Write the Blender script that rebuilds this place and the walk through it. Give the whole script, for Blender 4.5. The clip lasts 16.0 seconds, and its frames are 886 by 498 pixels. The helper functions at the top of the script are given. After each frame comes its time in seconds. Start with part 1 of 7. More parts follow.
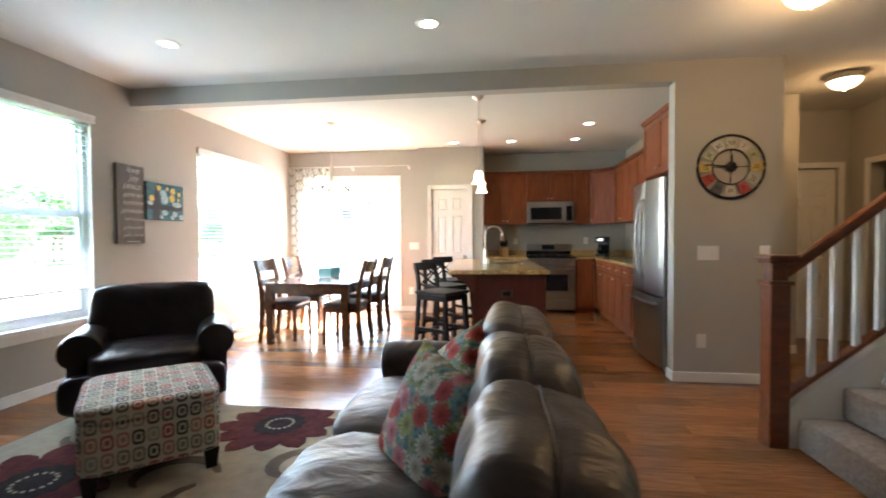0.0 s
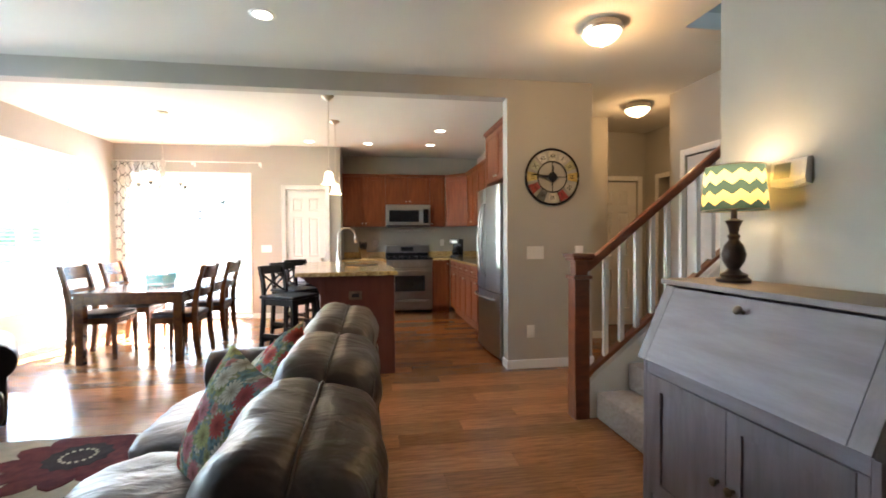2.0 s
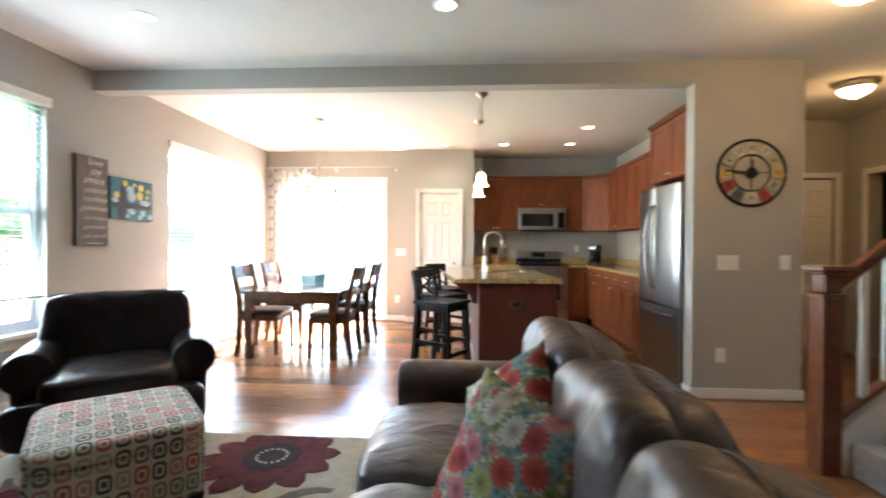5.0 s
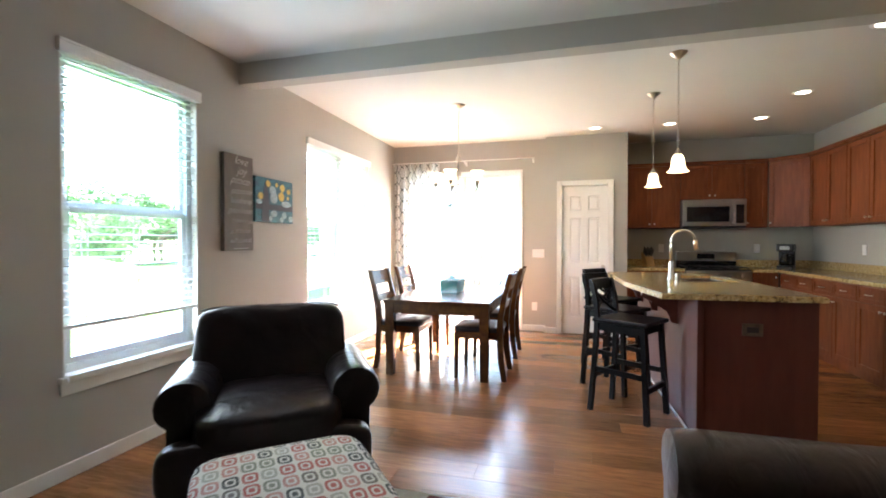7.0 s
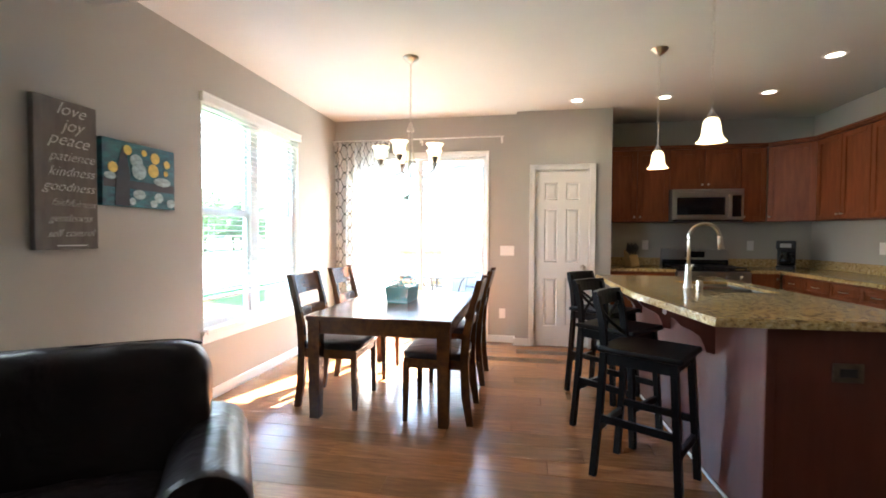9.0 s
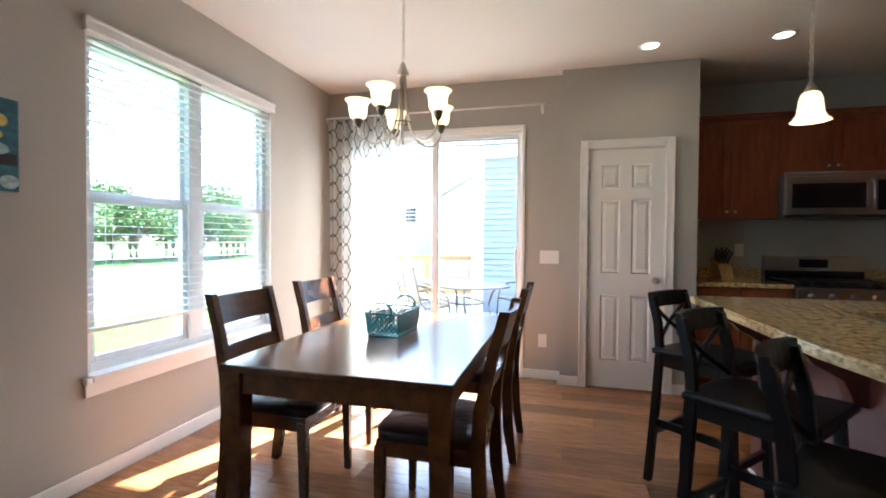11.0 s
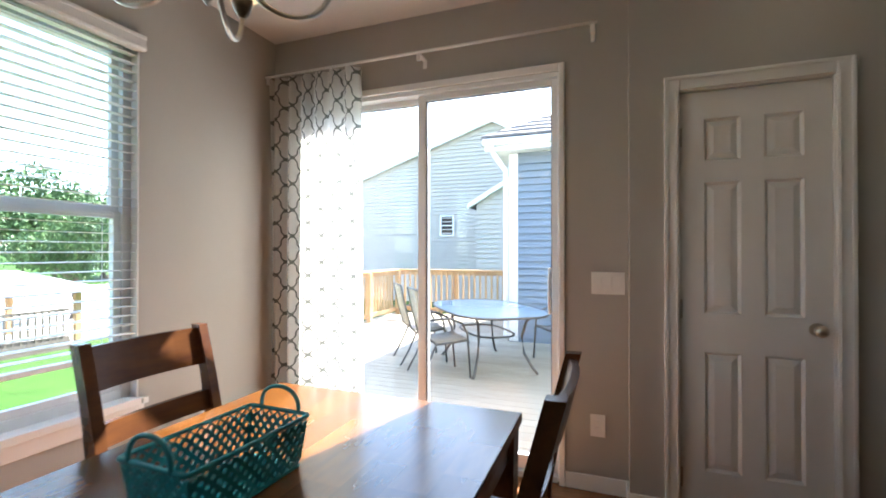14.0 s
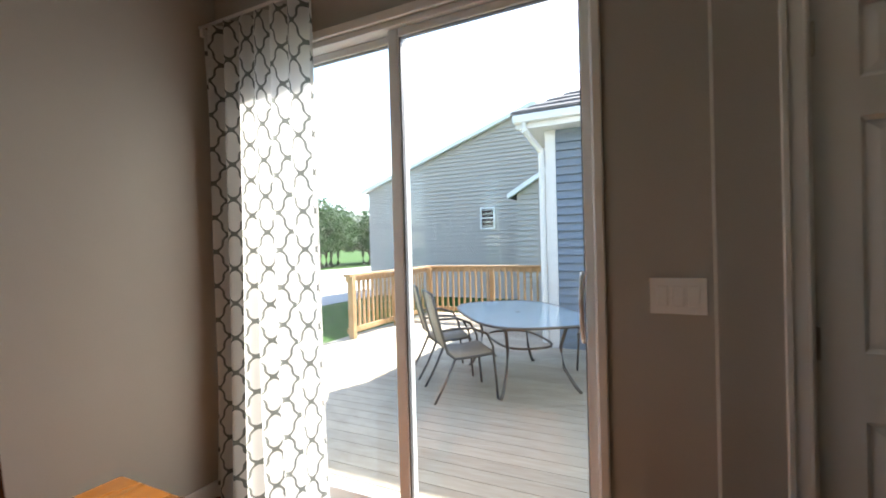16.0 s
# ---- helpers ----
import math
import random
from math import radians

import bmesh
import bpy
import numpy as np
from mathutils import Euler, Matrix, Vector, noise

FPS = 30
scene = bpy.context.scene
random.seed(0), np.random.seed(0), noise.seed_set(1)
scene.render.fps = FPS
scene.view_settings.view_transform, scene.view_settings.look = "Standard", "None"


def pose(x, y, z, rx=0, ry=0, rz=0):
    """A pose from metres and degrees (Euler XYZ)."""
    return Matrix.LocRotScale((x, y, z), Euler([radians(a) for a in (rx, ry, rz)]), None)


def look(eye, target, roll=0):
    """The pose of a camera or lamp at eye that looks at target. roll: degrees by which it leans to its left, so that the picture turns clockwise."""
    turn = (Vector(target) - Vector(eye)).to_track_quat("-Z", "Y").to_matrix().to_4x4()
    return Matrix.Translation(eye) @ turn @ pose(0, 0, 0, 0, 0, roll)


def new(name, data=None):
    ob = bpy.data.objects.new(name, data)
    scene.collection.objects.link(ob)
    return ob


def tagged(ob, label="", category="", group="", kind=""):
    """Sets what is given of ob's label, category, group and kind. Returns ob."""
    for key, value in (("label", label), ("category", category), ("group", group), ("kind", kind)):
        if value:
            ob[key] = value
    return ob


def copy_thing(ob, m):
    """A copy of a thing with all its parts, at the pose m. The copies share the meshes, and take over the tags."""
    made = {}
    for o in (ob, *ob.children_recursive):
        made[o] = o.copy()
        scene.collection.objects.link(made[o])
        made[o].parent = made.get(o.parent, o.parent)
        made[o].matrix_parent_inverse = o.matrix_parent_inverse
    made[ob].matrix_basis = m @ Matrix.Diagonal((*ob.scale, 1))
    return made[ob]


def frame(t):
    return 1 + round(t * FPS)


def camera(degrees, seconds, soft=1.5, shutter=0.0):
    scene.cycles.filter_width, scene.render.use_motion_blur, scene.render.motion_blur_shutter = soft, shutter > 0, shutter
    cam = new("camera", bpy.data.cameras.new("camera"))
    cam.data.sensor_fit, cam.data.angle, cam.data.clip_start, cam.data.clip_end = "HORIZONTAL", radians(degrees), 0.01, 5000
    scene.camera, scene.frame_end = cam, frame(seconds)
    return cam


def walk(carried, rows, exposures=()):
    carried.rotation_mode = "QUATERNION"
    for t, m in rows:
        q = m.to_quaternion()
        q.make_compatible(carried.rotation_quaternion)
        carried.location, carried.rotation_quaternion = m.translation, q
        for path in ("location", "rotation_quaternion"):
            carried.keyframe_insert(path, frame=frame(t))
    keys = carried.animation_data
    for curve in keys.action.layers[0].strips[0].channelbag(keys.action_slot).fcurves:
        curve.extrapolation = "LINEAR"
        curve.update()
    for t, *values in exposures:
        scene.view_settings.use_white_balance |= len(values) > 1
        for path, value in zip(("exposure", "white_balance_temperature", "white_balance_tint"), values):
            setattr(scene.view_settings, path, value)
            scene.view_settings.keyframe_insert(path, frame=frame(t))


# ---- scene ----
cam = camera(89.1, 16.0, soft=1.75, shutter=0.5)
EXPOSURES = [(0.0, 5.72, 6250, 10), (2.5, 6.06, 6300, 10), (3.5, 6.23, 6300, 10), (5.0, 5.9, 6200, 10), (7.5, 5.28, 6250, 10), (9.0, 4.95, 6250, 10), (11.5, 3.94, 5900, 10), (12.5, 3.47, 5950, 10), (13.5, 3.2, 6100, 10), (15.0, 2.6, 6250, 10), (16.0, 2.1, 6400, 10)]
PATH = [
    (0, (0.181, -0.016, 1.239), (-0.072, 1.967, 1.19), -0.3),
    (0.5, (0.268, -0.037, 1.231), (0.202, 1.962, 1.19), -0.2),
    (1, (0.325, -0.053, 1.234), (0.413, 1.945, 1.192), -0.3),
    (1.5, (0.366, -0.058, 1.232), (0.571, 1.931, 1.191), -0.4),
    (2, (0.388, -0.049, 1.227), (0.7, 1.926, 1.187), -0.4),
    (2.5, (0.356, -0.037, 1.227), (0.782, 1.917, 1.186), -0.3),
    (3, (0.265, -0.025, 1.235), (0.757, 1.914, 1.191), -0.3),
    (3.5, (0.154, -0.012, 1.243), (0.62, 1.933, 1.202), -0.3),
    (4, (0.066, 0.04, 1.246), (0.399, 2.012, 1.211), -0.2),
    (4.5, (-0.022, 0.133, 1.243), (0.096, 2.129, 1.215), 0.0),
    (5, (-0.149, 0.282, 1.228), (-0.27, 2.278, 1.209), 0.4),
    (5.6, (-0.34, 0.385, 1.225), (-0.824, 2.326, 1.215), 0.5),
    (6.0, (-0.555, 0.46, 1.235), (-1.14, 2.373, 1.22), 0.4),
    (6.5, (-0.74, 0.66, 1.255), (-1.341, 2.567, 1.23), 0.2),
    (7.0, (-0.862, 0.93, 1.272), (-1.396, 2.857, 1.24), 0.0),
    (7.5, (-0.926, 1.15, 1.274), (-1.384, 3.096, 1.238), -0.1),
    (8, (-1.012, 1.423, 1.271), (-1.402, 3.384, 1.241), 0.1),
    (8.5, (-1.057, 1.717, 1.272), (-1.413, 3.685, 1.232), 0.1),
    (9, (-1.071, 2.017, 1.28), (-1.423, 3.985, 1.222), 0.3),
    (11.5, (-1.159, 3.605, 1.248), (-1.726, 5.522, 1.223), 0.5),
    (12, (-1.148, 3.882, 1.249), (-1.77, 5.783, 1.245), 0.7),
    (12.5, (-1.15, 4.185, 1.257), (-1.818, 6.07, 1.269), 0.8),
    (13, (-1.234, 4.436, 1.265), (-1.873, 6.331, 1.283), 0.7),
    (13.5, (-1.258, 4.687, 1.268), (-1.905, 6.579, 1.285), 0.3),
    (14, (-1.242, 4.938, 1.273), (-1.946, 6.81, 1.285), -0.0),
    (14.5, (-1.228, 5.192, 1.277), (-2.004, 7.035, 1.278), -0.4),
    (15, (-1.23, 5.427, 1.287), (-2.057, 7.248, 1.272), -0.6),
    (15.5, (-1.232, 5.646, 1.291), (-2.102, 7.447, 1.265), -0.9),
    (16, (-1.290, 5.824, 1.289), (-2.184, 7.614, 1.276), -1.5),
]
walk(cam, [(t, look(eye, target, roll)) for t, eye, target, roll in PATH], EXPOSURES)

# ---- world, sun and lamps ----
SUN_AZ = math.atan2(0.28, 1.0)          # sun stands beyond the patio door, a little to the right
SUN_EL = radians(40)
world = bpy.data.worlds.new("world")
scene.world = world
world.use_nodes = True
sky = world.node_tree.nodes.new("ShaderNodeTexSky")
sky.sky_type = "NISHITA"
sky.sun_disc = False
sky.sun_elevation = SUN_EL
sky.sun_rotation = SUN_AZ
world.node_tree.links.new(sky.outputs[0], world.node_tree.nodes["Background"].inputs[0])
world.node_tree.nodes["Background"].inputs[1].default_value = 0.15

def lamp(name, kind, energy, color, m, **more):
    data = bpy.data.lights.new(name, kind)
    data.energy, data.color = energy, color
    for key, value in more.items():
        if key == "size":
            data.size = value
        elif key == "size_y":
            data.shape, data.size_y = "RECTANGLE", value
        elif key == "radius":
            data.shadow_soft_size = value
        elif key == "angle":
            data.angle = value
        elif key == "spread":
            data.spread = value
        elif key == "spot":
            data.spot_size, data.spot_blend = value, 0.6
    ob = new(name, data)
    ob.matrix_world = m
    return ob

sun_dir = Vector((-0.28, -1.0, -0.88))
lamp("sun", "SUN", 5.0, (1.0, 0.95, 0.88), look((0, 30, 30), Vector((0, 30, 30)) + sun_dir), angle=radians(0.6))
# sky light that comes in by the windows and the patio door
WARM = (1.0, 0.72, 0.42)
SKYC = (0.82, 0.92, 1.0)
lamp("window_light", "AREA", 0.85, SKYC, look((-3.447, 3.18, 1.43), (0, 3.18, 1.2)), size=0.86, size_y=1.6, spread=radians(140))
lamp("window_light", "AREA", 0.42, (0.76, 0.92, 1.0), look((-3.447, 5.80, 1.43), (0, 5.80, 1.2)), size=1.4, size_y=1.6, spread=radians(140))
lamp("door_light", "AREA", 0.42, (0.76, 0.92, 1.0), look((-2.2, 7.66, 1.2), (-2.2, 0, 0.9)), size=1.6, size_y=2.1)

# ---- materials ----
def material(name, base=(0.8, 0.8, 0.8), rough=0.5, metal=0.0, spec=0.5, vary=0.0, scale=8.0, stretch=(1, 1, 1), bump=0.0, bump_scale=60.0, second=None, sss=0.0, coat=0.0, rough_vary=0.0, island=0.0):
    """A surface with a base colour that wanders at two scales, and fine relief."""
    m = bpy.data.materials.new(name)
    m.use_nodes = True
    nt = m.node_tree
    n, l = nt.nodes, nt.links
    b = n["Principled BSDF"]
    b.inputs["Base Color"].default_value = (*base, 1)
    b.inputs["Roughness"].default_value = rough
    b.inputs["Metallic"].default_value = metal
    b.inputs["Specular IOR Level"].default_value = spec
    b.inputs["Coat Weight"].default_value = coat
    b.inputs["Coat Roughness"].default_value = 0.12
    tc = n.new("ShaderNodeTexCoord")
    mp = n.new("ShaderNodeMapping")
    mp.inputs["Scale"].default_value = stretch
    l.new(tc.outputs["Object"], mp.inputs[0])
    if island:
        shift = n.new("ShaderNodeVectorMath")
        shift.operation = "SCALE"
        shift.inputs[0].default_value = (37.0, 53.0, 29.0)
        own = n.new("ShaderNodeObjectInfo")
        l.new(own.outputs["Random"], shift.inputs["Scale"])
        l.new(shift.outputs[0], mp.inputs["Location"])
    if vary or second:
        big = n.new("ShaderNodeTexNoise")
        big.inputs["Scale"].default_value = scale
        big.inputs["Detail"].default_value = 6
        big.inputs["Roughness"].default_value = 0.62
        l.new(mp.outputs[0], big.inputs["Vector"])
        ramp = n.new("ShaderNodeValToRGB")
        lo = second or tuple(c * (1 - vary) for c in base)
        hi = base if second else tuple(min(1, c * (1 + vary)) for c in base)
        ramp.color_ramp.elements[0].position, ramp.color_ramp.elements[1].position = 0.32, 0.68
        ramp.color_ramp.elements[0].color, ramp.color_ramp.elements[1].color = (*lo, 1), (*hi, 1)
        l.new(big.outputs["Fac"], ramp.inputs[0])
        out = ramp.outputs[0]
        if island:
            info = n.new("ShaderNodeObjectInfo")
            hsv = n.new("ShaderNodeHueSaturation")
            mr = n.new("ShaderNodeMapRange")
            mr.inputs["To Min"].default_value, mr.inputs["To Max"].default_value = 1 - island, 1 + island
            l.new(info.outputs["Random"], mr.inputs["Value"])
            l.new(mr.outputs[0], hsv.inputs["Value"])
            l.new(out, hsv.inputs["Color"])
            out = hsv.outputs[0]
        l.new(out, b.inputs["Base Color"])
        if rough_vary:
            mr2 = n.new("ShaderNodeMapRange")
            mr2.inputs["To Min"].default_value, mr2.inputs["To Max"].default_value = rough - rough_vary, rough + rough_vary
            l.new(big.outputs["Fac"], mr2.inputs["Value"])
            l.new(mr2.outputs[0], b.inputs["Roughness"])
    if bump:
        fine = n.new("ShaderNodeTexNoise")
        fine.inputs["Scale"].default_value = bump_scale
        fine.inputs["Detail"].default_value = 4
        l.new(mp.outputs[0], fine.inputs["Vector"])
        bn = n.new("ShaderNodeBump")
        bn.inputs["Strength"].default_value = bump
        bn.inputs["Distance"].default_value = 0.01
        l.new(fine.outputs["Fac"], bn.inputs["Height"])
        l.new(bn.outputs[0], b.inputs["Normal"])
    return m

WALL = material("wall_paint", (0.42, 0.402, 0.362), 0.75, spec=0.3, vary=0.02, scale=2, bump=0.08, bump_scale=140)
CEIL = material("ceiling_paint", (0.65, 0.635, 0.60), 0.9, spec=0.2, vary=0.015, scale=1.5, bump=0.25, bump_scale=90)
TRIM = material("trim_paint", (0.80, 0.79, 0.76), 0.4, vary=0.02, scale=3)
FLOORBASE = material("subfloor", (0.12, 0.06, 0.03), 0.6, vary=0.1)
PLANK = material("laminate_plank", (0.37, 0.158, 0.058), 0.20, vary=0.28, scale=5, stretch=(1.2, 14, 1), bump=0.04, bump_scale=40, island=0.30, spec=0.5, rough_vary=0.05, second=(0.19, 0.076, 0.028))
def leather(name, base, rough, stretch, crease, spec=0.4):
    """Leather with soft creases and a faint pore grain."""
    m = material(name, base, rough, vary=0.3, scale=4, spec=spec)
    n, l = m.node_tree.nodes, m.node_tree.links
    tc, mp = n.new("ShaderNodeTexCoord"), n.new("ShaderNodeMapping")
    mp.inputs["Scale"].default_value = stretch
    l.new(tc.outputs["Object"], mp.inputs[0])
    fold, pore = n.new("ShaderNodeTexNoise"), n.new("ShaderNodeTexVoronoi")
    fold.inputs["Scale"].default_value, fold.inputs["Detail"].default_value = 1.0, 3
    fold.inputs["Distortion"].default_value = 0.8
    pore.inputs["Scale"].default_value = 130
    l.new(mp.outputs[0], fold.inputs["Vector"])
    l.new(tc.outputs["Object"], pore.inputs["Vector"])
    b1, b2 = n.new("ShaderNodeBump"), n.new("ShaderNodeBump")
    b1.inputs["Strength"].default_value, b1.inputs["Distance"].default_value = crease, 0.03
    b2.inputs["Strength"].default_value, b2.inputs["Distance"].default_value = 0.06, 0.004
    l.new(fold.outputs["Fac"], b1.inputs["Height"])
    l.new(pore.outputs["Distance"], b2.inputs["Height"])
    l.new(b1.outputs[0], b2.inputs["Normal"])
    l.new(b2.outputs[0], n["Principled BSDF"].inputs["Normal"])
    return m
LEATHER = leather("brown_leather", (0.054, 0.035, 0.029), 0.38, (5, 10, 5), 0.5, 0.5)
LEATHER2 = leather("black_leather", (0.0115, 0.0078, 0.0088), 0.33, (6, 6, 4), 0.5, 0.28)
PIPING = material("leather_piping", (0.07, 0.048, 0.037), 0.55, vary=0.2)
CHERRY = material("cherry_cabinet", (0.235, 0.072, 0.026), 0.46, spec=0.2, vary=0.2, scale=3, stretch=(7, 7, 1), bump=0.04, bump_scale=40, second=(0.15, 0.042, 0.016))
CHERRYH = material("cherry_island", (0.122, 0.034, 0.022), 0.36, vary=0.2, scale=2.5, stretch=(6, 6, 1), bump=0.03, second=(0.085, 0.023, 0.015))
OAKRAIL = material("stained_rail", (0.21, 0.062, 0.022), 0.3, vary=0.25, scale=3, stretch=(2, 8, 8), bump=0.04, second=(0.12, 0.034, 0.013))
STAVE = material("table_stave", (0.135, 0.051, 0.009), 0.2, vary=0.3, scale=2.2, stretch=(6, 1.2, 6), bump=0.012, bump_scale=18, second=(0.082, 0.030, 0.006), island=0.26)
DININGWOOD = material("dark_dining_wood", (0.105, 0.039, 0.010), 0.25, vary=0.3, scale=2.2, stretch=(6, 1.2, 6), bump=0.03, bump_scale=30, second=(0.045, 0.016, 0.009), rough_vary=0.05)
BLACKWOOD = material("black_painted_wood", (0.006, 0.0055, 0.0065), 0.33, spec=0.25, vary=0.3, scale=5, bump=0.05)
STEEL = material("stainless_steel", (0.40, 0.395, 0.39), 0.30, metal=1.0, vary=0.06, scale=3, stretch=(1, 1, 40), bump=0.02)
DARKSTEEL = material("steel_side_panel", (0.17, 0.17, 0.175), 0.45, metal=0.5, vary=0.06)
NICKEL = material("brushed_nickel", (0.60, 0.56, 0.50), 0.28, metal=1.0, vary=0.06, scale=9)
BRONZE = material("aged_bronze", (0.20, 0.155, 0.115), 0.35, metal=0.9, vary=0.3, scale=20)
BLACKGLASS = material("black_glass", (0.010, 0.010, 0.012), 0.08, vary=0.1)
BLACKPLASTIC = material("black_plastic", (0.015, 0.015, 0.016), 0.35, vary=0.1)
WHITEPLASTIC = material("white_plastic", (0.80, 0.79, 0.76), 0.35, vary=0.02)
CARPET = material("beige_carpet", (0.30, 0.232, 0.18), 0.95, spec=0.1, vary=0.35, scale=45, bump=0.9, bump_scale=220)
CARPET.node_tree.nodes["Principled BSDF"].inputs["Sheen Weight"].default_value = 0.3
VINYL = material("white_vinyl", (0.78, 0.80, 0.80), 0.4, vary=0.02)
SLAT = material("white_blind_slat", (0.80, 0.80, 0.78), 0.45, vary=0.02)
def thin_glass(name, tint=(0.96, 0.98, 0.98)):
    m = bpy.data.materials.new(name)
    m.use_nodes = True
    n, l = m.node_tree.nodes, m.node_tree.links
    n.remove(n["Principled BSDF"])
    t, g, mix, lw, f = n.new("ShaderNodeBsdfTransparent"), n.new("ShaderNodeBsdfGlossy"), n.new("ShaderNodeMixShader"), n.new("ShaderNodeLayerWeight"), n.new("ShaderNodeMapRange")
    t.inputs[0].default_value = (*tint, 1)
    g.inputs["Roughness"].default_value = 0.01
    p4 = n.new("ShaderNodeMath")
    p4.operation = "POWER"
    p4.inputs[1].default_value = 4.0
    l.new(lw.outputs["Facing"], p4.inputs[0]); l.new(p4.outputs[0], f.inputs[0])
    f.inputs["To Min"].default_value, f.inputs["To Max"].default_value = 0.035, 0.6
    l.new(f.outputs[0], mix.inputs[0]); l.new(t.outputs[0], mix.inputs[1]); l.new(g.outputs[0], mix.inputs[2])
    l.new(mix.outputs[0], n["Material Output"].inputs[0])
    return m
DECKWOOD = material("weathered_deck_board", (0.48, 0.41, 0.30), 0.8, vary=0.2, scale=4, stretch=(1, 9, 1), bump=0.2, bump_scale=50, second=(0.37, 0.30, 0.21), island=0.12)
RAILWOOD = material("cedar_rail", (0.46, 0.28, 0.13), 0.7, vary=0.2, scale=4, stretch=(3, 3, 1), bump=0.1)
BLUESIDE = material("blue_grey_siding", (0.20, 0.24, 0.29), 0.6, vary=0.06, scale=2, bump=0.1, bump_scale=80)
GREYSIDE = material("grey_siding", (0.46, 0.41, 0.36), 0.65, vary=0.06, scale=2)
SHINGLE = material("asphalt_shingle", (0.20, 0.175, 0.165), 0.9, vary=0.35, scale=9, bump=0.4, bump_scale=60, second=(0.11, 0.10, 0.10))
LAWN = material("lawn", (0.055, 0.125, 0.022), 0.95, spec=0.1, vary=0.3, scale=1.5, bump=0.8, bump_scale=40, second=(0.035, 0.08, 0.015))
CONCRETE = material("concrete", (0.42, 0.40, 0.37), 0.85, vary=0.12, scale=2, bump=0.2)
LEAF = material("leaf", (0.085, 0.165, 0.04), 0.7, vary=0.35, scale=0.9, second=(0.03, 0.075, 0.02))
BARK = material("bark", (0.10, 0.075, 0.055), 0.9, vary=0.3, scale=6, bump=0.5)
PATIOMETAL = material("bronze_patio_metal", (0.12, 0.105, 0.09), 0.45, metal=0.6, vary=0.1)
SLING = material("tan_sling_mesh", (0.34, 0.28, 0.21), 0.8, vary=0.1, scale=12, bump=0.3, bump_scale=300)
PANE = thin_glass("window_glass")
def glowing(name, colour, strength):
    m = bpy.data.materials.new(name)
    m.use_nodes = True
    b = m.node_tree.nodes["Principled BSDF"]
    b.inputs["Base Color"].default_value = (*[min(1, c) for c in colour], 1)
    b.inputs["Emission Color"].default_value = (*colour, 1)
    b.inputs["Emission Strength"].default_value = strength
    b.inputs["Roughness"].default_value = 0.4
    return m
SHADEGLASS = glowing("lit_frosted_glass", (1.0, 0.76, 0.40), 0.115)
DOMEGLASS = glowing("lit_dome_glass", (1.0, 0.76, 0.42), 0.115)
CANGLOW = glowing("recessed_lamp", (1.0, 0.88, 0.70), 0.28)

# ---- building helpers ----
def box(bm, x0, x1, y0, y1, z0, z1, bevel=0.0, m=None):
    vs = [bm.verts.new(((x0, x1)[i & 1], (y0, y1)[i >> 1 & 1], (z0, z1)[i >> 2 & 1])) for i in range(8)]
    fs = [bm.faces.new([vs[i] for i in f]) for f in ((0, 2, 3, 1), (4, 5, 7, 6), (0, 1, 5, 4), (2, 6, 7, 3), (0, 4, 6, 2), (1, 3, 7, 5))]
    if bevel:
        es = {e for f in fs for e in f.edges}
        r = bmesh.ops.bevel(bm, geom=list(es), offset=bevel, segments=2, profile=0.5, affect="EDGES")
        vs = list({v for f in r["faces"] for v in f.verts})
    if m is not None:
        bmesh.ops.transform(bm, matrix=m, verts=vs)
    return vs

def mesh_of(bm, name, smooth=False):
    bmesh.ops.recalc_face_normals(bm, faces=bm.faces)
    me = bpy.data.meshes.new(name)
    if smooth:
        for f in bm.faces:
            f.smooth = True
        if smooth == "auto":
            for e in bm.edges:
                if len(e.link_faces) == 2 and e.calc_face_angle(0) > radians(35):
                    e.smooth = False
    bm.to_mesh(me)
    bm.free()
    return me

def part(name, bm, mat, parent=None, label="", smooth=False):
    me = bm if isinstance(bm, bpy.types.Mesh) else mesh_of(bm, name, smooth)
    if mat is not None and not me.materials:
        for x in (mat if isinstance(mat, (list, tuple)) else [mat]):
            me.materials.append(x)
    ob = new(name, me)
    ob.parent = parent
    return tagged(ob, label)

def thing(name, m, label, category, group="", kind=""):
    e = new(name)
    e.empty_display_size = 0.1
    e.matrix_basis = m
    return tagged(e, label, category, group, kind)

def slab(name, x0, x1, y0, y1, z0, z1, mat, label, category, bevel=0.0):
    bm = bmesh.new()
    box(bm, x0, x1, y0, y1, z0, z1, bevel)
    return tagged(part(name, bm, mat), label, category, kind="structure")

def boxes(name, specs, mat, parent, bevel=0.0, label="", smooth=False):
    bm = bmesh.new()
    for s in specs:
        box(bm, *s, bevel)
    return part(name, bm, mat, parent, label, smooth)

# ---- the house's shell ----
LX, SY, PY, KY, KX, H = -3.45, 7.47, 7.35, 8.10, 2.32, 2.725     # left wall, patio wall, pantry wall, kitchen back and side walls, height
PX0, PX1 = -1.163, -0.10                                           # pantry wall's ends
FX0, FX1, FY = 1.65, 2.50, 4.04                                   # the wall with the clock
W = 0.14
BACK = -2.6
def wall(name, specs, label):
    bm = bmesh.new()
    for s in specs:
        box(bm, *s)
    return tagged(part(name, bm, WALL), label, "wall", kind="structure")

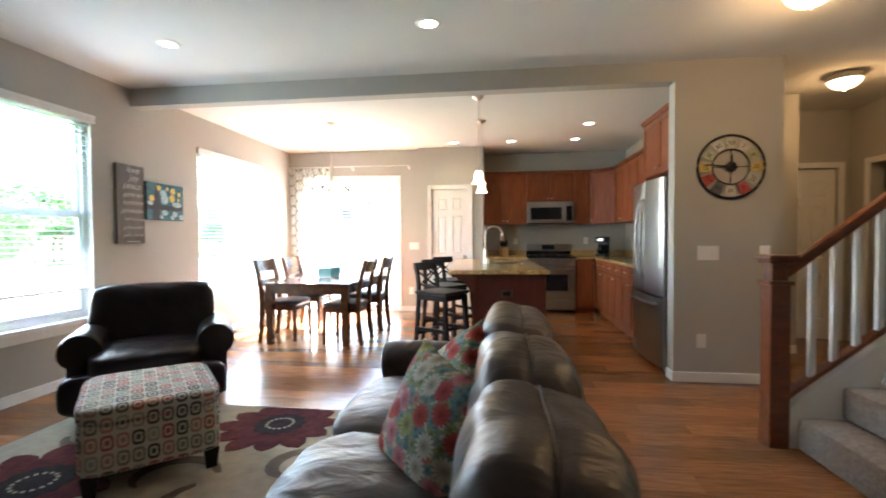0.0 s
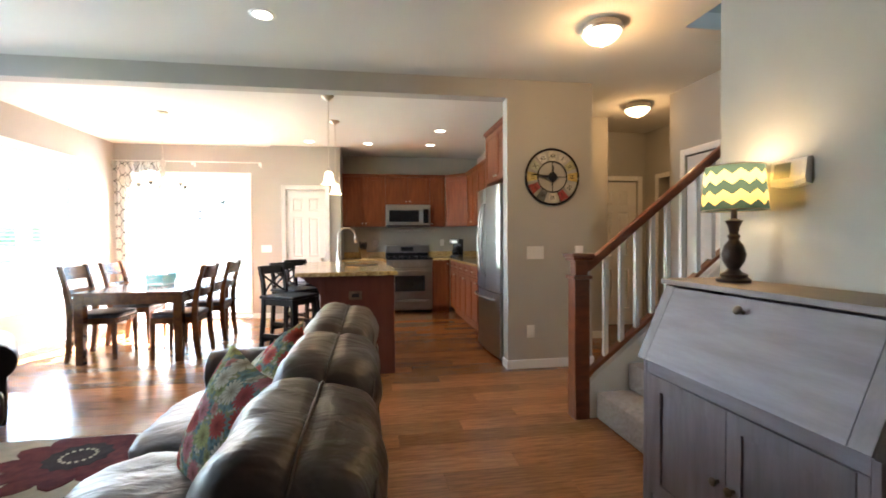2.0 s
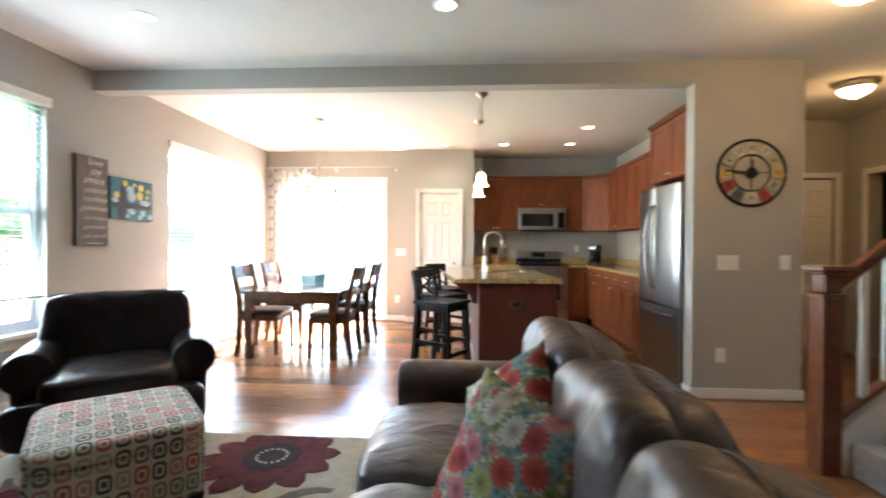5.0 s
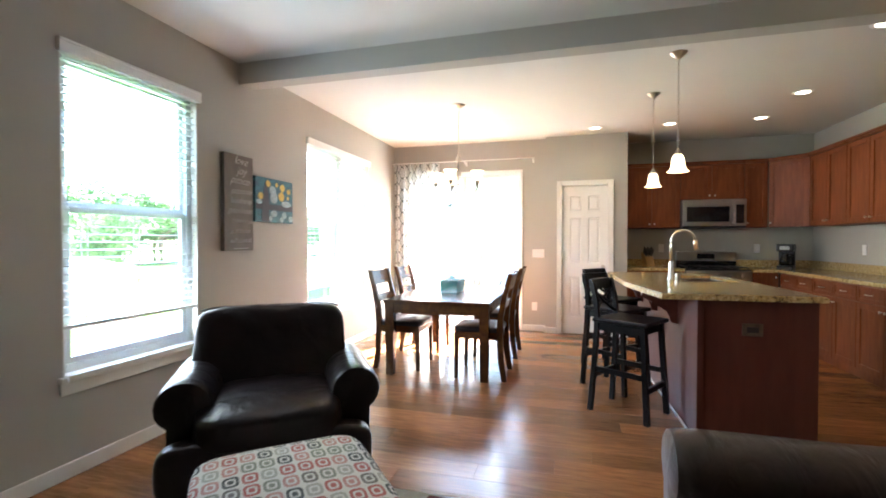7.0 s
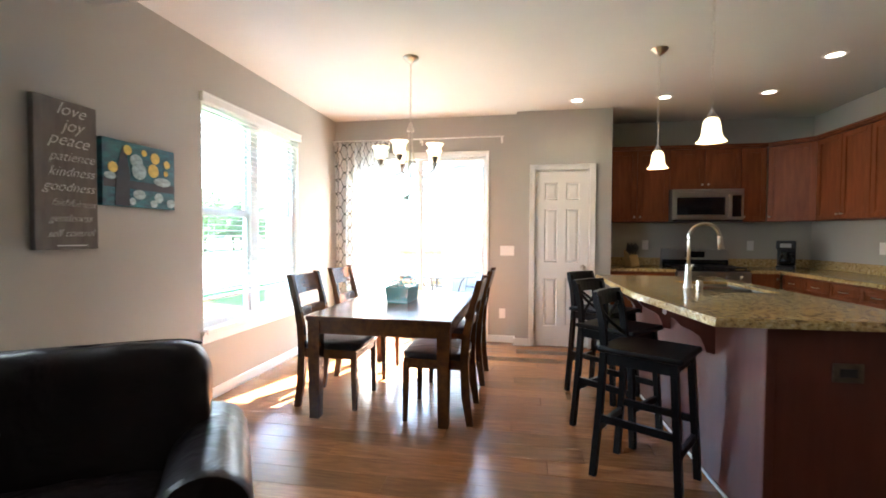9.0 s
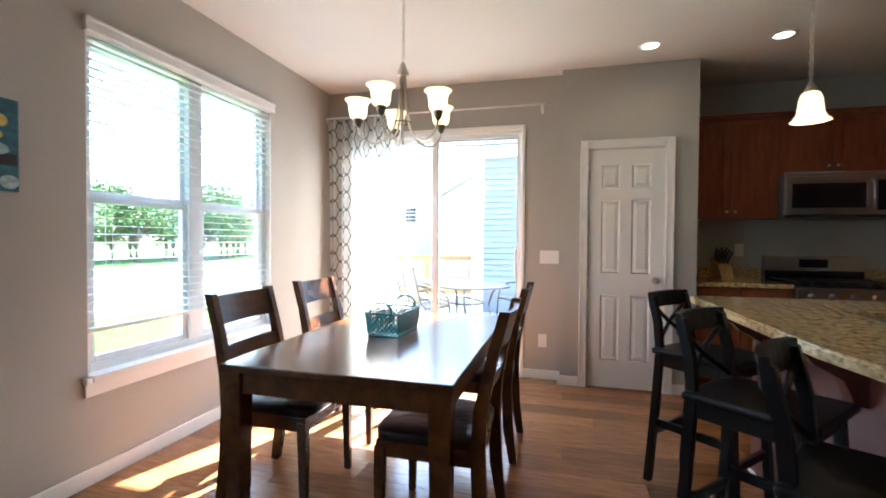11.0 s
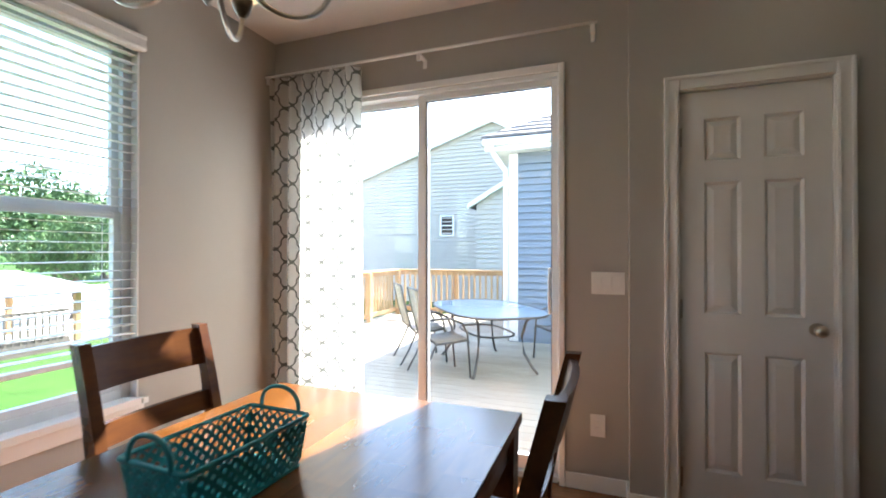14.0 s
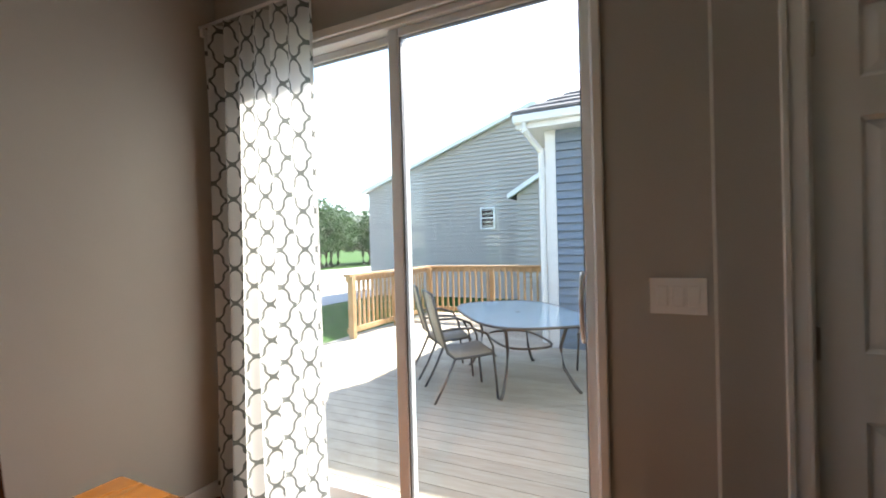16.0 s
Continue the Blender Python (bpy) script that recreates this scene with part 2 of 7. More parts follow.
def window_wall(name, opens, y0, y1, label):
    """The left wall with openings (y0, y1, z0, z1)."""
    specs, y = [], y0
    for a, b, c, d in opens:
        specs += [(LX - W, LX, y, a, 0, H), (LX - W, LX, a, b, 0, c), (LX - W, LX, a, b, d, H)]
        y = b
    specs.append((LX - W, LX, y, y1, 0, H))
    return wall(name, specs, label)

WIN1, WIN2 = (2.69, 3.605, 0.55, 2.33), (5.03, 6.505, 0.55, 2.33)
window_wall("wall_west", (WIN1, WIN2), BACK, SY + W, "greige painted wall with two window openings")
SX0, SX1, SZ = -3.20, -1.512, 2.27
wall("wall_north", [(LX, SX0, SY, SY + W, 0, H), (SX0, SX1, SY, SY + W, SZ, H), (SX1, PX0 + 0.03, SY, SY + W, 0, H)], "greige painted wall round the patio door")
DX0, DX1 = -0.945, -0.335
wall("wall_pantry", [(PX0, DX0, PY, PY + 0.12, 0, H), (DX0, DX1, PY, PY + 0.12, 2.045, H), (DX1, PX1, PY, PY + 0.12, 0, H), (PX1 - 0.12, PX1, PY + 0.12, KY, 0, H), (PX0, PX0 + 0.1, PY + 0.12, KY, 0, H)], "greige painted pantry wall standing proud beside the patio door")
wall("wall_kitchen_north", [(PX0, KX + W, KY, KY + W, 0, H)], "painted kitchen wall behind the range")
wall("wall_kitchen_east", [(KX, KX + W, FY + W, KY, 0, H)], "painted kitchen side wall behind the cabinets")
wall("wall_clock", [(FX0, FX1, FY, FY + W, 0, H)], "greige painted wall end with clock and switches")
wall("ceiling_beam", [(LX, FX0, FY, FY + W, 2.553, H)], "painted dropped beam between living room and kitchen")
wall("wall_south", [(LX - W, 5.0, BACK - W, BACK, 0, H)], "greige painted wall closing the living room")
wall("wall_desk", [(2.02, 2.02 + W, BACK, 1.855, 0, H), (2.02 + W, 5.6, 1.855 - W, 1.855, 0, 5.0), (2.02, 2.02 + W, 1.715, 1.855, H + 0.12, 5.0)], "greige painted wall with thermostat beside the stairs")
wall("wall_hall_north", [(KX + W, 3.28, 5.15, 5.15 + W, 0, H)], "tan painted wall facing the hall lamp")
wall("wall_corridor_west", [(3.14, 3.28, 5.29, 5.85, 0, H)], "tan painted corridor wall")
wall("wall_corridor_north", [(3.14, 3.47, 5.85, 5.85 + W, 0, H), (3.47, 4.13, 5.85, 5.85 + W, 2.045, H), (4.13, 4.39, 5.85, 5.85 + W, 0, H)], "tan painted wall with a door opening")
wall("wall_corridor_east", [(4.25, 4.39, 5.55, 5.85, 0, H), (4.25, 4.39, 4.85, 5.55, 2.045, H), (4.25, 4.39, 4.24, 4.85, 0, H)], "tan painted corridor wall with a door opening")
wall("wall_closet", [(3.47, 3.61, 4.0, 4.24, 0, H), (3.47, 3.61, 3.42, 4.0, 2.045, H), (3.47, 3.61, 2.99, 3.42, 0, H), (3.61, 4.25, 4.1, 4.24, 0, H)], "greige painted wall with a white door beside the stairs")
wall("wall_stair_north", [(3.47, 5.6, 2.87, 2.99, 0, H)], "greige painted wall along the stairs")
wall("wall_east", [(5.6, 5.74, BACK, 7.0, 0, 5.0), (4.39, 5.6, 6.9, 7.04, 0, H), (4.39, 4.5, 5.99, 6.9, 0, H), (3.0, 3.14, 5.99, 6.9, 0, H), (3.0, 4.39, 6.9, 7.04, 0, H)], "plain painted walls closing the far rooms")
wall("wall_stairwell", [(2.46, 2.6, 1.83, 2.99, H + 0.12, 5.0), (2.6, 5.6, 2.87, 2.99, H + 0.12, 5.0)], "painted upper walls of the stairwell")
bm = bmesh.new()
for s in ((LX - W, 2.6, BACK - W, SY + W, H, H + 0.12), (PX0, 2.6, SY + W, KY + W, H, H + 0.12), (2.6, 5.74, 2.87, 7.04, H, H + 0.12), (2.6, 5.74, BACK - W, 1.83, H, H + 0.12), (2.4, 5.74, 1.6, 3.0, 5.0, 5.1)):
    box(bm, *s)
tagged(part("ceiling", bm, CEIL), "off-white textured ceiling with a stairwell opening", "ceiling", kind="structure")
lamp("stairwell_light", "AREA", 1.0, (0.42, 0.72, 1.0), look((4.6, 2.35, 4.9), (3.4, 2.35, 2.5)), size=0.9)

floor = tagged(part("floor", (lambda b: (box(b, LX - W, 5.74, BACK - W, SY + W, -0.2, -0.012), box(b, PX0, 5.74, SY + W, KY + W, -0.2, -0.012), b)[2])(bmesh.new()), FLOORBASE), "reddish brown wood laminate plank floor", "floor", kind="structure")

def run(name, specs, mat, label, category, bevel=0.004):
    bm = bmesh.new()
    for s in specs:
        box(bm, *s, bevel)
    return tagged(part(name, bm, mat), label, category, kind="structure")

BB, BT = 0.085, 0.014
run("baseboard_west", [(LX, LX + BT, BACK, SY, 0, BB)], TRIM, "white painted baseboard", "baseboard")
run("baseboard_north", [(LX + BT, SX0 - 0.06, SY - BT, SY, 0, BB), (SX1 + 0.03, PX0, SY - BT, SY, 0, BB)], TRIM, "white painted baseboard", "baseboard")
run("baseboard_pantry", [(PX0 - BT, DX0 - 0.065, PY - BT, PY, 0, BB), (PX0 - BT, PX0, PY, SY - BT, 0, BB), (DX1 + 0.065, PX1 + BT, PY - BT, PY, 0, BB)], TRIM, "white painted baseboard", "baseboard")
run("baseboard_clock", [(FX0 - BT, FX1 + BT, FY - BT, FY, 0, BB), (FX0 - BT, FX0, FY, FY + W, 0, BB), (FX1, FX1 + BT, FY, FY + W, 0, BB)], TRIM, "white painted baseboard", "baseboard")
run("baseboard_hall", [(2.47, 3.28, 5.15 - BT, 5.15, 0, BB), (3.47 - BT, 3.47, 2.9, 3.36, 0, BB), (3.47 - BT, 3.47, 4.06, 4.24, 0, BB), (2.02 - BT, 2.02, BACK, 1.83, 0, BB)], TRIM, "white painted baseboard", "baseboard")

# ---- windows ----
def window(name, y0, y1, z0, z1, label, double=True):
    e = thing(name, pose(LX, y0, z0), label, "window", kind="structure")
    w, h = y1 - y0, z1 - z0
    F = 0.05
    boxes("window_frame", [(-W + 0.02, -W + 0.09, 0, F, 0, h), (-W + 0.02, -W + 0.09, w - F, w, 0, h), (-W + 0.02, -W + 0.09, F, w - F, 0, F), (-W + 0.02, -W + 0.09, F, w - F, h - F, h)] + ([(-W + 0.015, -W + 0.10, w / 2 - 0.055, w / 2 + 0.055, F, h - F)] if double else []), VINYL, e, 0.004)
    boxes("window_sill", [(-W + 0.09, 0.035, 0.009, w - 0.009, -0.03, 0.006), (0.0, 0.035, -0.03, 0.0, -0.03, 0.0), (0.0, 0.035, w, w + 0.03, -0.03, 0.0)], TRIM, e, 0.004)
    boxes("apron", [(0.0, 0.014, -0.02, w + 0.02, -0.10, -0.032)], TRIM, e, 0.004)
    boxes("jamb_lining", [(-W + 0.09, -0.002, 0.0, 0.008, 0, h), (-W + 0.09, -0.002, w - 0.008, w, 0, h), (-W + 0.09, -0.002, 0.008, w - 0.008, h - 0.008, h)], TRIM, e)
    mid = 0.92
    for a, b in (((F, w / 2 - 0.055), (w / 2 + 0.055, w - F)) if double else ((F, w - F),)):
        for c, d, x in ((F, mid, -W + 0.05), (mid - 0.01, h - F, -W + 0.03)):
            s = 0.035
            sash = boxes("sash", [(x, x + 0.03, a, a + s, c, d), (x, x + 0.03, b - s, b, c, d), (x, x + 0.03, a + s, b - s, c, c + s), (x, x + 0.03, a + s, b - s, d - s, d)], VINYL, e, 0.003)
            pane = boxes("pane", [(x + 0.012, x + 0.018, a + s, b - s, c + s, d - s)], PANE, sash)
            pane.visible_shadow = False
    return e

window("window_1", *WIN1, "white vinyl sash window in the living room wall", False)
window("window_2", *WIN2, "white vinyl double window beside the dining table")

def blind(y0, y1, z_low, z_top, label):
    e = thing("window_blind", pose(LX, y0, z_top), label, "window blind", "wooden blinds")
    w = y1 - y0
    boxes("valance", [(-0.03, 0.028, -0.015, w + 0.015, -0.075, 0.0), (0.028, 0.034, -0.015, w + 0.015, -0.02, -0.004), (0.028, 0.033, -0.015, w + 0.015, -0.07, -0.056)], SLAT, e, 0.003)
    bm = bmesh.new()
    box(bm, -0.024, 0.024, 0.012, w - 0.012, -0.0014, 0.0014, 0, pose(0, 0, 0, 0, 3, 0))
    me = mesh_of(bm, "slat")
    z = -0.10
    while z > z_low - z_top + 0.04:
        s = part("slat", me, SLAT, e)
        s.location = (-0.03, 0, z)
        z -= 0.0445
    boxes("bottom_rail", [(-0.055, -0.005, 0.012, w - 0.012, z_low - z_top - 0.002, z_low - z_top + 0.02)], SLAT, e, 0.004)
    for c in (0.14, w / 2, w - 0.14):
        boxes("ladder_cord", [(-0.0555, -0.054, c - 0.001, c + 0.001, z_low - z_top, -0.07), (-0.0065, -0.005, c - 0.001, c + 0.001, z_low - z_top, -0.07)], SLAT, e)
    return e

blind(WIN1[0], WIN1[1], 0.80, 2.35, "white wood blind lowered with open slats, over the living room window")
blind(WIN2[0], WIN2[1], 0.77, 2.35, "white wood blind lowered with open slats, over the dining window")

# ---- patio door ----
sd = thing("patio_door", pose(0, SY, 0), "white vinyl sliding patio door with two glass panels", "sliding door", kind="structure")
boxes("door_frame", [(SX0, SX0 + 0.04, 0.01, W, 0.012, SZ), (SX1 - 0.012, SX1, 0.01, W, 0.012, SZ), (SX0 + 0.04, SX1 - 0.012, 0.01, W, SZ - 0.028, SZ), (SX0 + 0.04, SX1 - 0.012, 0.01, W, 0.0, 0.035)], VINYL, sd, 0.004)
boxes("casing", [(SX0 - 0.03, SX0 + 0.004, -0.016, 0.0, 0, SZ + 0.038), (SX1 - 0.004, SX1 + 0.028, -0.016, 0.0, 0, SZ + 0.038), (SX0 + 0.004, SX1 - 0.004, -0.016, 0.0, SZ - 0.004, SZ + 0.038)], TRIM, sd, 0.005)
def glass_panel(a, b, y, label, sr=0.05):
    s, top = 0.052, SZ - 0.066
    p = boxes("glass_panel", [(a, a + s, y, y + 0.04, 0.04, SZ - 0.03), (b - sr, b, y, y + 0.04, 0.04, SZ - 0.03), (a + s, b - sr, y, y + 0.04, 0.04, 0.12), (a + s, b - sr, y, y + 0.04, top, SZ - 0.03)], VINYL, sd, 0.005, label)
    boxes("glazing_bead", [(a + s - 0.002, a + s + 0.007, y + 0.008, y + 0.03, 0.12, top), (b - sr - 0.005, b - sr + 0.002, y + 0.008, y + 0.03, 0.12, top), (a + s, b - sr, y + 0.008, y + 0.03, top - 0.004, top + 0.002)], DARKSTEEL, p)
    g = boxes("pane", [(a + s, b - sr, y + 0.016, y + 0.022, 0.12, top)], PANE, p)
    g.visible_shadow = False
    return p
glass_panel(SX0 + 0.04, -2.325, 0.075, "fixed glass panel")
slide = glass_panel(-2.372, SX1 - 0.012, 0.03, "sliding glass panel", 0.034)

# ---- panelled doors ----
def six_panel_door(name, m, w, h, label, knob_side=1, hinge=True, group=""):
    """A white six-panel door; its face looks along -y."""
    d = thing(name, m, label, "door", group, "structure")
    bm = bmesh.new()
    box(bm, 0, w, 0.012, 0.040, 0.008, h)
    st, mid = 0.105 * w / 0.61, 0.095 * w / 0.61
    pw = (w - 2 * st - mid) / 2
    rows = ((0.24, 0.80), (0.98, 1.60), (1.70, 1.90))
    xs = (0, st, st + pw, st + pw + mid, st + 2 * pw + mid, w)
    for i in (0, 2, 4):
        box(bm, xs[i], xs[i + 1], 0.0, 0.012, 0.008, h)
    zs = (0.008, 0.24, 0.80, 0.98, 1.60, 1.70, 1.90, h)
    for i in (0, 2, 4, 6):
        for a in (1, 3):
            box(bm, xs[a], xs[a + 1], 0.0, 0.012, zs[i], zs[i + 1])
    body = part("door_leaf", bm, TRIM, d)
    for a in (1, 3):
        for z0, z1 in rows:
            bm = bmesh.new()
            o, i_ = 0.012, 0.040
            v = [[bm.verts.new((x, y, z)) for x, z in ((xs[a] + q, z0 + q), (xs[a + 1] - q, z0 + q), (xs[a + 1] - q, z1 - q), (xs[a] + q, z1 - q))] for q, y in ((0.0, 0.0), (o, 0.0115), (i_, 0.003))]
            for k in range(2):
                for j in range(4):
                    bm.faces.new((v[k][j], v[k][(j + 1) % 4], v[k + 1][(j + 1) % 4], v[k + 1][j]))
            bm.faces.new(v[2])
            part("panel", bm, TRIM, body)
    kx = w - 0.06 if knob_side > 0 else 0.06
    bm = bmesh.new()
    bmesh.ops.create_cone(bm, cap_ends=True, segments=20, radius1=0.03, radius2=0.03, depth=0.008, matrix=pose(kx, -0.004, 0.93, 90))
    bmesh.ops.create_cone(bm, cap_ends=True, segments=12, radius1=0.011, radius2=0.011, depth=0.03, matrix=pose(kx, -0.022, 0.93, 90))
    bmesh.ops.create_uvsphere(bm, u_segments=18, v_segments=12, radius=0.027, matrix=pose(kx, -0.048, 0.93) @ Matrix.Diagonal((1, 0.75, 1, 1)))
    part("door_knob", bm, NICKEL, d, "satin nickel knob", "auto")
    if hinge:
        hx = 0.0 if knob_side > 0 else w
        for z in (0.2, 1.0, 1.82):
            boxes("hinge", [(hx - 0.009, hx + 0.009, -0.012, 0.002, z - 0.045, z + 0.045)], NICKEL, d, 0.003, "nickel hinge")
    return d

def casing(name, specs, label="white painted door casing"):
    return run(name, specs, TRIM, label, "door casing", 0.006)

six_panel_door("door_pantry", pose(DX0 + 0.008, PY + 0.012, 0), DX1 - DX0 - 0.016, 2.03, "closed white six-panel pantry door with nickel knob")
C = 0.062
casing("trim_pantry", [(DX0 - C, DX0 + 0.004, PY - 0.018, PY + 0.0, 0, 2.045 + C), (DX1 - 0.004, DX1 + C, PY - 0.018, PY, 0, 2.045 + C), (DX0 + 0.004, DX1 - 0.004, PY - 0.018, PY, 2.041, 2.045 + C), (DX0, DX0 + 0.006, PY, PY + 0.12, 0, 2.045), (DX1 - 0.006, DX1, PY, PY + 0.12, 0, 2.045), (DX0 + 0.006, DX1 - 0.006, PY, PY + 0.12, 2.036, 2.045)])
run("trim_pantry_bead", [(DX0 - C, DX0 - C + 0.016, PY - 0.025, PY - 0.0185, 0, 2.045 + C), (DX1 + C - 0.016, DX1 + C, PY - 0.025, PY - 0.0185, 0, 2.045 + C), (DX0 - C + 0.0165, DX1 + C - 0.0165, PY - 0.025, PY - 0.0185, 2.045 + C - 0.016, 2.045 + C), (DX0 - 0.012, DX0 - 0.004, PY - 0.022, PY - 0.0185, 0, 2.05), (DX1 + 0.004, DX1 + 0.012, PY - 0.022, PY - 0.0185, 0, 2.05)], TRIM, "raised bead on the white door casing", "door casing", 0.002)
six_panel_door("door_corridor", pose(3.48, 5.88, 0), 0.64, 2.03, "closed white six-panel door at the corridor's end", -1, False)
casing("trim_corridor", [(3.47 - C, 3.474, 5.832, 5.85, 0, 2.045 + C), (4.126, 4.13 + C, 5.832, 5.85, 0, 2.045 + C), (3.474, 4.126, 5.832, 5.85, 2.041, 2.045 + C)])
casing("trim_corridor_side", [(4.232, 4.25, 5.546, 5.55 + C, 0, 2.045 + C), (4.232, 4.25, 4.85 - C, 4.854, 0, 2.045 + C), (4.232, 4.25, 4.854, 5.546, 2.041, 2.045 + C)])
six_panel_door("door_closet", pose(3.482, 3.99, 0, 0, 0, -90), 0.56, 2.03, "closed white six-panel closet door beside the stairs", 1)
casing("trim_closet", [(3.452, 3.47, 3.996, 4.0 + C, 0, 2.045 + C), (3.452, 3.47, 3.42 - C, 3.424, 0, 2.045 + C), (3.452, 3.47, 3.424, 3.996, 2.041, 2.045 + C)])

# ---- stairs ----
RISE, GO, S0 = 0.188, 0.235, 1.915
st = thing("staircase", pose(S0, 1.86, 0), "beige carpeted stairs with white skirt boards", "stairs", kind="structure")
for i in range(13):
    bm = bmesh.new()
    box(bm, i * GO - (0.025 if i else 0.025), (i + 1) * GO + 0.03, 0.0, 0.955, i * RISE + 0.0, (i + 1) * RISE, 0.022)
    part("step", bm, CARPET, st, "", "auto")
bm = bmesh.new()
L = 12
prof = [(-0.115, 0.0), (-0.115, 0.17), (0.0, 0.30), (L * GO, 0.30 + (L * GO - 0.02) * RISE / GO), (L * GO, 0.0)]
a = [bm.verts.new((x, 0.957, z)) for x, z in prof]
b = [bm.verts.new((x, 1.01, z)) for x, z in prof]
bm.faces.new(a); bm.faces.new(b[::-1])
for i in range(5):
    bm.faces.new((a[i], b[i], b[(i + 1) % 5], a[(i + 1) % 5]))
part("skirt_board", bm, TRIM, st, "white painted skirt board")

# ---- shaping helpers for furniture ----
def tube(bm, pts, r, seg=10, closed=False, r_end=None):
    """A round bar along points, with end caps."""
    pts = [Vector(p) for p in pts]
    rings = []
    up = Vector((0, 0, 1))
    n = len(pts)
    for i, p in enumerate(pts):
        a = pts[i - 1] if (i or closed) else p
        b = pts[(i + 1) % n] if (i < n - 1 or closed) else p
        d = (b - a).normalized()
        s = d.cross(up)
        if s.length < 0.05:
            s = d.cross(Vector((1, 0, 0)))
        s.normalize()
        t = s.cross(d)
        rr = r if r_end is None else r + (r_end - r) * i / (n - 1)
        rings.append([bm.verts.new(p + rr * (math.cos(k * math.tau / seg) * s + math.sin(k * math.tau / seg) * t)) for k in range(seg)])
    for i in range(n if closed else n - 1):
        a, b = rings[i], rings[(i + 1) % n]
        for k in range(seg):
            bm.faces.new((a[k], a[(k + 1) % seg], b[(k + 1) % seg], b[k]))
    if not closed:
        bm.faces.new(rings[0][::-1])
        bm.faces.new(rings[-1])

def lathe(bm, prof, seg=24, c=(0, 0, 0), caps=True):
    """A turned shape: (radius, height) from bottom to top."""
    rings = [[bm.verts.new((c[0] + r * math.cos(k * math.tau / seg), c[1] + r * math.sin(k * math.tau / seg), c[2] + z)) for k in range(seg)] for r, z in prof]
    for a, b in zip(rings, rings[1:]):
        for k in range(seg):
            bm.faces.new((a[k], a[(k + 1) % seg], b[(k + 1) % seg], b[k]))
    if caps:
        bm.faces.new(rings[0][::-1])
        bm.faces.new(rings[-1])

def cushion(bm, c, size, n=4.0, cuts=9, m=None, wrinkle=0.0, seed=0, crown=0.0):
    """A soft block with rounded sides, centred at c."""
    t = bmesh.new()
    bmesh.ops.create_cube(t, size=2)
    bmesh.ops.subdivide_edges(t, edges=t.edges, cuts=cuts, use_grid_fill=True)
    for v in t.verts:
        u = v.co.copy()
        k = (abs(u.x) ** n + abs(u.y) ** n + abs(u.z) ** n) ** (1 / n)
        q = u / k
        q.z += crown * max(0.0, q.z) * (1 - q.x * q.x) * (1 - q.y * q.y)
        p = Vector((q.x * size[0] / 2, q.y * size[1] / 2, q.z * size[2] / 2))
        if wrinkle:
            s = p * 9 + Vector((seed * 3.1, seed * 1.7, 0))
            p += q.normalized() * wrinkle * (noise.noise(s) + 0.6 * noise.noise(s * 2.7))
        v.co = p + Vector(c)
    if m is not None:
        bmesh.ops.transform(t, matrix=m, verts=t.verts)
    me = bpy.data.meshes.new("tmp")
    t.to_mesh(me)
    t.free()
    bm.from_mesh(me)
    bpy.data.meshes.remove(me)

def soft(name, c, size, mat, parent, n=4.0, cuts=9, m=None, wrinkle=0.004, seed=0, crown=0.0, label=""):
    bm = bmesh.new()
    cushion(bm, c, size, n, cuts, m, wrinkle, seed, crown)
    return part(name, bm, mat, parent, label, True)

def turned(name, prof, mat, parent, c=(0, 0, 0), seg=24, label="", smooth="auto", caps=True):
    bm = bmesh.new()
    lathe(bm, prof, seg, c, caps)
    return part(name, bm, mat, parent, label, smooth)

def bar(name, pts, r, mat, parent, label="", seg=10, closed=False, r_end=None):
    bm = bmesh.new()
    tube(bm, pts, r, seg, closed, r_end)
    return part(name, bm, mat, parent, label, True)

def rolled_arm(name, c, length, r, z_low, mat, parent, seed=0):
    """A stuffed arm along y with a rolled top; c is the middle of its top roll."""
    bm = bmesh.new()
    prof = []
    for i in range(17):
        a = radians(-55 + i * 290 / 16)
        prof.append((r * math.cos(a) * 1.05, r * math.sin(a)))
    prof = [(r * 0.55, z_low - c[2])] + prof + [(-r * 0.55, z_low - c[2])]
    rings = []
    ys = [-0.5, -0.49, -0.46, -0.40, -0.2, 0.0, 0.2, 0.40, 0.46, 0.49, 0.5]
    sc = [0.80, 0.93, 0.98, 1.0, 1.0, 1.0, 1.0, 1.0, 0.98, 0.93, 0.80]
    for y, s in zip(ys, sc):
        ring = []
        for x, z in prof:
            w = 0.003 * noise.noise(Vector((x * 12 + seed, y * 9, z * 12)))
            ring.append(bm.verts.new((c[0] + x * s + w, c[1] + y * length, c[2] + (z * s if z > -r else z) + w)))
        rings.append(ring)
    for a, b in zip(rings, rings[1:]):
        for k in range(len(prof)):
            bm.faces.new((a[k], a[(k + 1) % len(prof)], b[(k + 1) % len(prof)], b[k]))
    bm.faces.new(rings[0][::-1])
    bm.faces.new(rings[-1])
    return part(name, bm, mat, parent, "", "auto")

